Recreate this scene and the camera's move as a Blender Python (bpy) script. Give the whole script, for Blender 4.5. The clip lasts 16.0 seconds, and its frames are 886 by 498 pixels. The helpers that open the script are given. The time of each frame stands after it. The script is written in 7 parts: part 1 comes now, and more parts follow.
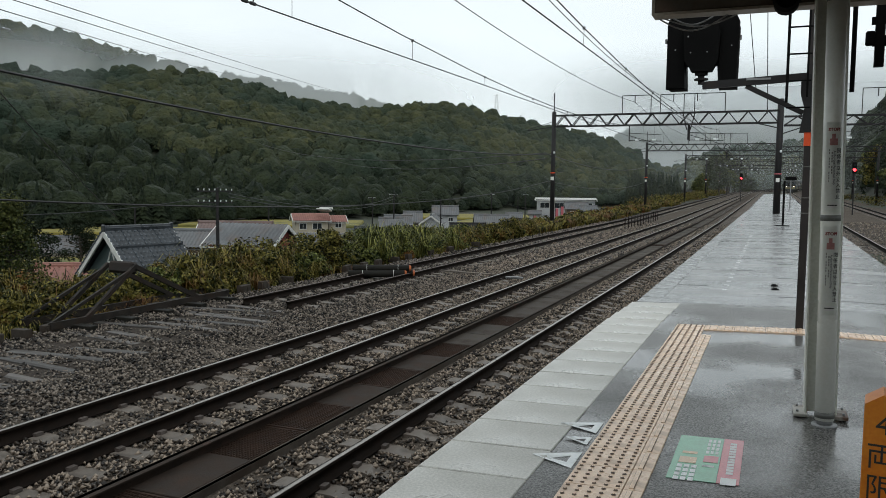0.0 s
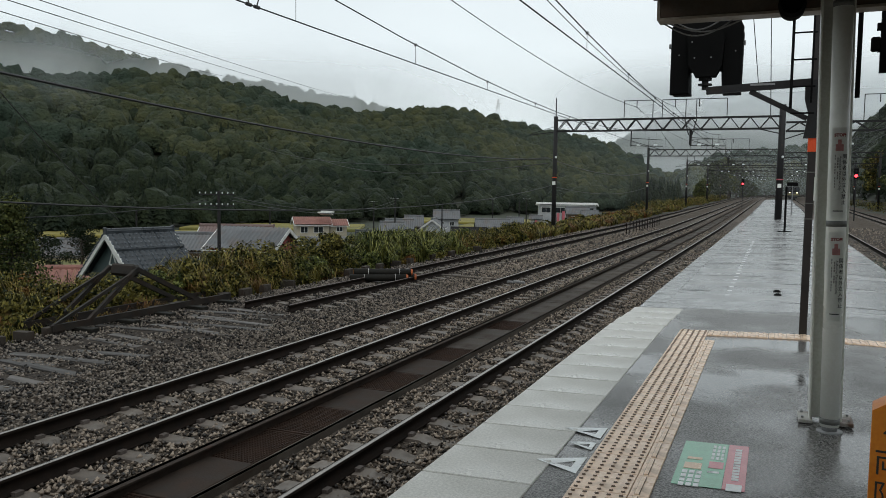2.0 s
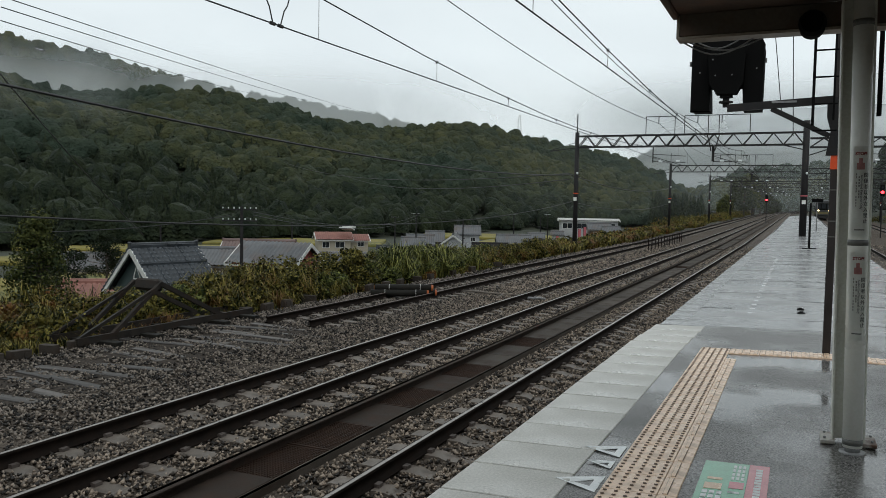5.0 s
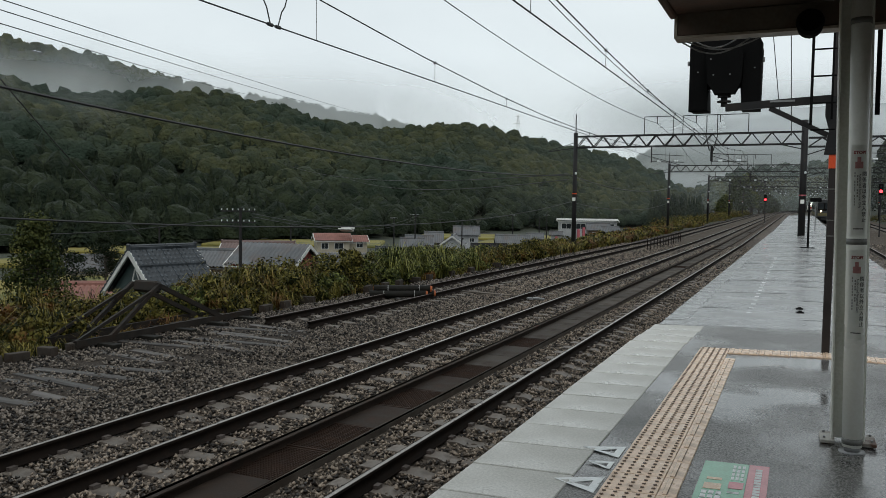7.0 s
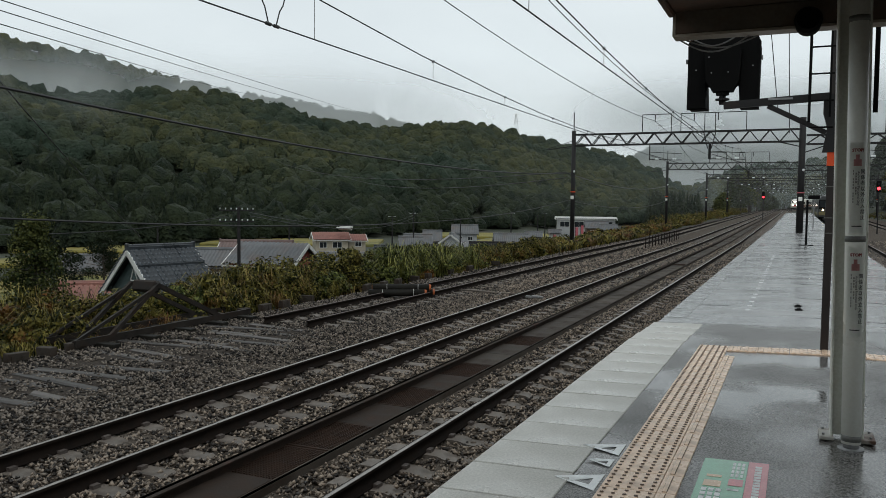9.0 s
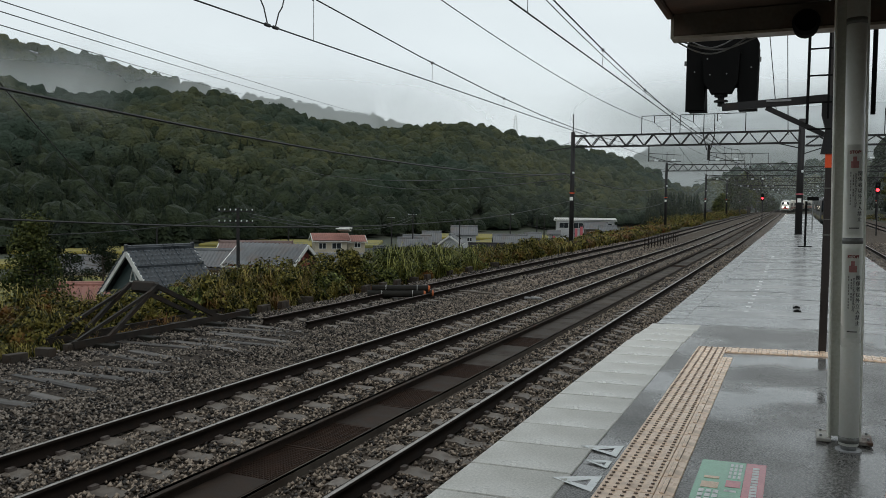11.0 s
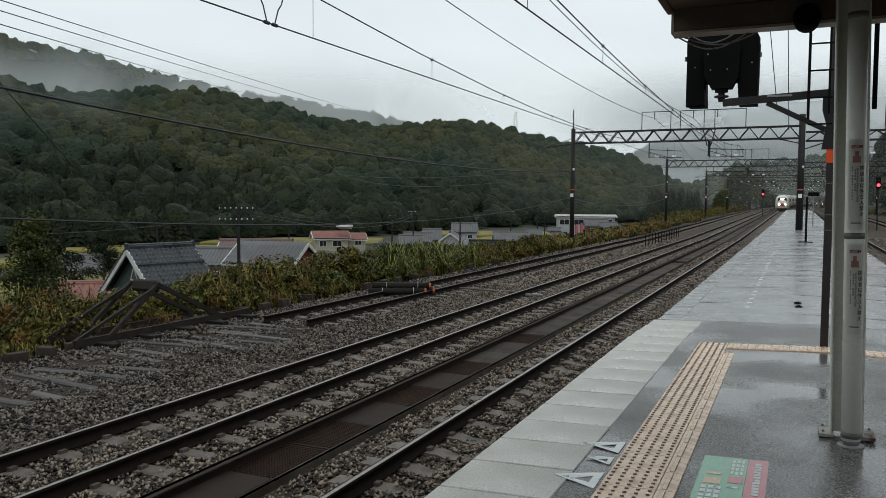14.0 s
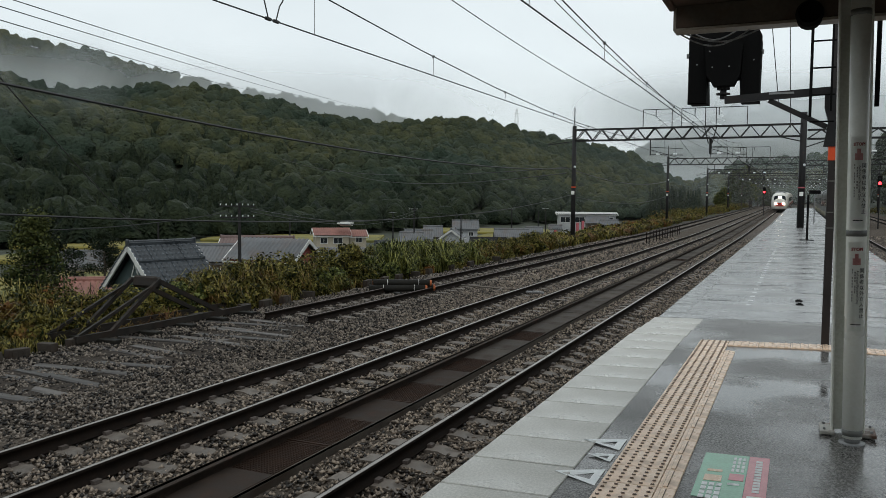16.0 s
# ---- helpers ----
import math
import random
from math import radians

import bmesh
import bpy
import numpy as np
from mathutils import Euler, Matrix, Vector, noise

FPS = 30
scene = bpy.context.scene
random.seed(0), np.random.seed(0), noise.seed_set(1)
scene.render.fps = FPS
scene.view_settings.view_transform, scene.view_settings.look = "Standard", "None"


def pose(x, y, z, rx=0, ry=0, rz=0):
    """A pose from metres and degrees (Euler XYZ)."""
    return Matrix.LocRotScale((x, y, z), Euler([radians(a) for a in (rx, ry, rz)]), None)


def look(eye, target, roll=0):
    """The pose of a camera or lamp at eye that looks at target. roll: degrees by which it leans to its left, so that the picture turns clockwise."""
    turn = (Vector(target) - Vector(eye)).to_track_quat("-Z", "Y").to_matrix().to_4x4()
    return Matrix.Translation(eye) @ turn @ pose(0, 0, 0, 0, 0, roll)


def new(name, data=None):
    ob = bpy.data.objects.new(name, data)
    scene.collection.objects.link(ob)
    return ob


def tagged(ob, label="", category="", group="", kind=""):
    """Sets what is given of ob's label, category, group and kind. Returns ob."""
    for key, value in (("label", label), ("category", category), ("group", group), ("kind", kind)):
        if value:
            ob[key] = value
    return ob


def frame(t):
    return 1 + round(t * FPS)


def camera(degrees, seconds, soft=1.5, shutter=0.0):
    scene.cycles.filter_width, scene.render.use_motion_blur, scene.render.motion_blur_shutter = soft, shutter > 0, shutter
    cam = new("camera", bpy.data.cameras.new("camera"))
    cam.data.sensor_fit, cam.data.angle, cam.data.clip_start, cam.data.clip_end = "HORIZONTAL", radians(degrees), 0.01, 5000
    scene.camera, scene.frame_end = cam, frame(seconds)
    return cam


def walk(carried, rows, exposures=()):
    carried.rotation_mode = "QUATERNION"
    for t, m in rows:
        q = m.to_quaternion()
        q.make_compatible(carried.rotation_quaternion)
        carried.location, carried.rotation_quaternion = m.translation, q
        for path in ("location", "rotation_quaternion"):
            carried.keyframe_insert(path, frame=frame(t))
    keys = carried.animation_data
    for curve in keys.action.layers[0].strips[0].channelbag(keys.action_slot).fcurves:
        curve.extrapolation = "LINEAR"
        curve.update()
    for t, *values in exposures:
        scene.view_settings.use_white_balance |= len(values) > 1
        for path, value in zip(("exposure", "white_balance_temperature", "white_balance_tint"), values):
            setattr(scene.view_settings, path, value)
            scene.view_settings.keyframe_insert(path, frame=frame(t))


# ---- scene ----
# The camera: a phone held by hand under a platform roof; it only sways and turns a little.
cam = camera(58.50, 16.0, soft=0.6)
SWAY = (  # seconds, degrees left of the line, tilt, lean, eye
    (0, 22.657, -4.688, 0.628, 0.000, 0.016, 1.546),
    (0.5, 22.795, -4.601, 0.665, -0.000, 0.015, 1.547),
    (1, 22.803, -4.597, 0.739, -0.013, 0.023, 1.544),
    (1.5, 22.737, -4.529, 0.746, -0.020, 0.020, 1.546),
    (2, 22.731, -4.383, 0.875, -0.024, 0.013, 1.544),
    (2.5, 22.957, -4.186, 1.014, -0.021, 0.023, 1.543),
    (3, 23.292, -3.976, 1.163, -0.017, 0.012, 1.548),
    (3.5, 23.576, -3.727, 1.196, -0.013, -0.004, 1.553),
    (4, 24.059, -3.522, 1.161, -0.008, -0.014, 1.556),
    (6.5, 24.305, -3.199, 0.927, 0.002, -0.015, 1.560),
    (7, 24.202, -3.237, 0.786, -0.000, 0.000, 1.557),
    (7.5, 24.134, -3.253, 0.691, 0.000, -0.022, 1.562),
    (8, 24.082, -3.303, 0.641, 0.001, -0.013, 1.561),
    (8.5, 24.075, -3.355, 0.614, -0.004, -0.013, 1.560),
    (9, 24.087, -3.342, 0.594, -0.004, -0.009, 1.559),
    (11.5, 24.027, -3.242, 0.642, 0.006, -0.014, 1.562),
    (12, 24.080, -3.206, 0.524, 0.004, -0.017, 1.562),
    (12.5, 24.080, -3.254, 0.447, 0.002, -0.025, 1.563),
    (13, 24.091, -3.310, 0.433, 0.005, -0.006, 1.558),
    (13.5, 24.072, -3.362, 0.298, 0.006, -0.012, 1.567),
    (14, 24.077, -3.464, 0.375, -0.001, -0.004, 1.559),
    (14.5, 24.060, -3.515, 0.397, -0.003, -0.007, 1.555),
    (15, 24.081, -3.589, 0.427, -0.003, -0.002, 1.560),
    (15.5, 24.131, -3.650, 0.480, -0.005, -0.002, 1.554),
    (16, 24.134, -3.662, 0.500, -0.005, -0.002, 1.555),
)


def eye_pose(left, tilt, lean, x, y, z):
    a, b = radians(left), radians(tilt)
    way = Vector((-math.sin(a) * math.cos(b), math.cos(a) * math.cos(b), math.sin(b)))
    eye = Vector((x, y, z))
    return look(eye, eye + way, lean)


walk(cam, [(t, eye_pose(*row)) for t, *row in SWAY],
     ((0, 0.26), (0.5, 0.12), (2, 0.13), (4, 0.10), (7, 0.02), (9, -0.02), (11.5, 0.02), (14, 0.05), (16, 0.08)))

# ---- overcast sky, one wide weak sun
world = bpy.data.worlds.new("overcast")
scene.world = world
world.use_nodes = True
wn, wl = world.node_tree.nodes, world.node_tree.links
bg = wn["Background"]
sky = wn.new("ShaderNodeTexSky")
sky.sky_type, sky.sun_disc = "NISHITA", False
sky.sun_elevation, sky.sun_rotation = radians(48), radians(150)
tc = wn.new("ShaderNodeTexCoord")
mp = wn.new("ShaderNodeMapping")
mp.inputs["Scale"].default_value = (1.0, 1.0, 2.6)
nz = wn.new("ShaderNodeTexNoise")
nz.inputs["Scale"].default_value, nz.inputs["Detail"].default_value = 2.2, 6
rp = wn.new("ShaderNodeValToRGB")
rp.color_ramp.elements[0].position, rp.color_ramp.elements[0].color = 0.30, (7.3, 8.0, 8.25, 1)
rp.color_ramp.elements[1].position, rp.color_ramp.elements[1].color = 0.70, (8.4, 9.15, 9.35, 1)
mx = wn.new("ShaderNodeMix")
mx.data_type = "RGBA"
mx.inputs[0].default_value = 0.93
wl.new(tc.outputs["Generated"], mp.inputs[0])
wl.new(mp.outputs[0], nz.inputs["Vector"])
wl.new(nz.outputs["Fac"], rp.inputs[0])
wl.new(sky.outputs[0], mx.inputs[6])
wl.new(rp.outputs[0], mx.inputs[7])
wl.new(mx.outputs[2], bg.inputs["Color"])
bg.inputs["Strength"].default_value = 0.1
sun = new("sun", bpy.data.lights.new("sun", "SUN"))
sun.data.energy, sun.data.angle, sun.data.color = 0.5, radians(40), (1, 0.97, 0.93)
sun.matrix_world = look((30, -50, 80), (0, 0, 0))


# ---- materials
def mat(name, c1, c2, scale=6.0, rough=(0.6, 0.85), bump=0.3, grain=60.0, metal=0.0, stain=None, stain_scale=0.8, stain_at=(0.5, 0.7),
        spread=0.0, islands=False, spec=0.5, stretch=(1, 1, 1), coat=0.0, depth=0.004):
    m = bpy.data.materials.new(name)
    m.use_nodes = True
    n, l = m.node_tree.nodes, m.node_tree.links
    b = n["Principled BSDF"]
    co = n.new("ShaderNodeTexCoord")
    mapping = n.new("ShaderNodeMapping")
    mapping.inputs["Scale"].default_value = stretch
    l.new(co.outputs["Object"], mapping.inputs[0])
    big = n.new("ShaderNodeTexNoise")
    big.inputs["Scale"].default_value, big.inputs["Detail"].default_value = scale, 5
    fine = n.new("ShaderNodeTexNoise")
    fine.inputs["Scale"].default_value, fine.inputs["Detail"].default_value = grain, 4
    l.new(mapping.outputs[0], big.inputs["Vector"])
    l.new(mapping.outputs[0], fine.inputs["Vector"])
    mix = n.new("ShaderNodeMix")
    mix.data_type = "RGBA"
    mix.inputs[6].default_value, mix.inputs[7].default_value = (*c1, 1), (*c2, 1)
    add = n.new("ShaderNodeMath")
    add.operation = "MULTIPLY_ADD"
    l.new(big.outputs["Fac"], add.inputs[0])
    add.inputs[1].default_value = 2.2
    if spread:
        r = n.new("ShaderNodeNewGeometry") if islands else n.new("ShaderNodeObjectInfo")
        off = n.new("ShaderNodeMath")
        off.operation = "MULTIPLY_ADD"
        l.new(r.outputs["Random Per Island" if islands else "Random"], off.inputs[0])
        off.inputs[1].default_value, off.inputs[2].default_value = spread, -0.6 - spread / 2
        l.new(off.outputs[0], add.inputs[2])
    else:
        add.inputs[2].default_value = -0.6
    add.use_clamp = True
    l.new(add.outputs[0], mix.inputs[0])
    grit = n.new("ShaderNodeMix")
    grit.data_type, grit.blend_type = "RGBA", "OVERLAY"
    grit.inputs[0].default_value = 0.35
    l.new(mix.outputs[2], grit.inputs[6])
    l.new(fine.outputs["Fac"], grit.inputs[7])
    out = grit.outputs[2]
    if stain:
        s = n.new("ShaderNodeTexNoise")
        s.inputs["Scale"].default_value, s.inputs["Detail"].default_value = stain_scale, 7
        l.new(mapping.outputs[0], s.inputs["Vector"])
        sr = n.new("ShaderNodeMapRange")
        sr.inputs[1].default_value, sr.inputs[2].default_value = stain_at
        l.new(s.outputs["Fac"], sr.inputs[0])
        sm = n.new("ShaderNodeMix")
        sm.data_type = "RGBA"
        l.new(sr.outputs[0], sm.inputs[0])
        l.new(out, sm.inputs[6])
        sm.inputs[7].default_value = (*stain, 1)
        out = sm.outputs[2]
    l.new(out, b.inputs["Base Color"])
    rr = n.new("ShaderNodeMapRange")
    rr.inputs[1].default_value, rr.inputs[2].default_value = 0.35, 0.65
    rr.inputs[3].default_value, rr.inputs[4].default_value = rough
    l.new(big.outputs["Fac"], rr.inputs[0])
    l.new(rr.outputs[0], b.inputs["Roughness"])
    b.inputs["Metallic"].default_value = metal
    b.inputs["Specular IOR Level"].default_value = spec
    b.inputs["Coat Weight"].default_value = coat
    b.inputs["Coat Roughness"].default_value = 0.12
    if bump:
        bp = n.new("ShaderNodeBump")
        bp.inputs["Strength"].default_value, bp.inputs["Distance"].default_value = bump, depth
        l.new(fine.outputs["Fac"], bp.inputs["Height"])
        l.new(bp.outputs[0], b.inputs["Normal"])
    return m


def lamp_mat(name, colour, power):
    m = bpy.data.materials.new(name)
    m.use_nodes = True
    b = m.node_tree.nodes["Principled BSDF"]
    b.inputs["Base Color"].default_value = (*colour, 1)
    b.inputs["Emission Color"].default_value = (*colour, 1)
    b.inputs["Emission Strength"].default_value = power
    return m


def wet_mat(name, dry, damp, pool_scale, pool_at, rough_dry, rough_wet, bump, stretch=(1, 1, 1), grain=120.0, grit=0.25):
    """Paving with rain on it: damp rough areas and smooth films of water."""
    m = mat(name, dry, damp, 1.3, (rough_dry, rough_dry), bump, grain, stretch=(1, 1, 1))
    n, l = m.node_tree.nodes, m.node_tree.links
    b = n["Principled BSDF"]
    co = n.new("ShaderNodeTexCoord")
    mapping = n.new("ShaderNodeMapping")
    mapping.inputs["Scale"].default_value = stretch
    l.new(co.outputs["Object"], mapping.inputs[0])
    pool = n.new("ShaderNodeTexNoise")
    pool.inputs["Scale"].default_value, pool.inputs["Detail"].default_value = pool_scale, 5
    l.new(mapping.outputs[0], pool.inputs["Vector"])
    r = n.new("ShaderNodeMapRange")
    r.inputs[1].default_value, r.inputs[2].default_value = pool_at
    r.inputs[3].default_value, r.inputs[4].default_value = rough_dry, rough_wet
    l.new(pool.outputs["Fac"], r.inputs[0])
    l.new(r.outputs[0], b.inputs["Roughness"])
    for node in n:
        if node.bl_idname == "ShaderNodeBump":
            s = n.new("ShaderNodeMapRange")
            s.inputs[1].default_value, s.inputs[2].default_value = pool_at
            s.inputs[3].default_value, s.inputs[4].default_value = bump, bump * 0.08
            l.new(pool.outputs["Fac"], s.inputs[0])
            l.new(s.outputs[0], node.inputs["Strength"])
    b.inputs["IOR"].default_value = 1.5
    # stony grain of the surface
    speck = n.new("ShaderNodeTexNoise")
    speck.inputs["Scale"].default_value, speck.inputs["Detail"].default_value = grain * 0.55, 2
    l.new(co.outputs["Object"], speck.inputs["Vector"])
    sr = n.new("ShaderNodeMapRange")
    sr.inputs[1].default_value, sr.inputs[2].default_value = 0.36, 0.64
    sr.inputs[3].default_value, sr.inputs[4].default_value = 1 - grit, 1 + grit
    l.new(speck.outputs["Fac"], sr.inputs[0])
    mul = n.new("ShaderNodeVectorMath")
    mul.operation = "SCALE"
    source = b.inputs["Base Color"].links[0].from_socket
    l.new(source, mul.inputs[0])
    l.new(sr.outputs[0], mul.inputs["Scale"])
    l.new(mul.outputs[0], b.inputs["Base Color"])
    return m


M_BALLAST = mat("ballast_bed", (0.034, 0.027, 0.021), (0.135, 0.112, 0.092), 17, (0.8, 1.0), 1.0, 26, spec=0.1, stain=(0.07, 0.053, 0.041), stain_scale=0.5, depth=0.05)
M_STONE = mat("ballast_stone", (0.016, 0.012, 0.0092), (0.275, 0.220, 0.170), 3, (0.3, 0.55), 0.2, 40, spread=2.2, islands=True, spec=0.35)
M_SLEEPER = mat("sleeper_concrete", (0.08925, 0.07395, 0.05992), (0.1607, 0.1334, 0.1103), 5, (0.5, 0.8), 0.4, 70, stain=(0.04909, 0.03655, 0.02797), stain_scale=4, spread=0.5)
M_WOOD = mat("old_sleeper_wood", (0.024, 0.020, 0.017), (0.095, 0.083, 0.074), 5, (0.5, 0.8), 0.6, 40, spread=1.0, stretch=(0.25, 2, 2), stain=(0.02, 0.016, 0.013), stain_scale=2.2, stain_at=(0.48, 0.62))
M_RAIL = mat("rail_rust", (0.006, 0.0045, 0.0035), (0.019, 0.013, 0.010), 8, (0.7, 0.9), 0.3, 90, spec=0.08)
M_HEAD = mat("rail_head_steel", (0.24, 0.215, 0.195), (0.35, 0.32, 0.295), 6, (0.26, 0.4), 0.05, 90, metal=0.75)
M_DULL = mat("rail_head_dull", (0.08, 0.06, 0.05), (0.14, 0.11, 0.10), 6, (0.4, 0.6), 0.1, 90, metal=0.5)
M_CLIP = mat("rail_clip_steel", (0.05, 0.04, 0.035), (0.10, 0.08, 0.07), 6, (0.5, 0.8), 0, 90)
M_OLDRAIL = mat("weathered_rail_steel", (0.010, 0.0085, 0.0075), (0.034, 0.028, 0.023), 5, (0.5, 0.8), 0.3, 60, spec=0.22, stain=(0.026, 0.017, 0.012), stain_scale=3)
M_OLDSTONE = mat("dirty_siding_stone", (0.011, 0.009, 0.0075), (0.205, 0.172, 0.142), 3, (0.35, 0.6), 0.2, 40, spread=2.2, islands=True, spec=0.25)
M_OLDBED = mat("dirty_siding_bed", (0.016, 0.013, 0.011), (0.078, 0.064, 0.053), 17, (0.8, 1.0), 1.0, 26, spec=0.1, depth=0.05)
M_PAVER = mat("worn_cover_concrete", (0.040, 0.033, 0.027), (0.088, 0.074, 0.061), 3, (0.7, 0.95), 0.4, 70, spread=0.5, stain=(0.04, 0.028, 0.02), stain_scale=1.6, spec=0.2)
M_PIT = mat("rusted_pit_steel", (0.016, 0.012, 0.0095), (0.042, 0.029, 0.022), 4, (0.7, 0.95), 0.5, 60, spec=0.15, stain=(0.060, 0.030, 0.022), stain_scale=2.5, stain_at=(0.62, 0.78))
M_GRATE = mat("grating_steel", (0.024, 0.015, 0.011), (0.052, 0.031, 0.022), 4, (0.7, 0.9), 0.2, 60, spec=0.15)
M_COVER = mat("trough_cover_concrete", (0.026, 0.021, 0.017), (0.066, 0.055, 0.045), 3, (0.7, 0.95), 0.5, 70, spread=0.35, stain=(0.03, 0.02, 0.015), stain_scale=1.6, spec=0.2)
M_ASPHALT = wet_mat("wet_asphalt", (0.080, 0.077, 0.073), (0.166, 0.160, 0.153), 0.75, (0.42, 0.56), 0.45, 0.09, 1.0, (0.8, 0.75, 1), 150, 0.85)
M_WETPAVE = wet_mat("rain_wet_paving", (0.176, 0.176, 0.174), (0.28, 0.279, 0.277), 0.8, (0.36, 0.52), 0.40, 0.20, 0.45, (0.35, 1.5, 1))
M_SLAB = wet_mat("edge_slab_concrete", (0.37, 0.358, 0.325), (0.475, 0.458, 0.42), 1.4, (0.4, 0.65), 0.5, 0.22, 0.2, grit=0.14)
M_SIDE = mat("platform_wall_concrete", (0.12, 0.115, 0.11), (0.24, 0.23, 0.22), 1.2, (0.6, 0.9), 0.3, 50, stain=(0.05, 0.045, 0.04), stain_scale=0.9)
M_TACT = mat("tactile_tile_buff", (0.62, 0.43, 0.29), (0.76, 0.555, 0.40), 4, (0.22, 0.42), 0.15, 80, spread=0.5, stain=(0.3686, 0.2575, 0.18), stain_scale=7)
# dark buff for stud and bar sides: their shade put into the colour
M_TACTSHADE = mat("tactile_side_shade", (0.07, 0.045, 0.03), (0.16, 0.105, 0.07), 6, (0.35, 0.6), 0.1, 80)
M_WHITE = mat("white_marking", (0.62, 0.64, 0.64), (0.78, 0.79, 0.78), 9, (0.35, 0.6), 0.1, 80, stain=(0.30, 0.31, 0.31), stain_scale=14, stain_at=(0.58, 0.66))
M_GREEN = mat("green_floor_print", (0.13, 0.34, 0.21), (0.17, 0.42, 0.27), 9, (0.12, 0.24), 0, 80)
M_REDP = mat("red_floor_print", (0.45, 0.11, 0.13), (0.53, 0.16, 0.18), 9, (0.12, 0.24), 0, 80)
M_PEACH = mat("peach_floor_print", (0.55, 0.38, 0.25), (0.65, 0.46, 0.30), 9, (0.2, 0.3), 0, 80)
M_CREAM = mat("cream_steel_paint", (0.58, 0.58, 0.52), (0.68, 0.68, 0.61), 2, (0.3, 0.5), 0.05, 60, stain=(0.20, 0.12, 0.07), stain_scale=3.2, stain_at=(0.66, 0.76))
M_FOOT = mat("worn_base_plate_paint", (0.30, 0.28, 0.25), (0.48, 0.46, 0.42), 9, (0.4, 0.6), 0.2, 60, stain=(0.10, 0.05, 0.03), stain_scale=8, stain_at=(0.48, 0.62))
M_PIPE = mat("white_plastic_pipe", (0.78, 0.78, 0.72), (0.86, 0.86, 0.80), 2, (0.25, 0.45), 0.03, 60, stain=(0.42, 0.42, 0.37), stain_scale=2, stain_at=(0.55, 0.75))
M_LABEL = mat("white_sticker", (0.78, 0.78, 0.73), (0.84, 0.84, 0.79), 3, (0.3, 0.45), 0, 60)
M_INK = mat("black_print", (0.02, 0.02, 0.02), (0.035, 0.033, 0.03), 8, (0.4, 0.6), 0, 60)
M_GREYINK = mat("grey_print", (0.20, 0.19, 0.18), (0.28, 0.27, 0.26), 8, (0.4, 0.6), 0, 60)
M_PINK = mat("pink_print", (0.50, 0.22, 0.21), (0.58, 0.28, 0.26), 8, (0.4, 0.6), 0, 60)
M_DARKRED = mat("dark_red_print", (0.20, 0.03, 0.03), (0.28, 0.05, 0.04), 8, (0.4, 0.6), 0, 60)
M_BAND = mat("grey_strap", (0.10, 0.10, 0.09), (0.15, 0.15, 0.14), 8, (0.4, 0.6), 0, 60)
M_STEEL = mat("dark_weathered_steel", (0.010, 0.010, 0.011), (0.026, 0.024, 0.024), 3, (0.55, 0.8), 0.15, 50, stain=(0.035, 0.024, 0.018), stain_scale=4, stain_at=(0.6, 0.75), spec=0.3)
M_POLE = mat("brown_steel_pole", (0.014, 0.010, 0.009), (0.026, 0.019, 0.017), 3, (0.4, 0.65), 0.1, 50)
M_BLACK = mat("black_signal_case", (0.004, 0.004, 0.004), (0.008, 0.008, 0.008), 3, (0.7, 0.85), 0.1, 60, spec=0.06)
M_GALV = mat("galvanised_steel", (0.20, 0.20, 0.20), (0.30, 0.30, 0.30), 4, (0.4, 0.6), 0.1, 60, metal=0.6)
M_ORANGE = mat("orange_paint", (0.66, 0.065, 0.012), (0.76, 0.09, 0.02), 3, (0.35, 0.55), 0.05, 60)
M_AMBER = mat("amber_sign_board", (0.70, 0.20, 0.012), (0.78, 0.26, 0.02), 4, (0.35, 0.55), 0.05, 60, stain=(0.35, 0.12, 0.02), stain_scale=5, stain_at=(0.62, 0.75))
M_ROOFU = mat("canopy_underside", (0.055, 0.038, 0.029), (0.105, 0.073, 0.056), 2, (0.5, 0.8), 0.2, 40, stain=(0.15, 0.065, 0.035), stain_scale=3)
M_FASCIA = mat("canopy_fascia", (0.07, 0.056, 0.042), (0.125, 0.10, 0.076), 2, (0.5, 0.8), 0.15, 40, stain=(0.10, 0.05, 0.03), stain_scale=3)
M_TRIM = mat("grey_gutter_trim", (0.24, 0.20, 0.155), (0.34, 0.29, 0.23), 3, (0.4, 0.6), 0.1, 40)
M_WIRE = mat("wire", (0.015, 0.015, 0.016), (0.03, 0.03, 0.03), 3, (0.5, 0.7), 0, 40)
M_GLINT = mat("white_porcelain", (0.62, 0.65, 0.66), (0.75, 0.77, 0.78), 3, (0.15, 0.3), 0, 40)
M_SOIL = mat("valley_ground", (0.0108, 0.0156, 0.0066), (0.027, 0.033, 0.0132), 0.25, (0.8, 0.95), 0.5, 3, stain=(0.03, 0.024, 0.015), stain_scale=0.06, depth=0.1)
M_PADDY = mat("ripe_paddy", (0.15, 0.13, 0.025), (0.22, 0.18, 0.035), 0.4, (0.8, 0.95), 0.6, 8, stain=(0.07, 0.085, 0.025), stain_scale=0.15, depth=0.1)
M_GRASS = mat("tall_grass_blade", (0.008, 0.014, 0.003), (0.205, 0.170, 0.042), 0.55, (0.5, 0.7), 0, 10, spread=1.8, islands=True, stain=(0.15, 0.062, 0.024), stain_scale=0.7, stain_at=(0.50, 0.66), spec=0.12)
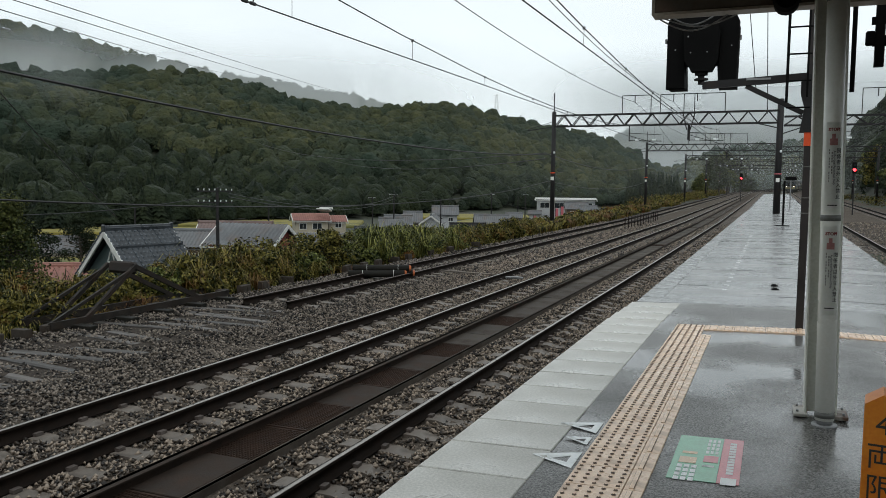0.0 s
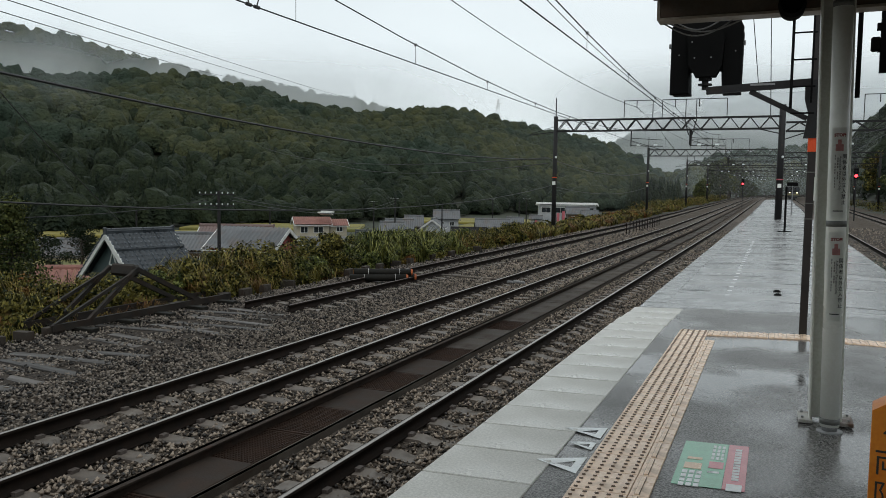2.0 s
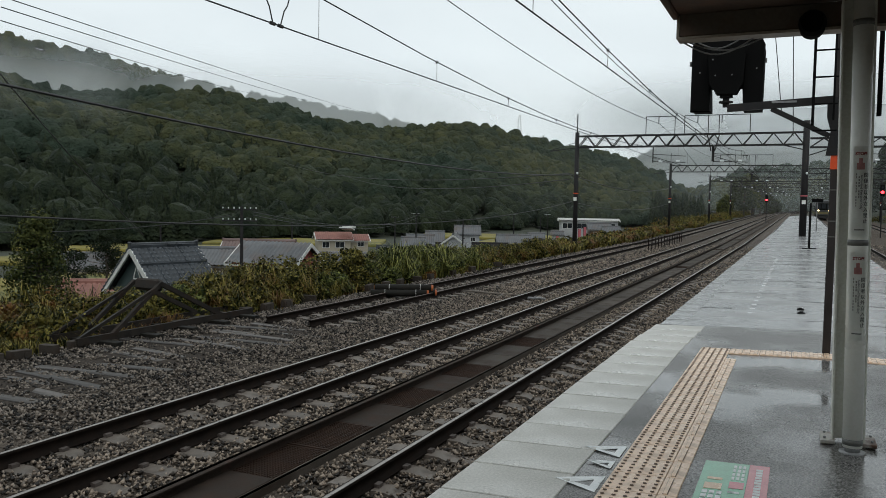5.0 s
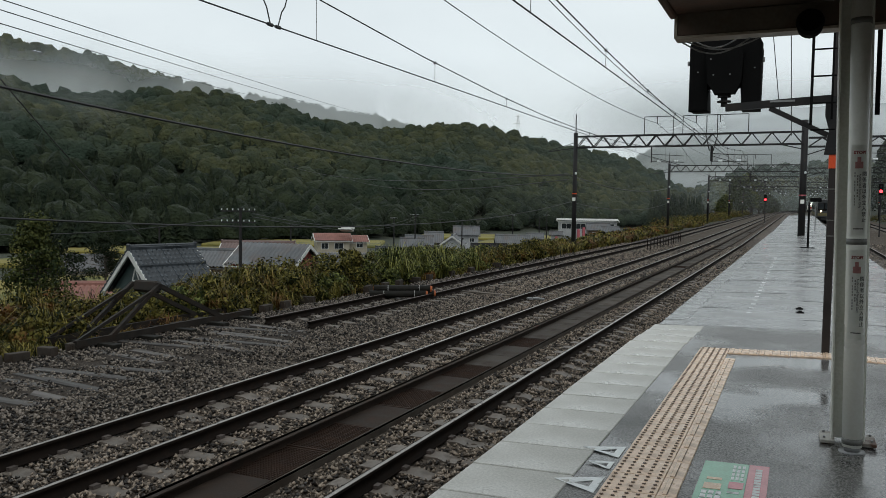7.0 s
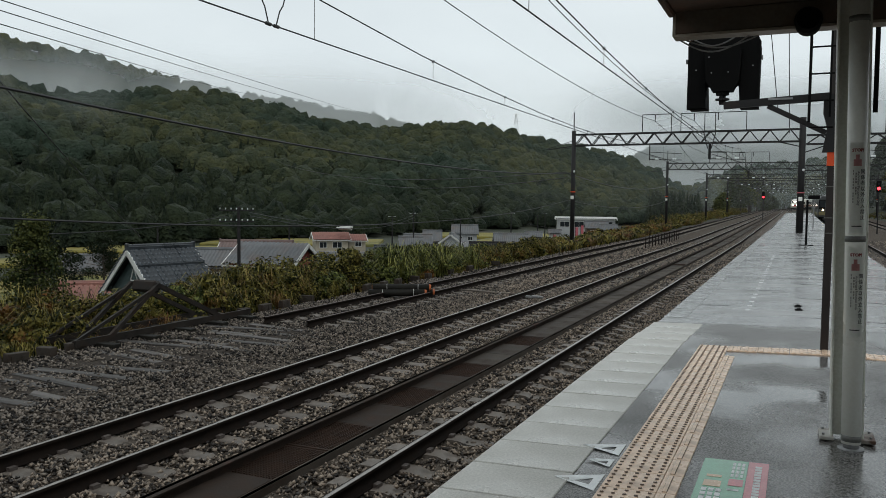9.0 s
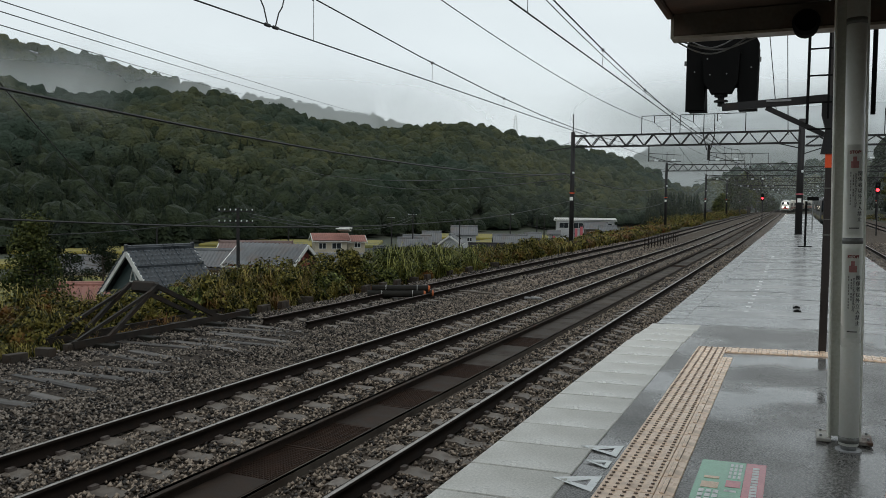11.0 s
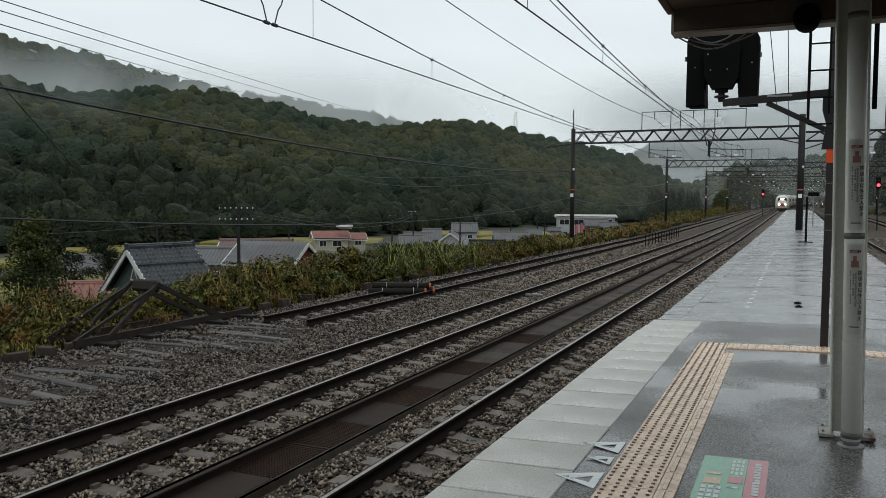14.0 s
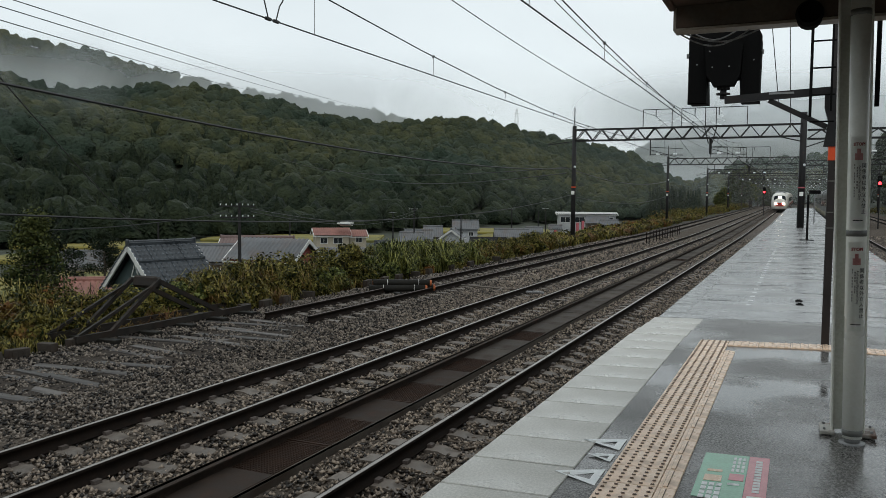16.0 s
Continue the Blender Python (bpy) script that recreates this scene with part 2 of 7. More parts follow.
M_BUSH = mat("bush_leaf", (0.009, 0.015, 0.003), (0.175, 0.150, 0.036), 0.9, (0.5, 0.7), 0, 10, spread=1.7, islands=True, stain=(0.16, 0.066, 0.019), stain_scale=0.6, stain_at=(0.56, 0.70), spec=0.14)
M_LEAF = mat("tree_leaf", (0.020, 0.032, 0.009), (0.125, 0.130, 0.036), 0.4, (0.5, 0.7), 0, 10, spread=1.2, islands=True, spec=0.12)
M_CLUMP = mat("grey_green_leaf", (0.022, 0.030, 0.015), (0.070, 0.078, 0.035), 0.4, (0.5, 0.7), 0, 10, spread=1.0, islands=True, spec=0.15)
M_CONIFER = mat("feathery_conifer_leaf", (0.014, 0.024, 0.007), (0.085, 0.092, 0.026), 0.4, (0.5, 0.7), 0, 10, spread=1.2, islands=True, spec=0.12)
M_SHRUB = mat("shrub_leaf", (0.010, 0.020, 0.004), (0.145, 0.160, 0.042), 1.1, (0.45, 0.65), 0, 10, spread=1.6, islands=True, spec=0.18)
M_REED = mat("arching_reed_blade", (0.010, 0.020, 0.004), (0.215, 0.215, 0.055), 0.9, (0.5, 0.7), 0, 10, spread=1.7, islands=True, spec=0.14)
M_DARKLEAF = mat("cedar_leaf", (0.012, 0.020, 0.012), (0.034, 0.044, 0.022), 0.3, (0.6, 0.8), 1.0, 1.1, depth=2.0, spread=0.6, islands=True, spec=0.1)
M_FOREST = mat("forest_leaf", (0.027, 0.039, 0.022), (0.074, 0.078, 0.034), 0.22, (0.7, 0.9), 1.0, 0.9, depth=2.4, spread=0.6, islands=True, stain=(0.028, 0.044, 0.029), stain_scale=0.010, stain_at=(0.48, 0.62), spec=0.15)
M_BARK = mat("bark", (0.03, 0.024, 0.018), (0.07, 0.055, 0.045), 3, (0.7, 0.9), 0.5, 20)
M_KAWARA = mat("glazed_grey_roof_tile", (0.016, 0.019, 0.023), (0.045, 0.052, 0.060), 1.2, (0.25, 0.42), 0.1, 20)
# lighter copy of the tile: wet glints on the rolls put into the colour
M_ROLL_LIT = mat("glazed_roll_lit", (0.034, 0.041, 0.048), (0.090, 0.103, 0.116), 1.2, (0.14, 0.28), 0.1, 20)
M_SHEET = mat("grey_metal_roof", (0.075, 0.080, 0.086), (0.140, 0.147, 0.154), 0.6, (0.3, 0.5), 0.1, 12, stain=(0.115, 0.095, 0.088), stain_scale=0.5)
M_REDROOF = mat("faded_red_roof", (0.20, 0.082, 0.064), (0.31, 0.140, 0.110), 0.8, (0.4, 0.65), 0.2, 12)
M_OLDROOF = mat("weathered_pink_brown_roof", (0.13, 0.085, 0.078), (0.20, 0.135, 0.122), 0.8, (0.4, 0.65), 0.2, 12)
M_REDWALL = mat("red_weatherboard", (0.16, 0.03, 0.025), (0.24, 0.05, 0.04), 1.5, (0.5, 0.8), 0.2, 12)
M_CREAMWALL = mat("cream_render", (0.315, 0.2775, 0.21), (0.4125, 0.3675, 0.285), 0.6, (0.6, 0.9), 0.2, 12)
M_GREYWALL = mat("grey_render", (0.26, 0.27, 0.28), (0.42, 0.43, 0.44), 0.6, (0.6, 0.9), 0.2, 12)
M_BROWNWALL = mat("brown_timber_wall", (0.06, 0.045, 0.035), (0.12, 0.09, 0.07), 0.8, (0.6, 0.9), 0.2, 12)
M_TEALWALL = mat("dark_gable_board", (0.03, 0.05, 0.05), (0.06, 0.085, 0.085), 0.8, (0.5, 0.8), 0.2, 12)
M_PALE = mat("pale_trim", (0.50, 0.50, 0.48), (0.65, 0.65, 0.62), 2, (0.4, 0.6), 0.05, 20)
M_PANE = mat("window_glass", (0.012, 0.015, 0.018), (0.03, 0.035, 0.04), 1, (0.05, 0.12), 0, 20)
M_LOG = mat("tarred_log", (0.008, 0.008, 0.007), (0.02, 0.018, 0.014), 4, (0.55, 0.8), 0.4, 30, spec=0.15)
M_LOGEND = mat("orange_log_end", (0.20, 0.05, 0.015), (0.52, 0.13, 0.03), 9, (0.5, 0.8), 0.3, 30)
M_TRAINW = mat("white_train_body", (0.60, 0.57, 0.50), (0.70, 0.67, 0.60), 1, (0.25, 0.4), 0, 20, coat=0.3)
M_TRAINR = mat("red_train_band", (0.34, 0.035, 0.03), (0.42, 0.05, 0.04), 1, (0.25, 0.4), 0, 20, coat=0.3)
M_TRAING = mat("steel_train_body", (0.030, 0.032, 0.032), (0.060, 0.063, 0.063), 1, (0.35, 0.55), 0, 20)
M_TRAINY = mat("yellow_train_band", (0.13, 0.11, 0.05), (0.17, 0.14, 0.06), 1, (0.3, 0.5), 0, 20)
M_UNDER = mat("train_underframe", (0.012, 0.012, 0.012), (0.03, 0.028, 0.026), 2, (0.6, 0.8), 0.1, 20)
M_TROOF = mat("train_roof_grey", (0.16, 0.17, 0.17), (0.26, 0.27, 0.27), 1, (0.4, 0.6), 0.1, 20)
M_BEAMLIGHT = lamp_mat("headlight_glow", (1.0, 0.93, 0.80), 14)
M_LOWLIGHT = lamp_mat("headlight_warm_glow", (1.0, 0.80, 0.45), 7)
M_REDLIGHT = lamp_mat("signal_red_glow", (1.0, 0.03, 0.04), 6)


# ---- mesh helpers
def mesh_of(name, verts, faces):
    """A mesh from arrays: faces all with the same number of corners."""
    verts, faces = np.asarray(verts, dtype=np.float32), np.asarray(faces, dtype=np.int32)
    me = bpy.data.meshes.new(name)
    k = faces.shape[1]
    me.vertices.add(len(verts))
    me.vertices.foreach_set("co", verts.ravel())
    me.loops.add(faces.size)
    me.loops.foreach_set("vertex_index", faces.ravel())
    me.polygons.add(len(faces))
    me.polygons.foreach_set("loop_start", np.arange(0, faces.size, k, dtype=np.int32))
    me.polygons.foreach_set("loop_total", np.full(len(faces), k, dtype=np.int32))
    me.update(calc_edges=True)
    return me


def thing(name, x, y, z, label, category, group="", kind="", turn=0):
    ob = new(name)
    ob.empty_display_size = 0.2
    ob.matrix_basis = pose(x, y, z, 0, 0, turn)
    return tagged(ob, label, category, group, kind)


def put(name, me, material, parent=None, label="", category="", kind="", smooth=False):
    if not me.materials:
        me.materials.append(material)
    if smooth:
        me.polygons.foreach_set("use_smooth", [True] * len(me.polygons))
    ob = new(name, me)
    if parent:
        ob.parent = parent
    return tagged(ob, label, category, "", kind)


def part(name, bm, material, parent=None, label="", smooth=False, category="", kind=""):
    me = bpy.data.meshes.new(name)
    bm.normal_update()
    bm.to_mesh(me)
    bm.free()
    return put(name, me, material, parent, label, category, kind, smooth)


def box(bm, c, s, m=None, bevel=0.0):
    r = bmesh.ops.create_cube(bm, size=1.0, matrix=(m or Matrix()) @ Matrix.Translation(c) @ Matrix.Diagonal((*s, 1)))
    if bevel:
        edges = list({e for v in r["verts"] for e in v.link_edges})
        bmesh.ops.bevel(bm, geom=edges, offset=bevel, segments=1, affect="EDGES")
    return bm


def rod(bm, a, b, r, seg=8, r2=None):
    a, b = Vector(a), Vector(b)
    d = b - a
    m = Matrix.Translation((a + b) / 2) @ d.to_track_quat("Z", "Y").to_matrix().to_4x4()
    bmesh.ops.create_cone(bm, cap_ends=True, segments=seg, radius1=r, radius2=r if r2 is None else r2, depth=d.length, matrix=m)
    return bm


def bar(bm, a, b, w, h):
    """A square bar from a to b."""
    a, b = Vector(a), Vector(b)
    d = b - a
    m = Matrix.Translation((a + b) / 2) @ d.to_track_quat("Z", "Y").to_matrix().to_4x4() @ Matrix.Diagonal((w, h, d.length, 1))
    bmesh.ops.create_cube(bm, size=1.0, matrix=m)
    return bm


def prism(bm, outline, y0, y1):
    """A flat outline in x and z, drawn out from y0 to y1."""
    a = [bm.verts.new((x, y0, z)) for x, z in outline]
    b = [bm.verts.new((x, y1, z)) for x, z in outline]
    bm.faces.new(a)
    bm.faces.new(b[::-1])
    for i in range(len(a)):
        j = (i + 1) % len(a)
        bm.faces.new((a[j], a[i], b[i], b[j]))
    bmesh.ops.recalc_face_normals(bm, faces=bm.faces)
    return bm


def B():
    return bmesh.new()


def sweep(bm, points, r, seg=5):
    """A thin wire along points."""
    pts = [Vector(p) for p in points]
    rings = []
    for i, p in enumerate(pts):
        d = (pts[min(i + 1, len(pts) - 1)] - pts[max(i - 1, 0)]).normalized()
        u = d.cross(Vector((0, 0, 1)))
        u = u.normalized() if u.length > 1e-4 else Vector((1, 0, 0))
        v = d.cross(u)
        rings.append([bm.verts.new(p + r * (math.cos(k * math.tau / seg) * u + math.sin(k * math.tau / seg) * v)) for k in range(seg)])
    for a, b in zip(rings, rings[1:]):
        for k in range(seg):
            bm.faces.new((a[k], a[(k + 1) % seg], b[(k + 1) % seg], b[k]))
    return bm


def text_mesh(words, size, depth=0.0008, bold=0.0):
    """Letters as a mesh in the x-z plane, facing -y."""
    cu = bpy.data.curves.new("letters", "FONT")
    cu.body, cu.size, cu.extrude, cu.align_x, cu.align_y = words, size, depth, "CENTER", "CENTER"
    cu.resolution_u, cu.offset = 2, bold
    ob = bpy.data.objects.new("letters", cu)
    scene.collection.objects.link(ob)
    me = bpy.data.meshes.new_from_object(ob.evaluated_get(bpy.context.evaluated_depsgraph_get()))
    bpy.data.objects.remove(ob)
    me.transform(Matrix.Rotation(radians(90), 4, "X"))
    return me


RNG = np.random.default_rng(7)
bm = bmesh.new()
bmesh.ops.create_icosphere(bm, subdivisions=2, radius=1.0)
bmesh.ops.delete(bm, geom=[v for v in bm.verts if v.co.z < -0.1], context="VERTS")
bm.verts.ensure_lookup_table()
DOME_V = np.array([tuple(v.co) for v in bm.verts])
DOME_F = np.array([[v.index for v in f.verts] for f in bm.faces])
bm.free()


def domes(centres, radii):
    """Rounded crowns for far woods, each a heap of leafy lumps on one of eight patterns."""
    n = len(centres)
    shapes = []
    for k in range(8):
        lumps = RNG.normal(size=(13, 3))
        lumps[:, 2] = np.abs(lumps[:, 2])
        lumps /= np.linalg.norm(lumps, axis=1)[:, None]
        near = np.max(DOME_V @ lumps.T - RNG.uniform(0, 0.06, 13), axis=1)
        shapes.append(0.66 + 0.36 * np.clip((near - 0.74) / 0.24, 0, 1) ** 0.7 + RNG.normal(scale=0.055, size=len(DOME_V)))
    shapes = np.array(shapes)[RNG.integers(0, 8, n)]
    a = RNG.uniform(0, math.tau, n)
    ca, sa = np.cos(a)[:, None], np.sin(a)[:, None]
    d = np.stack([DOME_V[:, 0] * ca - DOME_V[:, 1] * sa, DOME_V[:, 0] * sa + DOME_V[:, 1] * ca, np.broadcast_to(DOME_V[:, 2], (n, len(DOME_V)))], axis=2)
    v = centres[:, None] + d * shapes[..., None] * radii[:, None]
    return v.reshape(-1, 3), (np.arange(n)[:, None, None] * len(DOME_V) + DOME_F[None]).reshape(-1, 3)


def spires(centres, heights, widths, tiers=7, seg=8):
    """Ragged cedar spires: drooping, toothed tiers of boughs one above the other."""
    n = len(centres)
    ang = np.arange(2 * seg) * math.pi / seg
    rows, faces, base = [], [], 0
    for k in range(tiers):
        u = k / tiers
        r = widths[:, None] * (1 - u) ** 0.85 * np.where(np.arange(2 * seg) % 2, 0.62, 1.0)[None] * RNG.uniform(0.75, 1.15, (n, 2 * seg))
        a = ang[None] + RNG.uniform(0, 6, (n, 1))
        z = heights[:, None] * (0.12 + 0.80 * u - 0.05 * np.where(np.arange(2 * seg) % 2, 0.0, 1.0)[None]) + RNG.normal(scale=0.1, size=(n, 2 * seg))
        rows.append(np.stack([r * np.cos(a), r * np.sin(a), z], axis=2))
        tip = np.zeros((n, 1, 3))
        tip[:, 0, 2] = heights * (0.12 + 0.80 * u + 0.24)
        rows.append(tip)
        faces += [(base + q, base + (q + 1) % (2 * seg), base + 2 * seg) for q in range(2 * seg)]
        base += 2 * seg + 1
    v = centres[:, None] + np.concatenate(rows, axis=1)
    return v.reshape(-1, 3), (np.arange(n)[:, None, None] * base + np.array(faces)[None]).reshape(-1, 3)


def leaf_cloud(centres, radii, per, leaf, flat=0.8, dome=False, ruffle=0.45, inner=0.62, single=False):
    """Small leaf faces scattered through the outer part of many crowns."""
    centres, radii = np.asarray(centres, float), np.asarray(radii, float)
    n = len(centres) * per
    d = RNG.normal(size=(n, 3))
    d /= np.linalg.norm(d, axis=1)[:, None]
    if dome:
        d[:, 2] = np.abs(d[:, 2]) * 1.05 - 0.15
    rad = np.repeat(radii, per, axis=0)
    if rad.ndim == 1:
        rad = np.stack([rad, rad, rad * flat], axis=1)
    p = np.repeat(centres, per, axis=0) + d * rad * RNG.uniform(inner, 1.06, (n, 1))
    nrm = d + RNG.normal(scale=ruffle, size=(n, 3))
    nrm /= np.linalg.norm(nrm, axis=1)[:, None]
    u = np.cross(nrm, RNG.normal(size=(n, 3)))
    u /= np.linalg.norm(u, axis=1)[:, None]
    v = np.cross(nrm, u)
    s = (np.repeat(np.broadcast_to(leaf, (len(centres),)), per) * RNG.uniform(0.6, 1.3, n))[:, None]
    if single:
        verts = np.stack([p - u * s * 0.55 - v * s * 0.3, p + u * s * 0.55 - v * s * 0.3, p + v * s * 0.6], axis=1).reshape(-1, 3)
        return verts, np.arange(n * 3).reshape(-1, 3)
    verts = np.stack([p - u * s * 0.5, p - v * s * 0.33 + nrm * s * 0.1, p + u * s * 0.5, p + v * s * 0.33 + nrm * s * 0.1], axis=1).reshape(-1, 3)
    return verts, np.arange(n * 4).reshape(-1, 4)


def blades(roots, heights, lean, width):
    """Arching grass blades, each a strip of three faces."""
    n = len(roots)
    a = RNG.uniform(0, math.tau, n)
    out = np.stack([np.cos(a), np.sin(a), np.zeros(n)], axis=1)
    side = np.stack([-np.sin(a), np.cos(a), np.zeros(n)], axis=1)
    reach = heights * RNG.uniform(0.15, 1.0, n) * lean
    rows = []
    for k, (up, far, w) in enumerate(((0, 0, 1.0), (0.66, 0.22, 1.0), (0.98, 0.68, 0.8), (0.62, 1.30, 0.06))):
        mid = roots + out * (reach * far)[:, None] + np.array([0, 0, 1.0]) * (heights * up * RNG.uniform(0.9, 1.05, n))[:, None]
        rows += [mid - side * width * w, mid + side * width * w]
    verts = np.stack(rows, axis=1).reshape(-1, 3)
    f = np.array([[0, 1, 3, 2], [2, 3, 5, 4], [4, 5, 7, 6]])
    return verts, (np.arange(n)[:, None, None] * 8 + f[None]).reshape(-1, 4)


def stones(p, size):
    """Broken stones: squashed, jittered six-faced lumps."""
    n = len(p)
    base = np.array([[1, 0, 0], [-0.5, 0.87, 0], [-0.5, -0.87, 0], [0, 0, 1], [0, 0, -1]], float)
    v = base[None] * RNG.uniform(0.65, 1.25, (n, 5, 1)) + RNG.normal(scale=0.25, size=(n, 5, 3))
    v *= size[:, None, None] * np.array([1, 1, 0.8])
    v += p[:, None]
    f = np.array([[0, 1, 3], [1, 2, 3], [2, 0, 3], [1, 0, 4], [2, 1, 4], [0, 2, 4]])
    return v.reshape(-1, 3), (np.arange(n)[:, None, None] * 5 + f[None]).reshape(-1, 3)


# ---- the lie of the land
Z_RAIL, Z_BED = -0.994, -1.17
FRONT = ((5.4, 0.48), (6.4, 1.10), (8.0, 1.85), (9.5, 2.85), (11.3, 3.68), (13.3, 4.08), (15.6, 4.60), (18.4, 5.20), (20.4, 5.61), (22.5, 6.07), (24.5, 5.97), (26.1, 5.63), (27.7, 5.52), (30.2, 5.74), (32.6, 6.07), (34.9, 6.78), (37.6, 7.33), (38.8, 7.59), (41.4, 7.75), (43.2, 7.72), (46.8, 7.42), (50.5, 7.23), (53.3, 7.93), (57.7, 7.67))  # degrees left of the line, degrees up: the wooded hill across the valley
BACK = ((15.5, 2.6), (19.6, 2.97), (25.3, 5.4), (26.9, 5.81), (29.8, 6.43), (31.8, 6.69), (34.5, 7.19), (36.5, 7.3), (42.1, 8.16), (45.0, 8.79), (47.5, 9.43), (49.1, 9.64), (51.4, 9.94), (53.3, 10.25), (57.7, 10.91))  # the higher hill behind it
RIGHT = ((1.8, 0.3), (3.0, 2.0), (4.5, 3.2), (6.8, 6.0), (12, 9), (40, 13), (180, 10))


def smooth(t):
    t = np.clip(t, 0, 1)
    return t * t * (3 - 2 * t)


def bend(y):
    """How far the line has curved to the right at y."""
    return np.maximum(0, np.asarray(y, float) - 240) ** 2 / 1160


def rise(y):
    """The line climbs gently beyond the near portal."""
    return 0.0065 * np.maximum(0, np.asarray(y, float) - 60)


def ripple(x, y, s):
    return (np.sin(x / s + 1.3 * np.sin(y / s * 0.7)) + np.sin(y / s * 1.3 + 1.7 * np.sin(x / s * 0.6) + 2)) * 0.5


def ground_z(x, y):
    x, y = np.asarray(x, float), np.asarray(y, float)
    r = np.hypot(x, y) + 1e-6
    az = np.degrees(np.arctan2(-x, y))
    side = x - bend(np.minimum(y, 800))
    z = -1.30 - 7.3 * smooth((-13.2 - side) / 11) + 0.15 * ripple(x, y, 9)
    z = z + 1.2 * smooth((side - 13) / 10)
    z = z + np.minimum(rise(np.minimum(y, 500)), 3) * smooth((side + 22) / 8) * (y > 60)
    # wooded hill over the valley
    e = np.radians(np.interp(az, [a for a, _ in FRONT], [b for _, b in FRONT]))
    rb = np.interp(az, [3, 8, 15, 30, 50, 100], [520, 450, 340, 225, 175, 150])
    rc = rb + np.interp(az, [3, 15, 50], [240, 330, 380])
    top = rc * np.tan(e) - 9.0
    t = np.clip((r - rb) / (rc - rb), 0, 1)
    h = -8.6 + (top + 8.6) * t ** 1.15 + ripple(x, y, 55) * 9 * t * (1 - t) * 2 + ripple(x, y, 23) * 3 * t * (1 - t) * 2 - np.maximum(0, r - rc) * 0.25
    z = np.where((az > 2.5) & (r > rb), np.maximum(h, z), z)
    # the hill behind it
    e2 = np.radians(np.interp(az, [a for a, _ in BACK], [b for _, b in BACK]))
    t2 = np.clip((r - 900) / 400, 0, 1)
    h2 = (1300 * np.tan(e2) - 6) * t2 - np.maximum(0, r - 1300) * 0.2
    z = np.where((az > 8) & (r > 900), np.maximum(h2, z), z)
    # hill on the right of the line, and the head of the valley
    e3 = np.radians(np.interp(-az, [a for a, _ in RIGHT], [b for _, b in RIGHT]))
    rb3 = np.interp(-az, [1.8, 3, 6, 12, 40], [400, 330, 170, 100, 60])
    rc3 = rb3 + 160
    t3 = np.clip((r - rb3) / (rc3 - rb3), 0, 1)
    h3 = -1 + (rc3 * np.tan(e3) - 4) * t3 - np.maximum(0, r - rc3) * 0.05
    z = np.where((az < -1.8) & (side > 16), np.maximum(h3, z), z)
    # wooded spur where the line turns away
    e5 = np.radians(2.7 - 0.03 * (az + 1) ** 2)
    t5 = np.clip((r - 480) / 170, 0, 1)
    z = np.where((az > -9) & (az < 6.5) & (r > 480) & (side < -14), np.maximum(650 * np.tan(e5) * t5 - np.maximum(0, r - 650) * 0.2 - 2, z), z)
    e4 = np.radians(5.4 + 0.4 * np.sin(az * 0.5) - 0.12 * np.abs(az))
    t4 = np.clip((r - 900) / 900, 0, 1)
    z = np.where((np.abs(az) < 16) & (r > 900), np.maximum((1800 * np.tan(e4) * t4 - np.maximum(0, r - 1800) * 0.1) * smooth((16 - np.abs(az)) / 8), z), z)
    return z


def spaced(a, b, step):
    return list(np.arange(a, b, step))


gx = np.array(spaced(-2600, -700, 60) + spaced(-700, -60, 16) + spaced(-60, -30, 4) + spaced(-30, 24, 1.2) + spaced(24, 80, 6) + spaced(80, 700, 20) + spaced(700, 2601, 70))
gy = np.array(spaced(-2600, -300, 80) + spaced(-300, -20, 14) + spaced(-20, 120, 3) + spaced(120, 900, 12) + spaced(900, 3801, 50))
GX, GY = np.meshgrid(gx, gy, indexing="ij")
gv = np.stack([GX, GY, ground_z(GX, GY)], axis=2).reshape(-1, 3)
ii = np.arange(len(gx) * len(gy)).reshape(len(gx), len(gy))
gf = np.stack([ii[:-1, :-1], ii[1:, :-1], ii[1:, 1:], ii[:-1, 1:]], axis=2).reshape(-1, 4)
put("ground", mesh_of("ground", gv, gf), M_SOIL, None, "grassy valley floor and hillsides under woods", "ground", "structure", True)

# ripe rice paddies on the valley floor
for k, (x, y, sx, sy, a) in enumerate(((-70, 66, 26, 16, 12), (-98, 92, 34, 22, 20), (-110, 160, 40, 26, 25), (-60, 190, 30, 30, 10), (-84, 225, 46, 30, 15), (-46, 130, 20, 26, 5), (-120, 118, 40, 18, 28), (-96, 124, 16, 14, 30), (-80, 55, 34, 16, 12), (-74, 42, 22, 14, 10), (-62, 40, 18, 14, 8), (-76, 30, 22, 18, 8))):
    bm = B()
    box(bm, (0, 0, 0), (sx, sy, 0.9), None, 0.25)
    ob = part("paddy_field", bm, M_PADDY, None, "field of ripe yellow-green rice", False, "field", "structure")
    ob.matrix_basis = pose(x, y, float(ground_z(x, y)) + 0.25, 0, 0, a)

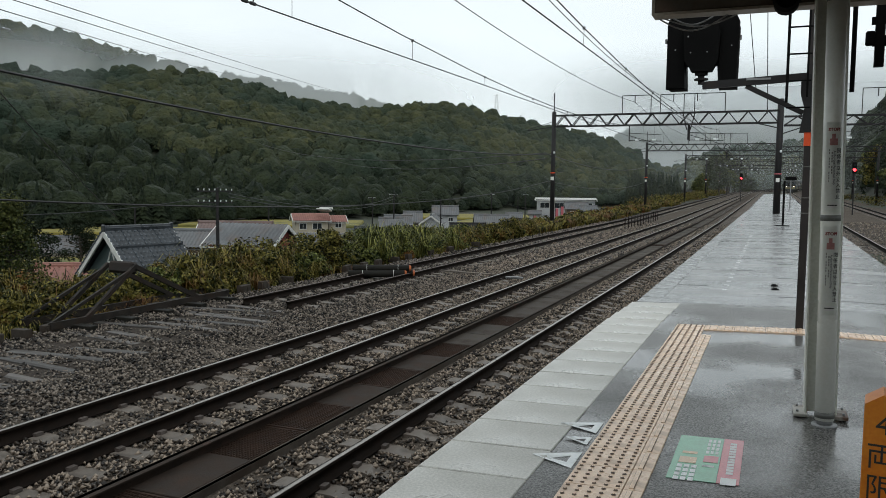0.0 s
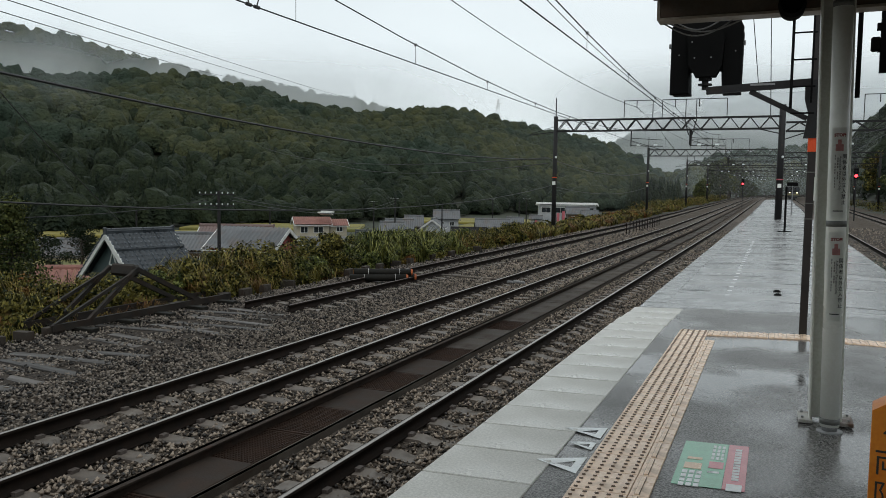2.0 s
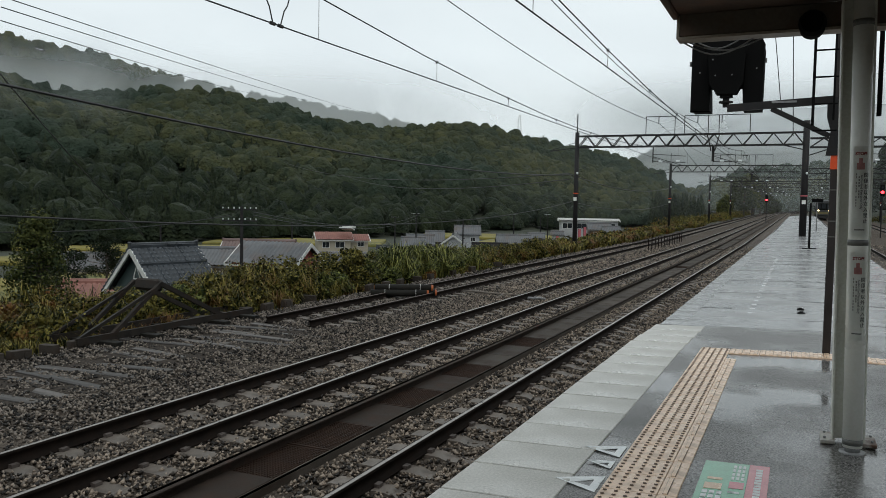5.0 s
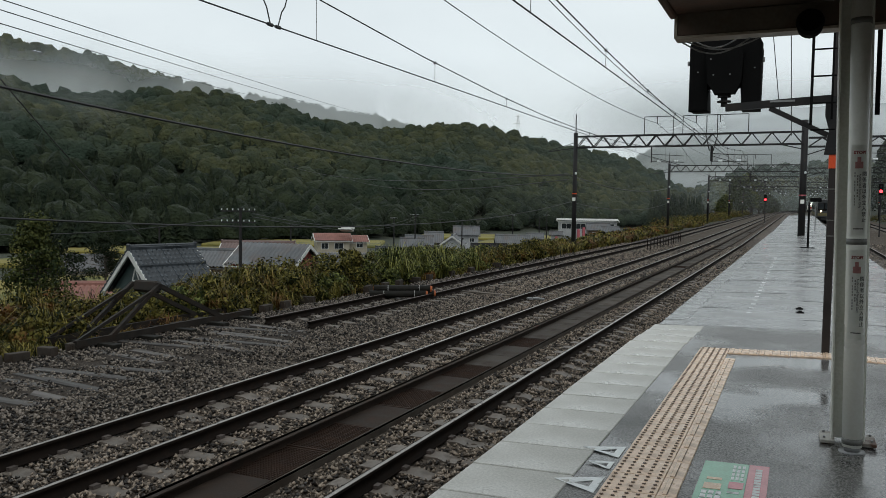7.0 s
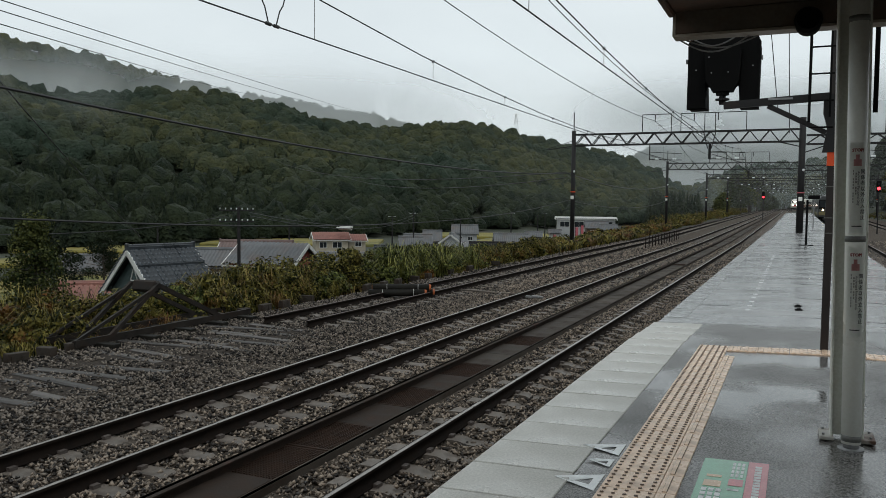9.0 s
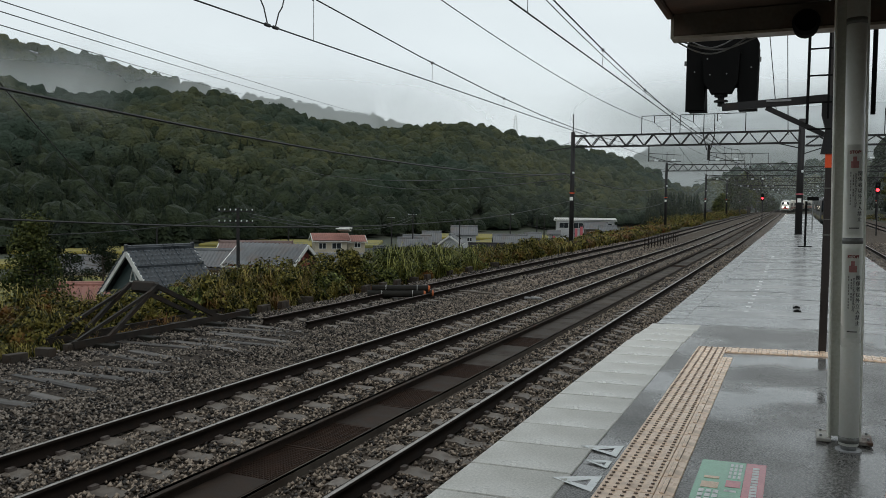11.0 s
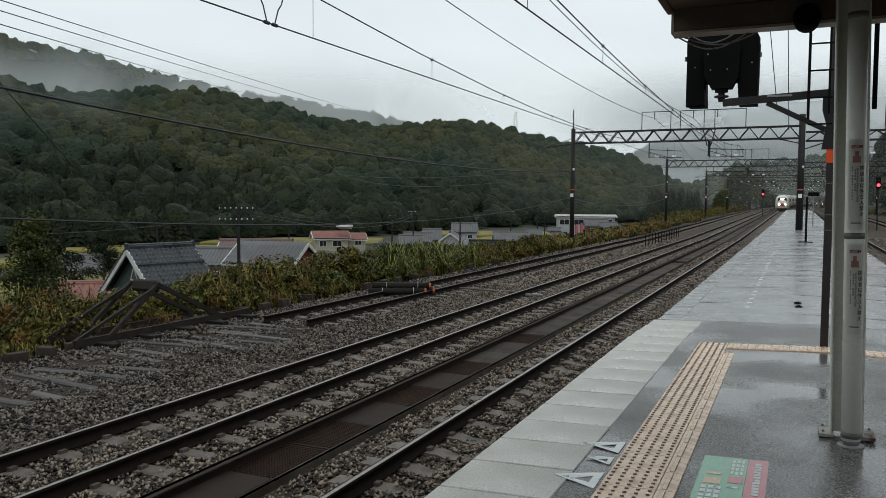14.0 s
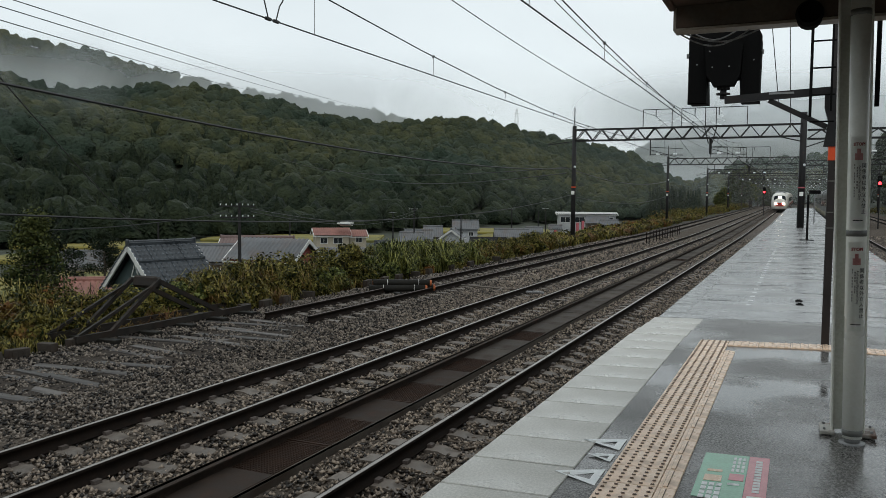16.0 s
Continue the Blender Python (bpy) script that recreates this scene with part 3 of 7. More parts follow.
# ---- forest on the hills
def forest(name, n, az0, az1, r0, r1, size, per, leaf, keep, label, core=0.95, leafmat=None, spiky=0.9, seat=0.32):
    az = RNG.uniform(az0, az1, n * 3)
    u = RNG.uniform(0, 1, n * 3)
    r = np.sqrt(r0(az) ** 2 + u * (r1(az) ** 2 - r0(az) ** 2))
    x, y = -r * np.sin(np.radians(az)), r * np.cos(np.radians(az))
    ok = keep(x, y)
    x, y, r = x[ok][:n], y[ok][:n], r[ok][:n]
    s = size * RNG.uniform(0.6, 1.25, len(x))
    tall = RNG.uniform(0.75, 1.6, len(x)) + spiky * (ripple(x, y, 38) > 0.45)
    c = np.stack([x, y, ground_z(x, y) + s * seat], axis=1)
    v, f = domes(c, np.stack([s, s, s * tall], axis=1) * core)
    ob = put(name, mesh_of(name, v, f), leafmat or M_FOREST, None, label, "woodland", "stuff")
    if per:
        v, f = leaf_cloud(c, np.stack([s, s, s * tall], axis=1) * core, per, s * leaf, dome=True, ruffle=0.55, inner=0.80, single=True)
        put("leaf_sprays", mesh_of("leaf_sprays", v, f), leafmat or M_FOREST, ob, "", "", "stuff")


def cedars(name, n, az0, az1, r0, r1, tall, wide, label):
    az, u = RNG.uniform(az0, az1, n), RNG.uniform(0, 1, n)
    r = r0(az) + u * (r1(az) - r0(az))
    x, y = -r * np.sin(np.radians(az)), r * np.cos(np.radians(az))
    h = tall * RNG.uniform(0.7, 1.15, n)
    v, f = spires(np.stack([x, y, ground_z(x, y) - 0.5], axis=1), h, wide * RNG.uniform(0.8, 1.2, n))
    put(name, mesh_of(name, v, f), M_DARKLEAF, None, label, "woodland", "stuff")


def near_r(az):
    return np.interp(az, [3, 8, 15, 30, 50, 100], [515, 446, 336, 221, 171, 147])


def far_r(az):
    return near_r(az) + np.interp(az, [3, 15, 50], [262, 352, 400])


def ALL(x, y):
    return np.ones(len(x), bool)


forest("hill_foot_forest", 1250, 10, 60, near_r, lambda a: near_r(a) + 120 + 110 * smooth((a - 34) / 10), 4.0, 100, 0.14, ALL, "dark trees along the foot of the hill", 1.05, M_DARKLEAF, 0.3)
forest("hill_forest", 5200, 2.6, 60, lambda a: near_r(a) + np.where(a > 14, 70, 0) + 60 * smooth((a - 36) / 8), far_r, 5.2, 92, 0.16, ALL, "dense dark green broadleaf woods on a wet hillside", 1.08, None, 0.0)
cedars("hill_cedars", 420, 36, 60, near_r, lambda a: near_r(a) + 150, 9.0, 2.9, "dark cedars among the broadleaf trees low on the hill")
cedars("crest_cedars", 110, 28, 60, lambda a: far_r(a) - 60, lambda a: far_r(a) - 15, 8.0, 2.6, "cedars standing along the crest of the hill")
cedars("spur_cedars", 170, 6.2, 9.6, lambda a: a * 0 + 350, lambda a: a * 0 + 450, 15.5, 3.4, "tall dark stand of cedars at the end of the hill")
forest("high_forest", 3200, 9, 60, lambda a: a * 0 + 1100, lambda a: a * 0 + 1308, 6.8, 0, 0.12, ALL, "misty woods on the high far hill", 1.15, spiky=0.2, seat=-0.25)
forest("valley_head_forest", 1100, -16, 16, lambda a: a * 0 + 1000, lambda a: a * 0 + 1820, 15, 0, 0.12, ALL, "misty woods at the head of the valley", 1.15, spiky=0.1, seat=0.15)
forest("spur_forest", 500, -9, 6.4, lambda a: a * 0 + 482, lambda a: a * 0 + 665, 5.5, 60, 0.1, lambda x, y: x - bend(y) < -15, "hazy dark woods on the spur where the line turns", 1.1)
forest("right_forest", 900, -30, -1.9, lambda a: np.interp(-a, [1.8, 3, 6, 12, 40], [400, 330, 165, 95, 55]), lambda a: np.interp(-a, [1.8, 3, 6, 12, 40], [400, 330, 165, 95, 55]) + 175, 4.2, 95, 0.12,
       lambda x, y: x - bend(y) > 19, "dark woods on the slope beside the line", 1.1, M_DARKLEAF)

# ---- ballast
bed_y = np.array(spaced(-20, 240, 10) + spaced(240, 620, 10))
sections = ((-12.3, -1.34), (-11.7, -1.17), (-9.0, -1.17), (-5.3, -1.18), (-4.3, -1.18), (-1.4, -1.2))
bv, cols = [], len(sections)
for y in bed_y:
    for x, z in sections:
        bv.append((x + float(bend(y)), y, z + float(rise(y))))
q = np.arange(len(bed_y) * cols).reshape(len(bed_y), cols)
bf = np.stack([q[:-1, :-1], q[:-1, 1:], q[1:, 1:], q[1:, :-1]], axis=2).reshape(-1, 4)
me = mesh_of("ballast_bed", bv, bf)
me.materials.append(M_BALLAST)
me.materials.append(M_OLDBED)
me.polygons.foreach_set("material_index", (np.arange(len(bf)) % (cols - 1) < 2).astype(np.int32))
put("ballast_bed", me, M_BALLAST, None, "bed of wet grey-brown railway ballast", "ballast", "structure")
bv = [(x + float(bend(y)), y, z + float(rise(y))) for y in bed_y for x, z in ((1.6, -1.2), (5.8, -1.17), (12.0, -1.17), (13.5, -1.4))]
q = np.arange(len(bed_y) * 4).reshape(len(bed_y), 4)
bf = np.stack([q[:-1, :-1], q[:-1, 1:], q[1:, 1:], q[1:, :-1]], axis=2).reshape(-1, 4)
put("ballast_bed_beyond", mesh_of("ballast_bed_beyond", bv, bf), M_BALLAST, None, "bed of wet grey-brown railway ballast", "ballast", "structure")


T1, T2, T3, T4, T5 = -3.088, -6.585, -10.08, 3.90, 9.3
PITCH = 0.59


def rail_xs(c):
    return (c - 0.5335 - 0.03, c + 0.5335 + 0.03)


def scatter(n, x0, x1, y0, y1, lo, hi, dense_near=True):
    x = RNG.uniform(x0, x1, n)
    u = RNG.uniform(0, 1, n)
    y = y0 + (y1 - y0) * (u ** 1.45 if dense_near else u)
    s = RNG.uniform(lo, hi, n)
    z = Z_BED + 0.008 + RNG.uniform(-0.014, 0.022, n) + 0.02 * ripple(x, y, 0.5)
    keep = ~((x > -5.16) & (x < -4.38))
    for c in (T1, T2, T3):
        on = np.abs(((y + 100) / PITCH) % 1 - 0.5) < 0.20
        near_rail = np.minimum(np.abs(x - rail_xs(c)[0]), np.abs(x - rail_xs(c)[1]))
        keep &= ~(near_rail < 0.075)
        keep &= ~(on & (near_rail < 0.26) & (RNG.uniform(0, 1, n) < 0.93))
        keep &= ~(on & (np.abs(x - c) < 1.0) & (np.abs(x - c) > 0.12) & (RNG.uniform(0, 1, n) < 0.86))
    return np.stack([x, y, z], axis=1)[keep], s[keep]


p1, s1 = scatter(108000, -11.9, -1.7, 3.0, 26, 0.018, 0.036)
p2, s2 = scatter(20000, -11.9, -1.7, 24, 60, 0.034, 0.062, False)
p, size = np.concatenate([p1, p2]), np.concatenate([s1, s2])
siding = p[:, 0] + RNG.normal(scale=0.5, size=len(p)) + 0.12 * np.maximum(0, p[:, 1] - 9) < -7.0
for keep, material, label in ((~siding, M_STONE, "loose wet grey and brown ballast stones"), (siding, M_OLDSTONE, "dirty dark ballast stones of the lifted siding")):
    v, f = stones(p[keep], size[keep])
    put("ballast_stones", mesh_of("ballast_stones", v, f), material, None, label, "ballast", "stuff")

n = 9000
p = np.stack([RNG.uniform(2.3, 12.0, n), 14 + 56 * RNG.uniform(0, 1, n) ** 1.3, Z_BED + RNG.uniform(0.0, 0.03, n)], axis=1)
p[:, 2] += rise(p[:, 1])
for c in (3.90, 9.3):
    p = p[np.abs(np.abs(p[:, 0] - c) - 0.56) > 0.09]
v, f = stones(p, RNG.uniform(0.035, 0.065, len(p)))
put("ballast_stones", mesh_of("ballast_stones", v, f), M_STONE, None, "loose wet ballast stones beyond the platform", "ballast", "stuff")

# ---- tracks
PROFILE = ((-0.063, 0.0), (-0.063, 0.012), (-0.012, 0.028), (-0.010, 0.108), (-0.032, 0.118), (-0.033, 0.150), (0.033, 0.150), (0.032, 0.118), (0.010, 0.108), (0.012, 0.028), (0.063, 0.012), (0.063, 0.0))


def along(x, profile, ys, z):
    vs = [(x + px + float(bend(y)), y, z + pz + float(rise(y))) for y in ys for px, pz in profile]
    k = len(profile)
    a = np.arange(len(ys) * k).reshape(len(ys), k)
    nx = np.roll(a, -1, axis=1)
    fs = np.stack([a[:-1], nx[:-1], nx[1:], a[1:]], axis=2).reshape(-1, 4)
    return mesh_of("rail", vs, fs)


def sleeper_mesh(wood=False):
    bm = B()
    if wood:
        box(bm, (0, 0, -0.07), (2.1, 0.2, 0.14), None, 0.008)
    else:
        prism(bm, ((-1.0, -0.17), (1.0, -0.17), (1.0, -0.02), (0.95, 0.0), (0.35, 0.0), (0.25, -0.03), (-0.25, -0.03), (-0.35, 0.0), (-0.95, 0.0), (-1.0, -0.02)), -0.115, 0.115)
    me = bpy.data.meshes.new("sleeper")
    bm.to_mesh(me)
    bm.free()
    me.materials.append(M_WOOD if wood else M_SLEEPER)
    return me


SLEEPER, OLD_SLEEPER = sleeper_mesh(), sleeper_mesh(True)


def railway_track(c, y0, y1, head, label, near_to):
    tr = thing("railway_track", 0, 0, 0, label, "railway track", "", "structure")
    ys = [y0] + [y for y in spaced(-20, 240, 10) if y > y0] + spaced(240, y1, 8)
    for x in rail_xs(c):
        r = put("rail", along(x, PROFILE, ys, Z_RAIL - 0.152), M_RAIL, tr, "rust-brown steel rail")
        put("running_surface", along(x, ((-0.021, 0.0), (-0.019, 0.003), (0.024, 0.003), (0.026, 0.0)), ys, Z_RAIL - 0.002), head, r, "worn rail head")
    k0 = math.floor((y0 + 100) / PITCH) + 1
    rest = []
    clips = B()
    for k in range(k0, int((y1 + 100) / PITCH)):
        y = (k + 0.5) * PITCH - 100
        if y < 1 and c < 0 or y < 20 and c > 0:
            continue
        turn = RNG.uniform(-0.7, 0.7)
        if y < near_to:
            ob = new("sleeper", SLEEPER)
            ob.parent = tr
            ob.matrix_basis = pose(c, y, float(rise(y)) + Z_RAIL - 0.152 + RNG.uniform(-0.006, 0.004), 0, 0, turn)
            if y < 30:
                for x in rail_xs(c):
                    for s in (-1, 1):
                        box(clips, (x + s * 0.085, y, Z_RAIL - 0.135), (0.055, 0.09, 0.035))
        elif y < 330:
            rest.append((c + float(bend(y)), y))
    if rest:
        vs, fs = [], []
        for x, y in rest:
            b = len(vs)
            vs += [(x + i, y + j, Z_RAIL - 0.152 + k + float(rise(y))) for i in (-1, 1) for j in (-0.11, 0.11) for k in (-0.1, 0)]
            fs += [(b + 1, b + 5, b + 7, b + 3), (b, b + 1, b + 3, b + 2), (b + 4, b + 6, b + 7, b + 5), (b, b + 4, b + 5, b + 1), (b + 2, b + 3, b + 7, b + 6)]
        put("far_sleepers", mesh_of("far_sleepers", vs, fs), M_SLEEPER, tr, "", "", "stuff")
    if clips.verts:
        part("rail_clips", clips, M_CLIP, tr, "small rusted rail clips", False, "", "stuff")
    else:
        clips.free()


railway_track(T1, -20, 600, M_HEAD, "platform track with shiny rail heads on concrete sleepers", 75)
railway_track(T2, -20, 600, M_HEAD, "main track with shiny rail heads on concrete sleepers", 75)
railway_track(T3, 14.2, 420, M_DULL, "disused siding with dull rusty rails cut off short", 75)
railway_track(T4, -20, 600, M_HEAD, "track on the far side of the platform", 75)
railway_track(T5, -20, 420, M_DULL, "outer siding with dull rails", 60)

# old sleepers left in the ballast where the siding was lifted
for k in range(15):
    for j in range(2):
        if j and k % 3 == 0:
            continue
        ob = tagged(new("old_sleeper", OLD_SLEEPER), "weathered grey sleeper half sunk in ballast", "railway sleeper", "sleepers of the lifted siding")
        ob.matrix_basis = pose(-9.75 - 0.035 * k - j * 0.9 + RNG.uniform(-0.15, 0.15), 13.9 - k * 0.56 + j * 0.25, Z_BED + RNG.uniform(-0.012, 0.026), RNG.uniform(-2, 2), RNG.uniform(-1.5, 1.5), RNG.uniform(-9, 9))

# drain trough between the tracks
tr = thing("drain_trough", 0, 0, 0, "rusty steel-edged drain trough with grating and concrete covers", "drain")
for x, top, w in ((-5.07, -1.0, 0.05), (-4.46, -1.10, 0.045)):
    bm = B()
    box(bm, (x, 28, top - 0.13), (w, 64, 0.26))
    box(bm, (x + (0.03 if x < -5 else -0.01), 28, top - 0.008), (0.10 if x < -5 else 0.06, 64, 0.016))
    bar(bm, (x, 60, top - 0.05), (x, 200, top - 0.05 + float(rise(200))), w, 0.1)
    part("side_beam", bm, M_PIT if x < -5 else M_PAVER, tr, "rusted brown steel beam" if x < -5 else "pale concrete lip")


def grating():
    bm = B()
    for i in range(17):
        box(bm, (-0.27 + i * 0.034, 0, 0), (0.008, 0.97, 0.03))
    for i in range(22):
        box(bm, (0, -0.47 + i * 0.045, 0.004), (0.55, 0.008, 0.03))
    for s in (-1, 1):
        box(bm, (0, s * 0.485, 0), (0.56, 0.02, 0.04))
    me = bpy.data.meshes.new("grating")
    bm.to_mesh(me)
    bm.free()
    me.materials.append(M_GRATE)
    return me


def cover():
    bm = B()
    box(bm, (0, 0, 0), (0.54, 0.985, 0.05), None, 0.006)
    me = bpy.data.meshes.new("cover")
    bm.to_mesh(me)
    bm.free()
    me.materials.append(M_COVER)
    return me


GRATING, COVER, PLATE, PAVER = grating(), cover(), cover(), cover()
PLATE.materials[0] = M_PIT
PAVER.materials[0] = M_PAVER
bm = B()
box(bm, (-4.76, 28, -1.33), (0.6, 64, 0.02))
part("trough_floor", bm, M_UNDER, tr)
for k in range(150):
    y = 2.6 + k
    g = k in (1, 2, 4, 5, 7, 9, 12) or (k > 30 and k % 17 == 0)
    ob = new("grating" if g else "cover", GRATING if g else PLATE if k < 9 else PAVER if k > 17 and k % 3 else COVER)
    ob.parent = tr
    ob.matrix_basis = pose(-4.765, y, float(rise(y)) - 1.125 + RNG.uniform(-0.006, 0.006), RNG.uniform(-0.3, 0.3), RNG.uniform(-0.6, 0.6), RNG.uniform(-0.5, 0.5))

# ---- platform
S = 0.0335


def deck(x):
    return S * (x + 1.69) if x < 0.3 else S * 1.99 - 0.02 * (x - 0.3)


def strip(name, xs, y0, y1, lift, material, parent, label, steps=1):
    vs = [(x, y, deck(x) + lift + float(rise(y))) for y in np.linspace(y0, y1, steps + 1) for x in xs]
    k = len(xs)
    a = np.arange((steps + 1) * k).reshape(steps + 1, k)
    fs = np.stack([a[:-1, :-1], a[:-1, 1:], a[1:, 1:], a[1:, :-1]], axis=2).reshape(-1, 4)
    return put(name, mesh_of(name, vs, fs), material, parent, label)


platform = thing("platform", 0, 0, 0, "island railway platform with rain-wet surface", "platform", "", "structure")
bm = B()
prism(bm, ((-1.56, deck(-1.56)), (0.3, deck(0.3)), (2.05, deck(2.05)), (2.05, -1.3), (-1.56, -1.3)), -20, 60)
prism(bm, ((-1.56, deck(-1.56)), (0.3, deck(0.3)), (2.05, deck(2.05)), (2.05, -1.3), (-1.56, -1.3)), 60, 138)
for vert in bm.verts:
    vert.co.z += float(rise(vert.co.y))
part("body", bm, M_SIDE, platform, "concrete platform wall")
strip("asphalt", (-1.555, -0.6, 0.3, 2.045), -20, 10.72, 0.004, M_ASPHALT, platform, "dark wet asphalt")
strip("wet_paving", (-1.6, -0.6, 0.3, 2.06), 10.72, 138, 0.005, M_WETPAVE, platform, "pale rain-wet paving", 40)
# dark joints and patched seams across the paving
for k in range(34):
    y = 11.6 + 1.15 * k + 0.03 * k * k * RNG.uniform(0.6, 1.0)
    x0 = RNG.choice((-1.55, -1.55, -1.1, -0.5, 0.1))
    x1 = min(2.0, x0 + RNG.uniform(0.5, 3.4))
    strip("paving_joint", (x0, x1) if x1 < 0.3 or x0 >= 0.3 else (x0, 0.3, x1), y, y + RNG.uniform(0.04, 0.10) * (1 + y / 40), 0.008, M_ASPHALT, platform, "")


def slab_mesh(w):
    bm = B()
    box(bm, (0, 0, -0.055), (w, 0.474, 0.11), None, 0.005)
    me = bpy.data.meshes.new("edge_slab")
    bm.to_mesh(me)
    bm.free()
    me.materials.append(M_SLAB)
    return me


SLAB = slab_mesh(0.62)
for k in range(24):
    y = 10.66 - 0.243 - k * 0.486
    inner = 0.0 if y < 9 else (y - 9) * 0.06
    ob = new("edge_slab", SLAB)
    ob.parent = platform
    ob.matrix_basis = pose(-1.43 + inner * 0.5, y, deck(-1.43) + 0.012 + RNG.uniform(-0.002, 0.002), 0, -math.degrees(S) + RNG.uniform(-0.2, 0.2), RNG.uniform(-0.3, 0.3))
# coping stones of the far part
COPING = slab_mesh(0.3)
for k in range(90):
    ob = new("coping_stone", COPING)
    if not k:
        COPING.materials[0] = M_WETPAVE
    ob.parent = platform
    ob.matrix_basis = pose(-1.50, 10.95 + k * 0.486, deck(-1.5) + 0.012 + RNG.uniform(-0.004, 0.004), 0, -math.degrees(S), RNG.uniform(-0.5, 0.5))


def tile_mesh():
    bm = B()
    box(bm, (0, 0, -0.006), (0.293, 0.293, 0.016), None, 0.002)
    for i in range(5):
        for j in range(5):
            bmesh.ops.create_cone(bm, cap_ends=True, segments=7, radius1=0.0125, radius2=0.007, depth=0.008, matrix=Matrix.Translation((-0.12 + 0.06 * i, -0.12 + 0.06 * j, 0.006)))
    # sloping stud sides take the dark slot as painted shade
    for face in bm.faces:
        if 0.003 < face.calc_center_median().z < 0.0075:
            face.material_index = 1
    me = bpy.data.meshes.new("tactile_tile")
    bm.to_mesh(me)
    bm.free()
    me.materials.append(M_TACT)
    me.materials.append(M_TACTSHADE)
    return me


def line_mesh():
    bm = B()
    box(bm, (0, 0, -0.006), (0.098, 0.296, 0.016), None, 0.002)
    box(bm, (-0.012, 0, 0.004), (0.026, 0.27, 0.008), None, 0.002)
    bm.normal_update()
    # shade painted on the long sides of the raised line
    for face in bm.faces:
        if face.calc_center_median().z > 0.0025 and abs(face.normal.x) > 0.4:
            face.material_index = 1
    me = bpy.data.meshes.new("tactile_line")
    bm.to_mesh(me)
    bm.free()
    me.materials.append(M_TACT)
    me.materials.append(M_TACTSHADE)
    return me


def bar_tile_mesh():
    bm = B()
    box(bm, (0, 0, -0.006), (0.296, 0.293, 0.016), None, 0.002)
    for i in range(4):
        box(bm, (-0.1125 + 0.075 * i, 0, 0.004), (0.034, 0.27, 0.008), None, 0.002)
    bm.normal_update()
    # bar sides coloured dark to stand in for shade
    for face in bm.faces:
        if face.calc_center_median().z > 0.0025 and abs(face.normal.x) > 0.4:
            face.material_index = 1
    me = bpy.data.meshes.new("guiding_tile")
    bm.to_mesh(me)
    bm.free()
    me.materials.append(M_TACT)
    me.materials.append(M_TACTSHADE)
    return me


TILE, LINE, GUIDE = tile_mesh(), line_mesh(), bar_tile_mesh()
lean = -math.degrees(S)
for k in range(27):
    y = 8.98 - 0.15 - k * 0.3
    for me, nm, x in ((TILE, "tactile_tile", -0.782), (LINE, "tactile_line", -0.583)):
        if me is LINE and k < 2:
            continue
        ob = new(nm, me)
        ob.parent = platform
        ob.matrix_basis = pose(x, y, deck(x) + 0.012, 0, lean, RNG.uniform(-0.3, 0.3))
for k in range(9):
    x = -0.482 + k * 0.3
    for j, y in enumerate((8.83,)):
        ob = new("guiding_tile", GUIDE)
        ob.parent = platform
        ob.matrix_basis = pose(x, y + 0.01 * k, deck(x) + 0.012, 0, lean if x < 0.3 else 1.1, RNG.uniform(-0.3, 0.3))

# white boarding triangles, floor print, distance dots
for tri in (((-1.205, 4.24), (-0.95, 4.39), (-0.95, 4.11)), ((-1.20, 4.88), (-0.95, 5.0), (-0.95, 4.76)), ((-1.12, 4.615), (-0.955, 4.67), (-0.955, 4.52))):
    bm = B()
    cx, cy = sum(p[0] for p in tri) / 3 + 0.01, sum(p[1] for p in tri) / 3
    o = [bm.verts.new((x, y, deck(x) + (0.0175 if x < -1.0 else 0.0075))) for x, y in tri]
    i = [bm.verts.new((cx + (x - cx) * 0.40, cy + (y - cy) * 0.40, deck(x) + 0.0075)) for x, y in tri]
    for a in range(3):
        b = (a + 1) % 3
        bm.faces.new((o[a], o[b], i[b], i[a]))
    bmesh.ops.recalc_face_normals(bm, faces=bm.faces)
    bmesh.ops.solidify(bm, geom=bm.faces[:], thickness=0.002)
    part("boarding_mark", bm, M_WHITE, None, "white hollow triangle painted on the platform", False, "floor marking")["group"] = "boarding marks"


def flat_plate(bm, x0, x1, y0, y1, lift):
    """A thin plate lying on the sloping deck."""
    q = [bm.verts.new((x, y, deck(x) + lift)) for x, y in ((x0, y0), (x1, y0), (x1, y1), (x0, y1))]
    q2 = [bm.verts.new(v.co + Vector((0, 0, 0.0015))) for v in q]
    bm.faces.new(q2)
    for a in range(4):
        b = (a + 1) % 4
        bm.faces.new((q[a], q[b], q2[b], q2[a]))
    return bm


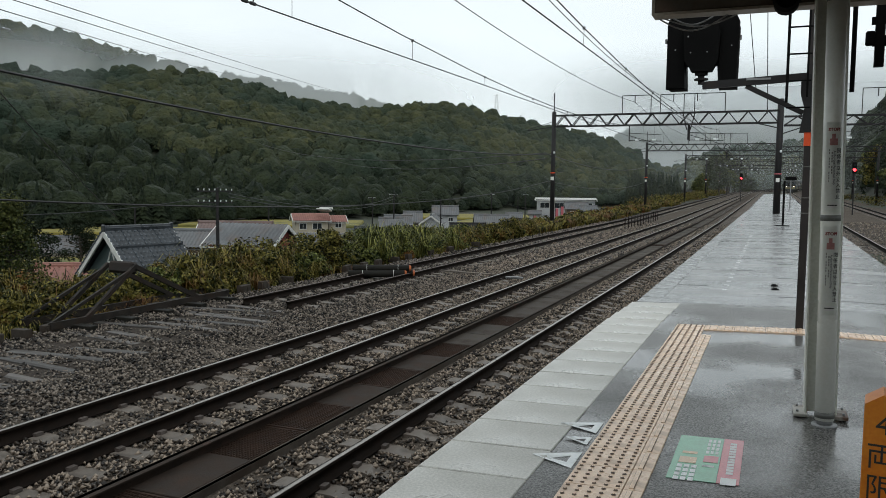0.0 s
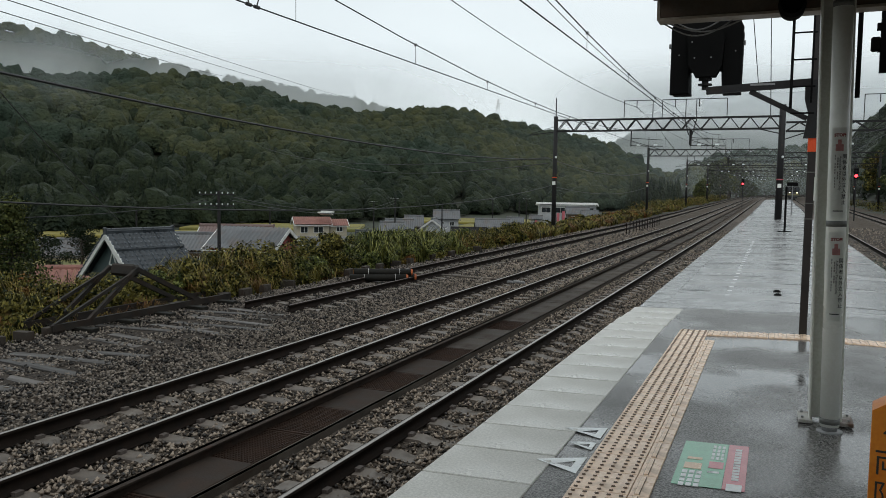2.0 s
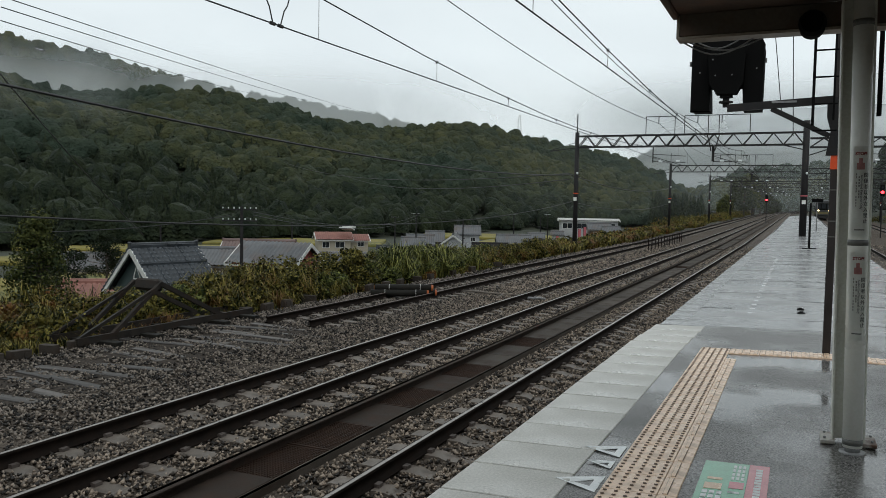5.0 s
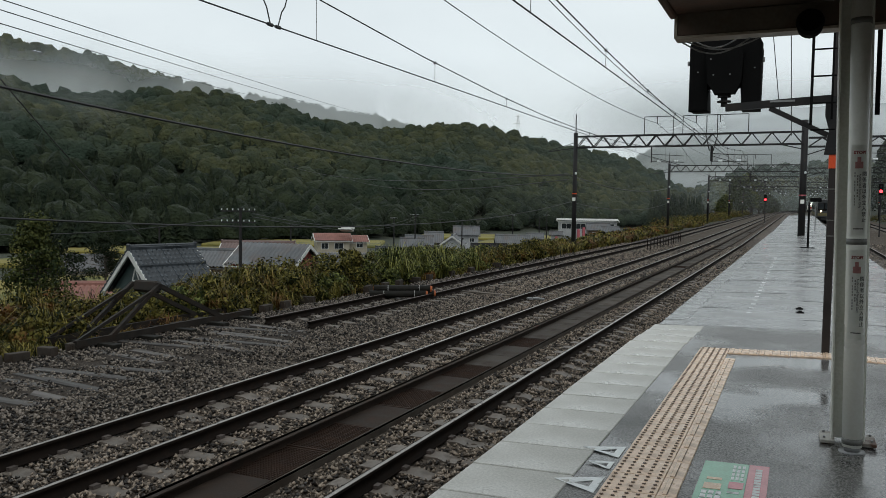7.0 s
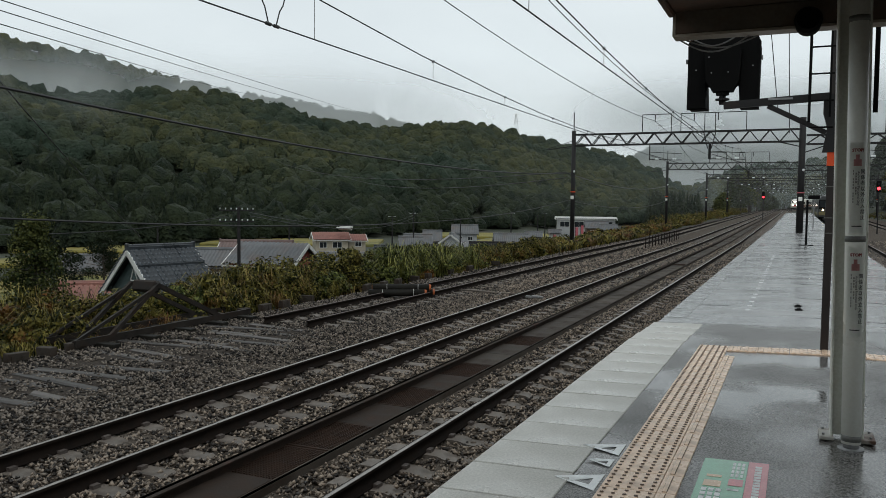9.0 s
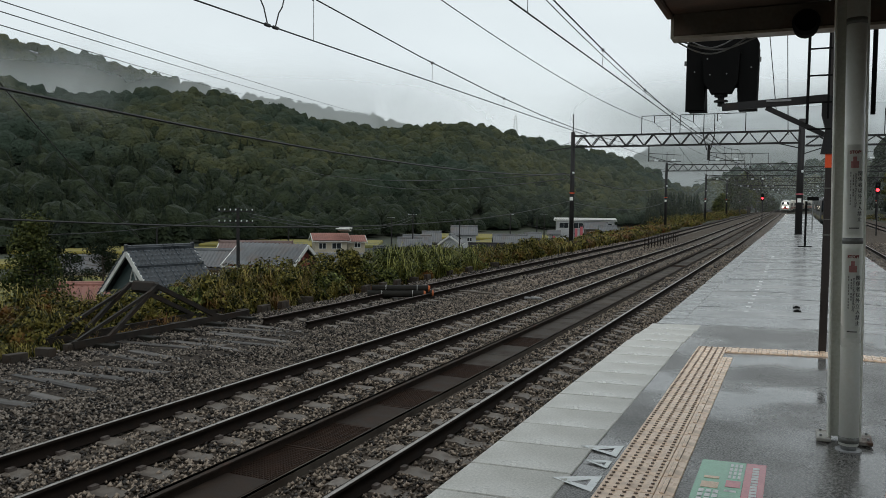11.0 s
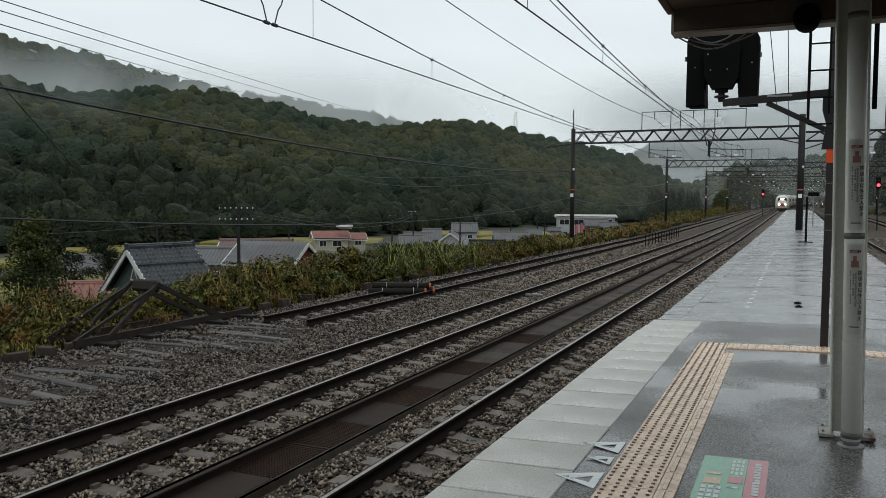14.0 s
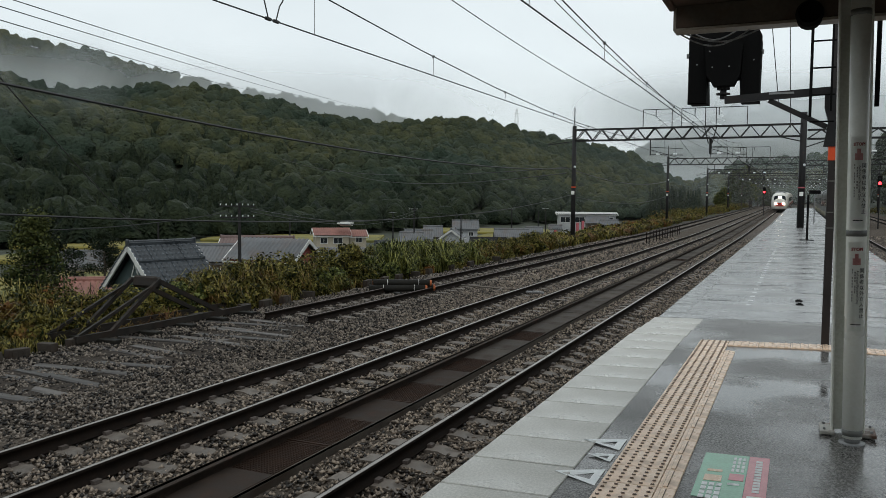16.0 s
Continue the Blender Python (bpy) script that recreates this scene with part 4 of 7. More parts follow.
fp = thing("floor_print", 0, 0, 0, "green and red queueing notice stuck on the platform", "floor sign")
part("green_panel", flat_plate(B(), -0.46, -0.215, 4.14, 4.90, 0.006), M_GREEN, fp, "green panel")
part("red_panel", flat_plate(B(), -0.213, -0.105, 4.14, 4.90, 0.006), M_REDP, fp, "red panel")
for x0, x1, y0, y1, m in ((-0.43, -0.32, 4.12, 4.38, M_WHITE), (-0.30, -0.225, 4.58, 4.86, M_WHITE), (-0.425, -0.335, 4.40, 4.50, M_PEACH), (-0.30, -0.225, 4.44, 4.55, M_REDP), (-0.30, -0.24, 4.36, 4.39, M_WHITE), (-0.42, -0.34, 4.56, 4.60, M_PEACH)):
    if m is M_WHITE and y1 - y0 > 0.1:
        for r in range(3):
            for c in range(4):
                w, h = (x1 - x0) / 3, (y1 - y0) / 4
                part("print_bar", flat_plate(B(), x0 + r * w + 0.004, x0 + (r + 1) * w - 0.006, y0 + c * h + 0.006, y0 + (c + 1) * h - 0.01, 0.008), m, fp)
    else:
        part("print_bar", flat_plate(B(), x0, x1, y0, y1, 0.008), m, fp)
for k in range(12):
    part("print_bar", flat_plate(B(), -0.175, -0.14, 4.28 + k * 0.046, 4.315 + k * 0.046, 0.008), M_WHITE, fp)
part("print_bar", flat_plate(B(), -0.195, -0.12, 4.12, 4.22, 0.008), M_WHITE, fp)
for k in range(26):
    y = 12.3 + k * 0.57
    part("paint_dot", flat_plate(B(), -0.655, -0.585, y - 0.05, y + 0.05, 0.006), M_WHITE, None, "small white square painted on wet paving", False, "floor marking")["group"] = "line of white squares"
for x, y in ((0.05, 12.9), (0.06, 12.45)):
    bm = B()
    box(bm, (x, y, deck(x) + 0.012), (0.10, 0.06, 0.024), None, 0.006)
    box(bm, (x, y, deck(x) + 0.03), (0.05, 0.03, 0.012), None, 0.003)
    part("deck_bracket", bm, M_BLACK, None, "small black metal bracket fixed to the platform", False, "bracket")


# ---- canopy over the camera
canopy = thing("platform_canopy", 0, 0, 0, "dark brown platform roof seen from below", "canopy", "", "structure")
bm = B()
prism(bm, ((-0.86, 2.95), (0.9, 2.98), (3.0, 2.95), (3.0, 3.06), (0.9, 3.10), (-0.90, 3.05)), -16, 6.02)
part("roof_deck", bm, M_ROOFU, canopy, "dark brown roof boarding")
bm = B()
box(bm, (1.07, 6.03, 2.875), (3.86, 0.10, 0.17), None, 0.01)
part("end_beam", bm, M_FASCIA, canopy, "dark end beam")
bm = B()
box(bm, (1.07, 6.05, 2.782), (3.88, 0.16, 0.018))
box(bm, (-0.865, 6.05, 2.86), (0.02, 0.15, 0.16))
part("gutter_lip", bm, M_TRIM, canopy, "thin grey gutter lip")
bm = B()
box(bm, (-0.885, -5, 3.0), (0.05, 22, 0.16), None, 0.01)
part("eave_board", bm, M_ROOFU, canopy)
for y in (4.6, 3.0, 1.2, -0.8, -3):
    bm = B()
    box(bm, (1.05, y, 2.88), (3.8, 0.09, 0.13))
    part("rafter", bm, M_ROOFU, canopy)
bm = B()
rod(bm, (0.02, 6.0, 2.80), (0.02, 5.84, 2.80), 0.082, 20)
bmesh.ops.create_cone(bm, cap_ends=False, segments=20, radius1=0.088, radius2=0.07, depth=0.05, matrix=Matrix.Translation((0.02, 5.83, 2.80)) @ Matrix.Rotation(radians(90), 4, "X"))
part("loudspeaker", bm, M_BLACK, None, "round black loudspeaker under the roof end", False, "loudspeaker")
bm = B()
for k, (x0, x1, sag) in enumerate(((-0.84, -0.36, 0.10), (-0.80, -0.30, 0.07), (-0.74, -0.46, 0.05))):
    sweep(bm, [(x0 + (x1 - x0) * i / 12, 6.10 + 0.02 * k, 2.775 - sag * math.sin(math.pi * i / 12)) for i in range(13)], 0.006)
part("loose_cable", bm, M_GALV, None, "thin pale cables hanging in loops from the roof end", False, "cable")

# ---- roof column with drain pipe and notices
col = thing("roof_column", 0.33, 5.66, deck(0.335), "cream steel roof column on a bolted base plate", "column")
bm = B()
for s in (-1, 1):
    box(bm, (s * 0.090, 0, 1.42), (0.012, 0.20, 2.80), None, 0.003)
box(bm, (0, 0, 1.42), (0.18, 0.01, 2.80))
part("steel_section", bm, M_CREAM, col)
for s in (-1, 1):
    bm = B()
    box(bm, (s * 0.118, -0.03, 0.022), (0.085, 0.22, 0.022), None, 0.004)
    part("base_plate", bm, M_FOOT, col, "worn rust-stained base plate")
    for j in (-0.09, 0.05):
        bm = B()
        rod(bm, (s * 0.135, j, 0.03), (s * 0.135, j, 0.046), 0.009, 6)
        part("bolt", bm, M_GALV, col)
pipe = thing("drain_pipe", 0.345, 5.41, deck(0.345), "white plastic drain pipe strapped to the column", "drain pipe")
bm = B()
rod(bm, (0, 0, 0.04), (0, 0, 2.95), 0.0560, 28)
part("pipe", bm, M_PIPE, pipe, "", True)
for z, r, m in ((0.075, 0.0580, M_BAND), (1.30, 0.0580, M_BAND), (2.62, 0.0585, M_BAND)):
    bm = B()
    rod(bm, (0, 0, z - 0.018), (0, 0, z + 0.018), r, 28)
    part("strap", bm, m, pipe, "dark strap", True)
bm = B()
rod(bm, (0, 0, 0.0), (0, 0, 0.012), 0.075, 24)
rod(bm, (0, 0, 0.012), (0, 0, 0.05), 0.045, 16)
part("outlet", bm, M_GALV, pipe, "steel outlet dish", True)


def curved_plate(z0, z1, a0, a1, r, n=10):
    bm = B()
    rows = [[bm.verts.new((r * math.sin(a0 + (a1 - a0) * i / n), -r * math.cos(a0 + (a1 - a0) * i / n), z)) for i in range(n + 1)] for z in (z0, z1)]
    for i in range(n):
        bm.faces.new((rows[0][i], rows[0][i + 1], rows[1][i + 1], rows[1][i]))
    bmesh.ops.solidify(bm, geom=bm.faces[:], thickness=-0.0006)
    return bm


def wrap(me, r, dx, z):
    """Bend flat letters round the pipe."""
    for vert in me.vertices:
        a = (vert.co.x + dx) / r
        vert.co = Vector(((r - vert.co.y) * math.sin(a), -(r - vert.co.y) * math.cos(a), vert.co.z + z))
    return me


def notice(top):
    """A white warning sticker: red header, pink badge, lines of writing set downwards."""
    st = thing("warning_sticker", 0.345, 5.41, deck(0.345), "white no-entry sticker with black vertical writing on the pipe", "sticker")
    part("sheet", curved_plate(top - 0.545, top, -0.80, 0.80, 0.0566), M_LABEL, st)
    put("header", wrap(text_mesh("STOP!", 0.025, 0.0008, 0.0012), 0.0574, 0.004, top - 0.046), M_DARKRED, st, "dark red heading")
    part("badge", curved_plate(top - 0.140, top - 0.100, -0.36, 0.42, 0.0571, 8), M_PINK, st, "pink badge")
    part("badge_top", curved_plate(top - 0.100, top - 0.072, -0.16, 0.20, 0.0571, 4), M_PINK, st)
    for k, ch in enumerate("関係者以外立入禁止"):
        me = wrap(text_mesh(ch, 0.031), 0.0574, 0.034, top - 0.175 - k * 0.0345)
        put("character", me, M_INK, st)
    me = text_mesh("Authorized Personnel Only", 0.0185)
    me.transform(Matrix.Rotation(radians(90), 4, "Y"))
    put("line_of_writing", wrap(me, 0.0574, 0.008, top - 0.275), M_INK, st)
    for a, n, w in ((-0.10, 9, 0.12), (-0.36, 12, 0.10)):
        for k in range(n):
            if (k * 7 + int(-a * 100)) % 5:
                part("print_bar", curved_plate(top - 0.175 - k * 0.017, top - 0.163 - k * 0.017, a - w / 2, a + w / 2, 0.0571, 2), M_GREYINK, st)
    part("footer_line", curved_plate(top - 0.505, top - 0.499, -0.45, 0.55, 0.0571, 6), M_INK, st)


notice(1.88)
notice(1.25)

# the column, pipe and stickers lean a little
for ob in list(scene.objects):
    if ob.parent is None and ob.name.split(".")[0] in ("roof_column", "drain_pipe", "warning_sticker"):
        ob.matrix_basis = ob.matrix_basis @ pose(0, 0, 0, 0, -1.0, 0)

# ---- sign post "4" at the platform
sg = thing("stop_sign_box", 0.438, 3.58, deck(0.3), "amber house-shaped stop board with black writing", "sign", turn=-6)
bm = B()
prism(bm, ((-0.066, 0.0), (0.066, 0.0), (0.066, 0.628), (0.0, 0.672), (-0.066, 0.628)), -0.08, 0.08)
part("board", bm, M_AMBER, sg)
for k, ch in enumerate("4両限"):
    me = text_mesh(ch, 0.115)
    me.transform(Matrix.Translation((0.004, -0.0815, 0.548 - k * 0.13)))
    put("character", me, M_INK, sg)
bm = B()
box(bm, (0, 0, 0.01), (0.26, 0.24, 0.02), None, 0.004)
part("base", bm, M_BLACK, sg)

# ---- signal on its bracket pole
sp = thing("signal_pole", 0.295, 9.05, deck(0.3), "brown steel pole with orange band, ladder and bracket", "signal pole")
bm = B()
box(bm, (0, 0, 3.2), (0.075, 0.075, 6.4), None, 0.006)
ob = part("pole", bm, M_POLE, sp)
bm = B()
box(bm, (0, 0, 1.99), (0.083, 0.083, 0.16))
part("orange_band", bm, M_ORANGE, sp, "orange reflective band")
for z in (1.38, 1.70, 1.22):
    bm = B()
    box(bm, (0, 0, z), (0.082, 0.082, 0.012))
    part("clamp", bm, M_BAND, sp)
bm = B()
box(bm, (0.045, -0.02, 1.53), (0.02, 0.05, 0.24), None, 0.004)
part("number_plate", bm, M_LABEL, sp, "small white plate")
bm = B()
prism(bm, ((-0.09, 2.05), (0.05, 2.05), (0.05, 2.64), (-0.09, 2.64), (-0.09, 2.45), (-0.05, 2.3)), -0.05, 0.05)
part("gusset", bm, M_STEEL, sp, "steel bracket plate")
bm = B()
bar(bm, (-0.02, 0, 2.62), (-1.06, 0, 2.565), 0.075, 0.075)
part("bracket_arm", bm, M_STEEL, sp, "square steel bracket arm")
bm = B()
bar(bm, (-0.06, 0, 2.25), (-0.62, 0, 2.545), 0.05, 0.05)
part("bracket_brace", bm, M_STEEL, sp)
bm = B()
box(bm, (-0.50, -0.04, 2.61), (0.24, 0.01, 0.02))
part("slot_plate", bm, M_GALV, sp)
for x in (-0.225, -0.035):
    bm = B()
    box(bm, (x, -0.10, 3.1) if x < -0.1 else (x, -0.10, 3.9), (0.028, 0.04, 1.5) if x < -0.1 else (0.02, 0.03, 3.0))
    part("ladder_side", bm, M_BLACK, sp)
for k in range(9):
    bm = B()
    rod(bm, (-0.225, -0.10, 2.30 + k * 0.27), (0.0, -0.10, 2.30 + k * 0.27), 0.009, 6)
    part("ladder_rung", bm, M_BLACK, sp)
sig = thing("railway_signal", -0.79, 9.20, 2.62 + deck(0.3) - 0.03, "large black signal case seen from behind on a bracket", "signal")
bm = B()
prism(bm, ((-0.375, -0.04), (-0.175, -0.04), (-0.165, 0.20), (0.16, 0.20), (0.175, -0.04), (0.365, -0.04), (0.375, 0.66), (0.34, 0.735), (0.26, 0.80), (-0.27, 0.80), (-0.345, 0.74), (-0.372, 0.68)), -0.03, 0.03)
part("backplate", bm, M_BLACK, sig)
bm = B()
prism(bm, ((-0.17, 0.24), (-0.12, 0.17), (-0.10, 0.13), (0.11, 0.13), (0.13, 0.17), (0.17, 0.24), (0.19, 0.55), (0.12, 0.70), (-0.12, 0.70), (-0.19, 0.55)), -0.16, -0.02)
part("lamp_case", bm, M_BLACK, sig)
for s in (-1, 1):
    bm = B()
    prism(bm, ((s * 0.17, -0.03), (s * 0.36, -0.03), (s * 0.37, 0.64), (s * 0.30, 0.74), (s * 0.19, 0.5)), -0.07, 0.30)
    part("hood", bm, M_BLACK, sig)
    bm = B()
    rod(bm, (s * 0.385, -0.03, 0.46), (s * 0.385, -0.03, 0.51), 0.012, 8)
    part("hook", bm, M_GALV, sig)
bm = B()
rod(bm, (0, -0.05, 0.0), (0, -0.05, 0.14), 0.035, 10)
rod(bm, (0, -0.05, 0.045), (0, -0.05, 0.062), 0.075, 10)
rod(bm, (0, -0.05, 0.10), (0, -0.05, 0.13), 0.07, 10)
part("mounting", bm, M_STEEL, sig)
for x, z in ((-0.14, 0.50), (-0.11, 0.33), (0.06, 0.33), (-0.28, 0.38), (0.30, 0.4)):
    bm = B()
    rod(bm, (x, -0.165 if abs(x) < 0.2 else -0.075, z), (x, -0.17 if abs(x) < 0.2 else -0.08, z), 0.008, 6)
    part("bolt", bm, M_GALV, sig)

# hanging dark fixtures at the roof's right side
bm = B()
bar(bm, (0.635, 6.4, 2.40), (0.635, 6.4, 3.2), 0.06, 0.05)
bar(bm, (0.468, 6.3, 2.22), (0.466, 6.3, 3.0), 0.024, 0.03)
box(bm, (0.68, 6.4, 2.72), (0.20, 0.04, 0.05))
box(bm, (0.72, 6.4, 2.58), (0.26, 0.04, 0.07))
box(bm, (0.575, 6.4, 2.60), (0.06, 0.05, 0.10), None, 0.01)
part("hanging_post", bm, M_BLACK, None, "black post hanging from the roof end", False, "post")["label"] = "black bracket post hanging from the roof end"

# ---- overhead line portals
PORTALS = ((49.0, -12.98, 0.12, 13.0), (89.0, -13.1, 0.15, 13.2), (128.0, -12.9, 0.2, 13.4), (168.0, -12.9, 0.2, 13.5), (208.0, -12.8, 0.2, 13.5), (252.0, -12.8, 0.3, 13.6))


def truss(bm, x0, x1, z0, z1, step, d=0.35):
    for y in (-d / 2, d / 2):
        for z in (z0, z1):
            bar(bm, (x0, y, z), (x1, y, z), 0.085, 0.085)
        n = max(2, int(round((x1 - x0) / step)) * 2)
        w = (x1 - x0) / n
        for k in range(n):
            a, b = (z0, z1) if k % 2 == 0 else (z1, z0)
            bar(bm, (x0 + k * w, y, a), (x0 + (k + 1) * w, y, b), 0.055, 0.055)


for n, (y, xl, xr, xe) in enumerate(PORTALS):
    g = thing("overhead_line_portal", float(bend(y)), y, float(rise(y)), "dark steel lattice portal carrying the overhead wires", "gantry", "overhead line portals")
    foot = -1.5
    for x, top, r in ((xl, 7.05, 0.15), (xr, 6.55, 0.19), (xe, 7.0, 0.16)):
        z0 = deck(0.1) if x == xr and y < 138 else foot
        bm = B()
        rod(bm, (x, 0, z0), (x, 0, top if x != xl else 6.15), r, 12, r * 0.9)
        m = part("mast", bm, M_STEEL, g, "dark round steel mast", True)
        if x == xl:
            bm = B()
            rod(bm, (x, 0, 6.1), (x, 0, 7.3), 0.035, 6)
            part("finial", bm, M_STEEL, m)
        bm = B()
        rod(bm, (x, 0, 2.30), (x, 0, 2.37), r * 1.03, 12)
        part("warning_band", bm, M_REDP if x == xr else M_ORANGE, m, "thin red band")
        bm = B()
        box(bm, (x, -r - 0.01, 1.98), (0.2, 0.02, 0.22))
        part("plate", bm, M_LABEL, m, "white plate")
        bm = B()
        box(bm, (x + 0.1, -r - 0.02, 3.6), (0.12, 0.12, 0.14), None, 0.03)
        part("lamp", bm, M_GLINT, m, "small white fitting")
    bm = B()
    truss(bm, xl + 0.1, xr - 0.1, 5.22, 5.90, 1.05)
    part("lattice_beam", bm, M_STEEL, g)
    bm = B()
    truss(bm, xr + 0.2, xe - 0.1, 5.05, 5.55, 1.4)
    part("lattice_beam", bm, M_STEEL, g)
    for a, b in (((xr, 4.55), (xr + 1.6, 5.1)), ((xr - 1.4, 5.25), (xr, 4.9))):
        bm = B()
        bar(bm, (a[0], 0, a[1]), (b[0], 0, b[1]), 0.06, 0.06)
        part("brace", bm, M_STEEL, g)
    bm = B()
    bar(bm, (xl - 1.7, 0, 5.0), (xl + 0.9, 0, 5.3), 0.05, 0.05)
    bar(bm, (xl - 1.7, 0, 5.05), (xl, 0, 5.55), 0.03, 0.03)
    part("side_arm", bm, M_STEEL, g)
    for x0, x1 in ((-8.75, -7.05), (-6.5, -4.55), (-5.15, -2.85), (4.2, 6.0)):
        bm = B()
        for x in (x0, x1):
            bar(bm, (x, 0, 5.9 if x < 0 else 5.5), (x, 0, 7.0), 0.045, 0.045)
        bar(bm, (x0, 0, 7.0), (x1, 0, 7.0), 0.045, 0.045)
        rod(bm, (x0 + 0.75, 0, 6.55), (x0 + 0.75, 0, 7.0), 0.03, 6)
        part("wire_frame", bm, M_STEEL, g)
    for c in (T1, T2, T4):
        bm = B()
        bar(bm, (c - 1.7, 0, 5.2), (c - 1.7, 0, 4.25), 0.06, 0.06)
        bar(bm, (c - 1.7, 0, 4.3), (c + 0.2, 0, 4.25), 0.04, 0.04)
        bar(bm, (c - 1.7, 0, 4.75), (c + 0.2, 0, 4.62), 0.035, 0.035)
        bar(bm, (c - 1.7, 0, 4.6), (c + 0.1, 0, 4.05), 0.03, 0.03)
        part("registration_arm", bm, M_STEEL, g)
        for q in (-1.35, -0.35):
            bm = B()
            rod(bm, (c + q, 0, 4.33), (c + q + 0.22, 0, 4.32), 0.06, 8)
            part("insulator", bm, M_GLINT, g, "white insulator")
    bm = B()
    for s in (-1, 1):
        bar(bm, (-4.85 + s * 0.36, 0, 5.95), (-4.85 + s * 0.1, 0, 4.9), 0.06, 0.06)
    rod(bm, (-4.85, 0, 4.3), (-4.85, 0, 5.2), 0.06, 6)
    part("drop_bracket", bm, M_STEEL, g)


# ---- wires
def wire(name, pts, r, label):
    bm = B()
    sweep(bm, pts, r)
    return part(name, bm, M_WIRE, None, label, False, "wire")


SUPPORTS = (2.0, 49.0, 89.0, 128.0, 168.0, 208.0, 252.0)
for c, off in ((T1, -0.07), (T2, -0.07), (T4, 0.0)):
    line = thing("overhead_line", 0, 0, 0, "contact wire hung by droppers from its messenger wire", "overhead wire")
    bm = B()
    sweep(bm, [(c + off + float(bend(y)), y, 3.965 + float(rise(y))) for y in (-10, 10, 30, 49, 69, 89, 110, 128, 150, 168, 208, 252)], 0.011)
    part("contact_wire", bm, M_WIRE, line)
    high = 5.3 if c == T2 else 4.9
    bm = B()
    pts = []
    for a, b in zip(SUPPORTS, SUPPORTS[1:]):
        for k in range(12):
            t = k / 12
            y = a + (b - a) * t
            pts.append((c + off + float(bend(y)), y, high - (high - 4.05) * 4 * t * (1 - t) + float(rise(y))))
    sweep(bm, pts, 0.011)
    part("messenger_wire", bm, M_WIRE, line)
    for a, b in zip(SUPPORTS[:4], SUPPORTS[1:5]):
        first = 14.3 if c == T2 else 13.8
        for k in range(math.ceil((a + 1 - first) / 4.2), int((b - 1 - first) // 4.2) + 1):
            y = first + 4.2 * k
            t = (y - a) / (b - a)
            z = high - (high - 4.05) * 4 * t * (1 - t)
            if z - 3.965 > 0.08:
                bm = B()
                z += float(rise(y))
                rod(bm, (c + off, y, 3.965 + float(rise(y))), (c + off, y, z), 0.005, 4)
                rod(bm, (c + off, y - 0.03, z - 0.02), (c + off, y + 0.03, z + 0.02), 0.022, 6)
                part("dropper", bm, M_WIRE, line)
    if c == T2:
        bm = B()
        loop = [(c + off, 9.06 - 0.09, 3.98)] + [(c + off, 9.06 - 0.30 * math.sin(a), 4.48 - 0.36 * math.cos(a)) for a in np.linspace(0.6, math.tau - 0.6, 15)] + [(c + off, 9.06 + 0.09, 3.98)]
        sweep(bm, loop, 0.010)
        for y in (9.06 - 0.09, 9.06 + 0.09):
            rod(bm, (c + off, y - 0.05, 3.965), (c + off, y + 0.05, 3.965), 0.026, 6)
        part("jumper_loop", bm, M_WIRE, line, "looped jumper cable")


def span(a, b, sag, n=18):
    a, b = Vector(a), Vector(b)
    return [a.lerp(b, k / n) - Vector((0, 0, 4 * sag * (k / n) * (1 - k / n))) for k in range(n + 1)]


# feeders carried on the upright frames of the portals
for x, low, mid, k in ((-8.0, 6.17, 32.0, 0.0015), (-5.75, 6.15, 34.0, 0.0018)):
    pts = [(x, y, low + k * (y - mid) ** 2) for y in np.linspace(-10, 49, 30)]
    for a, b in zip(SUPPORTS[1:], SUPPORTS[2:]):
        pts += [(x + float(bend(a + (b - a) * t)), a + (b - a) * t, 6.55 - 1.4 * t * (1 - t) + float(rise(a + (b - a) * t))) for t in np.linspace(0.1, 1, 10)]
    wire("feeder_wire", pts, 0.013, "single black feeder wire carried above the portals")

wire("cable", [(-13.25, y, 3.03 + 0.00133 * (y - 30) ** 2) for y in np.linspace(-8, 48.9, 24)], 0.030, "thick black cable slung along the masts")
wire("cable", span((-13.25, 48.9, 3.50), (-13.3, 89, 3.6), 0.6), 0.028, "thick black cable slung along the masts")
wire("cable", [(-13.25, y, 0.78 + 0.0018 * (y - 25) ** 2) for y in np.linspace(-4, 48.9, 24)], 0.020, "black cable sagging low along the masts")
wire("cable", span((-13.25, 48.9, 1.81), (-13.3, 89, 1.95), 0.6), 0.020, "black cable sagging low along the masts")
for a, b, s in (((-56.2, 41.8, 14.9), (-258.1, 331.4, 56.1), 0.6), ((-56.1, 41.8, 15.9), (-230.7, 351.0, 52.4), 0.6), ((-56.1, 41.9, 16.7), (-206.0, 366.0, 47.4), 0.6)):
    wire("power_line", span(a, b, s), 0.045, "high power line crossing the valley")
for a, b, s in (((-40.8, 28.9, -0.43), (-39.3, 47.9, 0.39), 0.4), ((-38.0, 49.0, 0.66), (-66.3, 134.6, -0.78), 1.5), ((-38.0, 49.0, 0.41), (-66.3, 134.6, -1.31), 1.5), ((-66.3, 134.6, -0.78), (-55.9, 160.6, -0.43), 1), ((-78.9, 127.6, 6.77), (-13.2, 48.2, 3.20), 1.5), ((-87.5, 121.8, 8.65), (-13.2, 48.2, 3.55), 1.5), ((-32.6, 23.2, 7.89), (-42.5, 42.4, -1.06), 0.2)):
    wire("village_wire", span(a, b, s), 0.030, "thin wire between village poles")

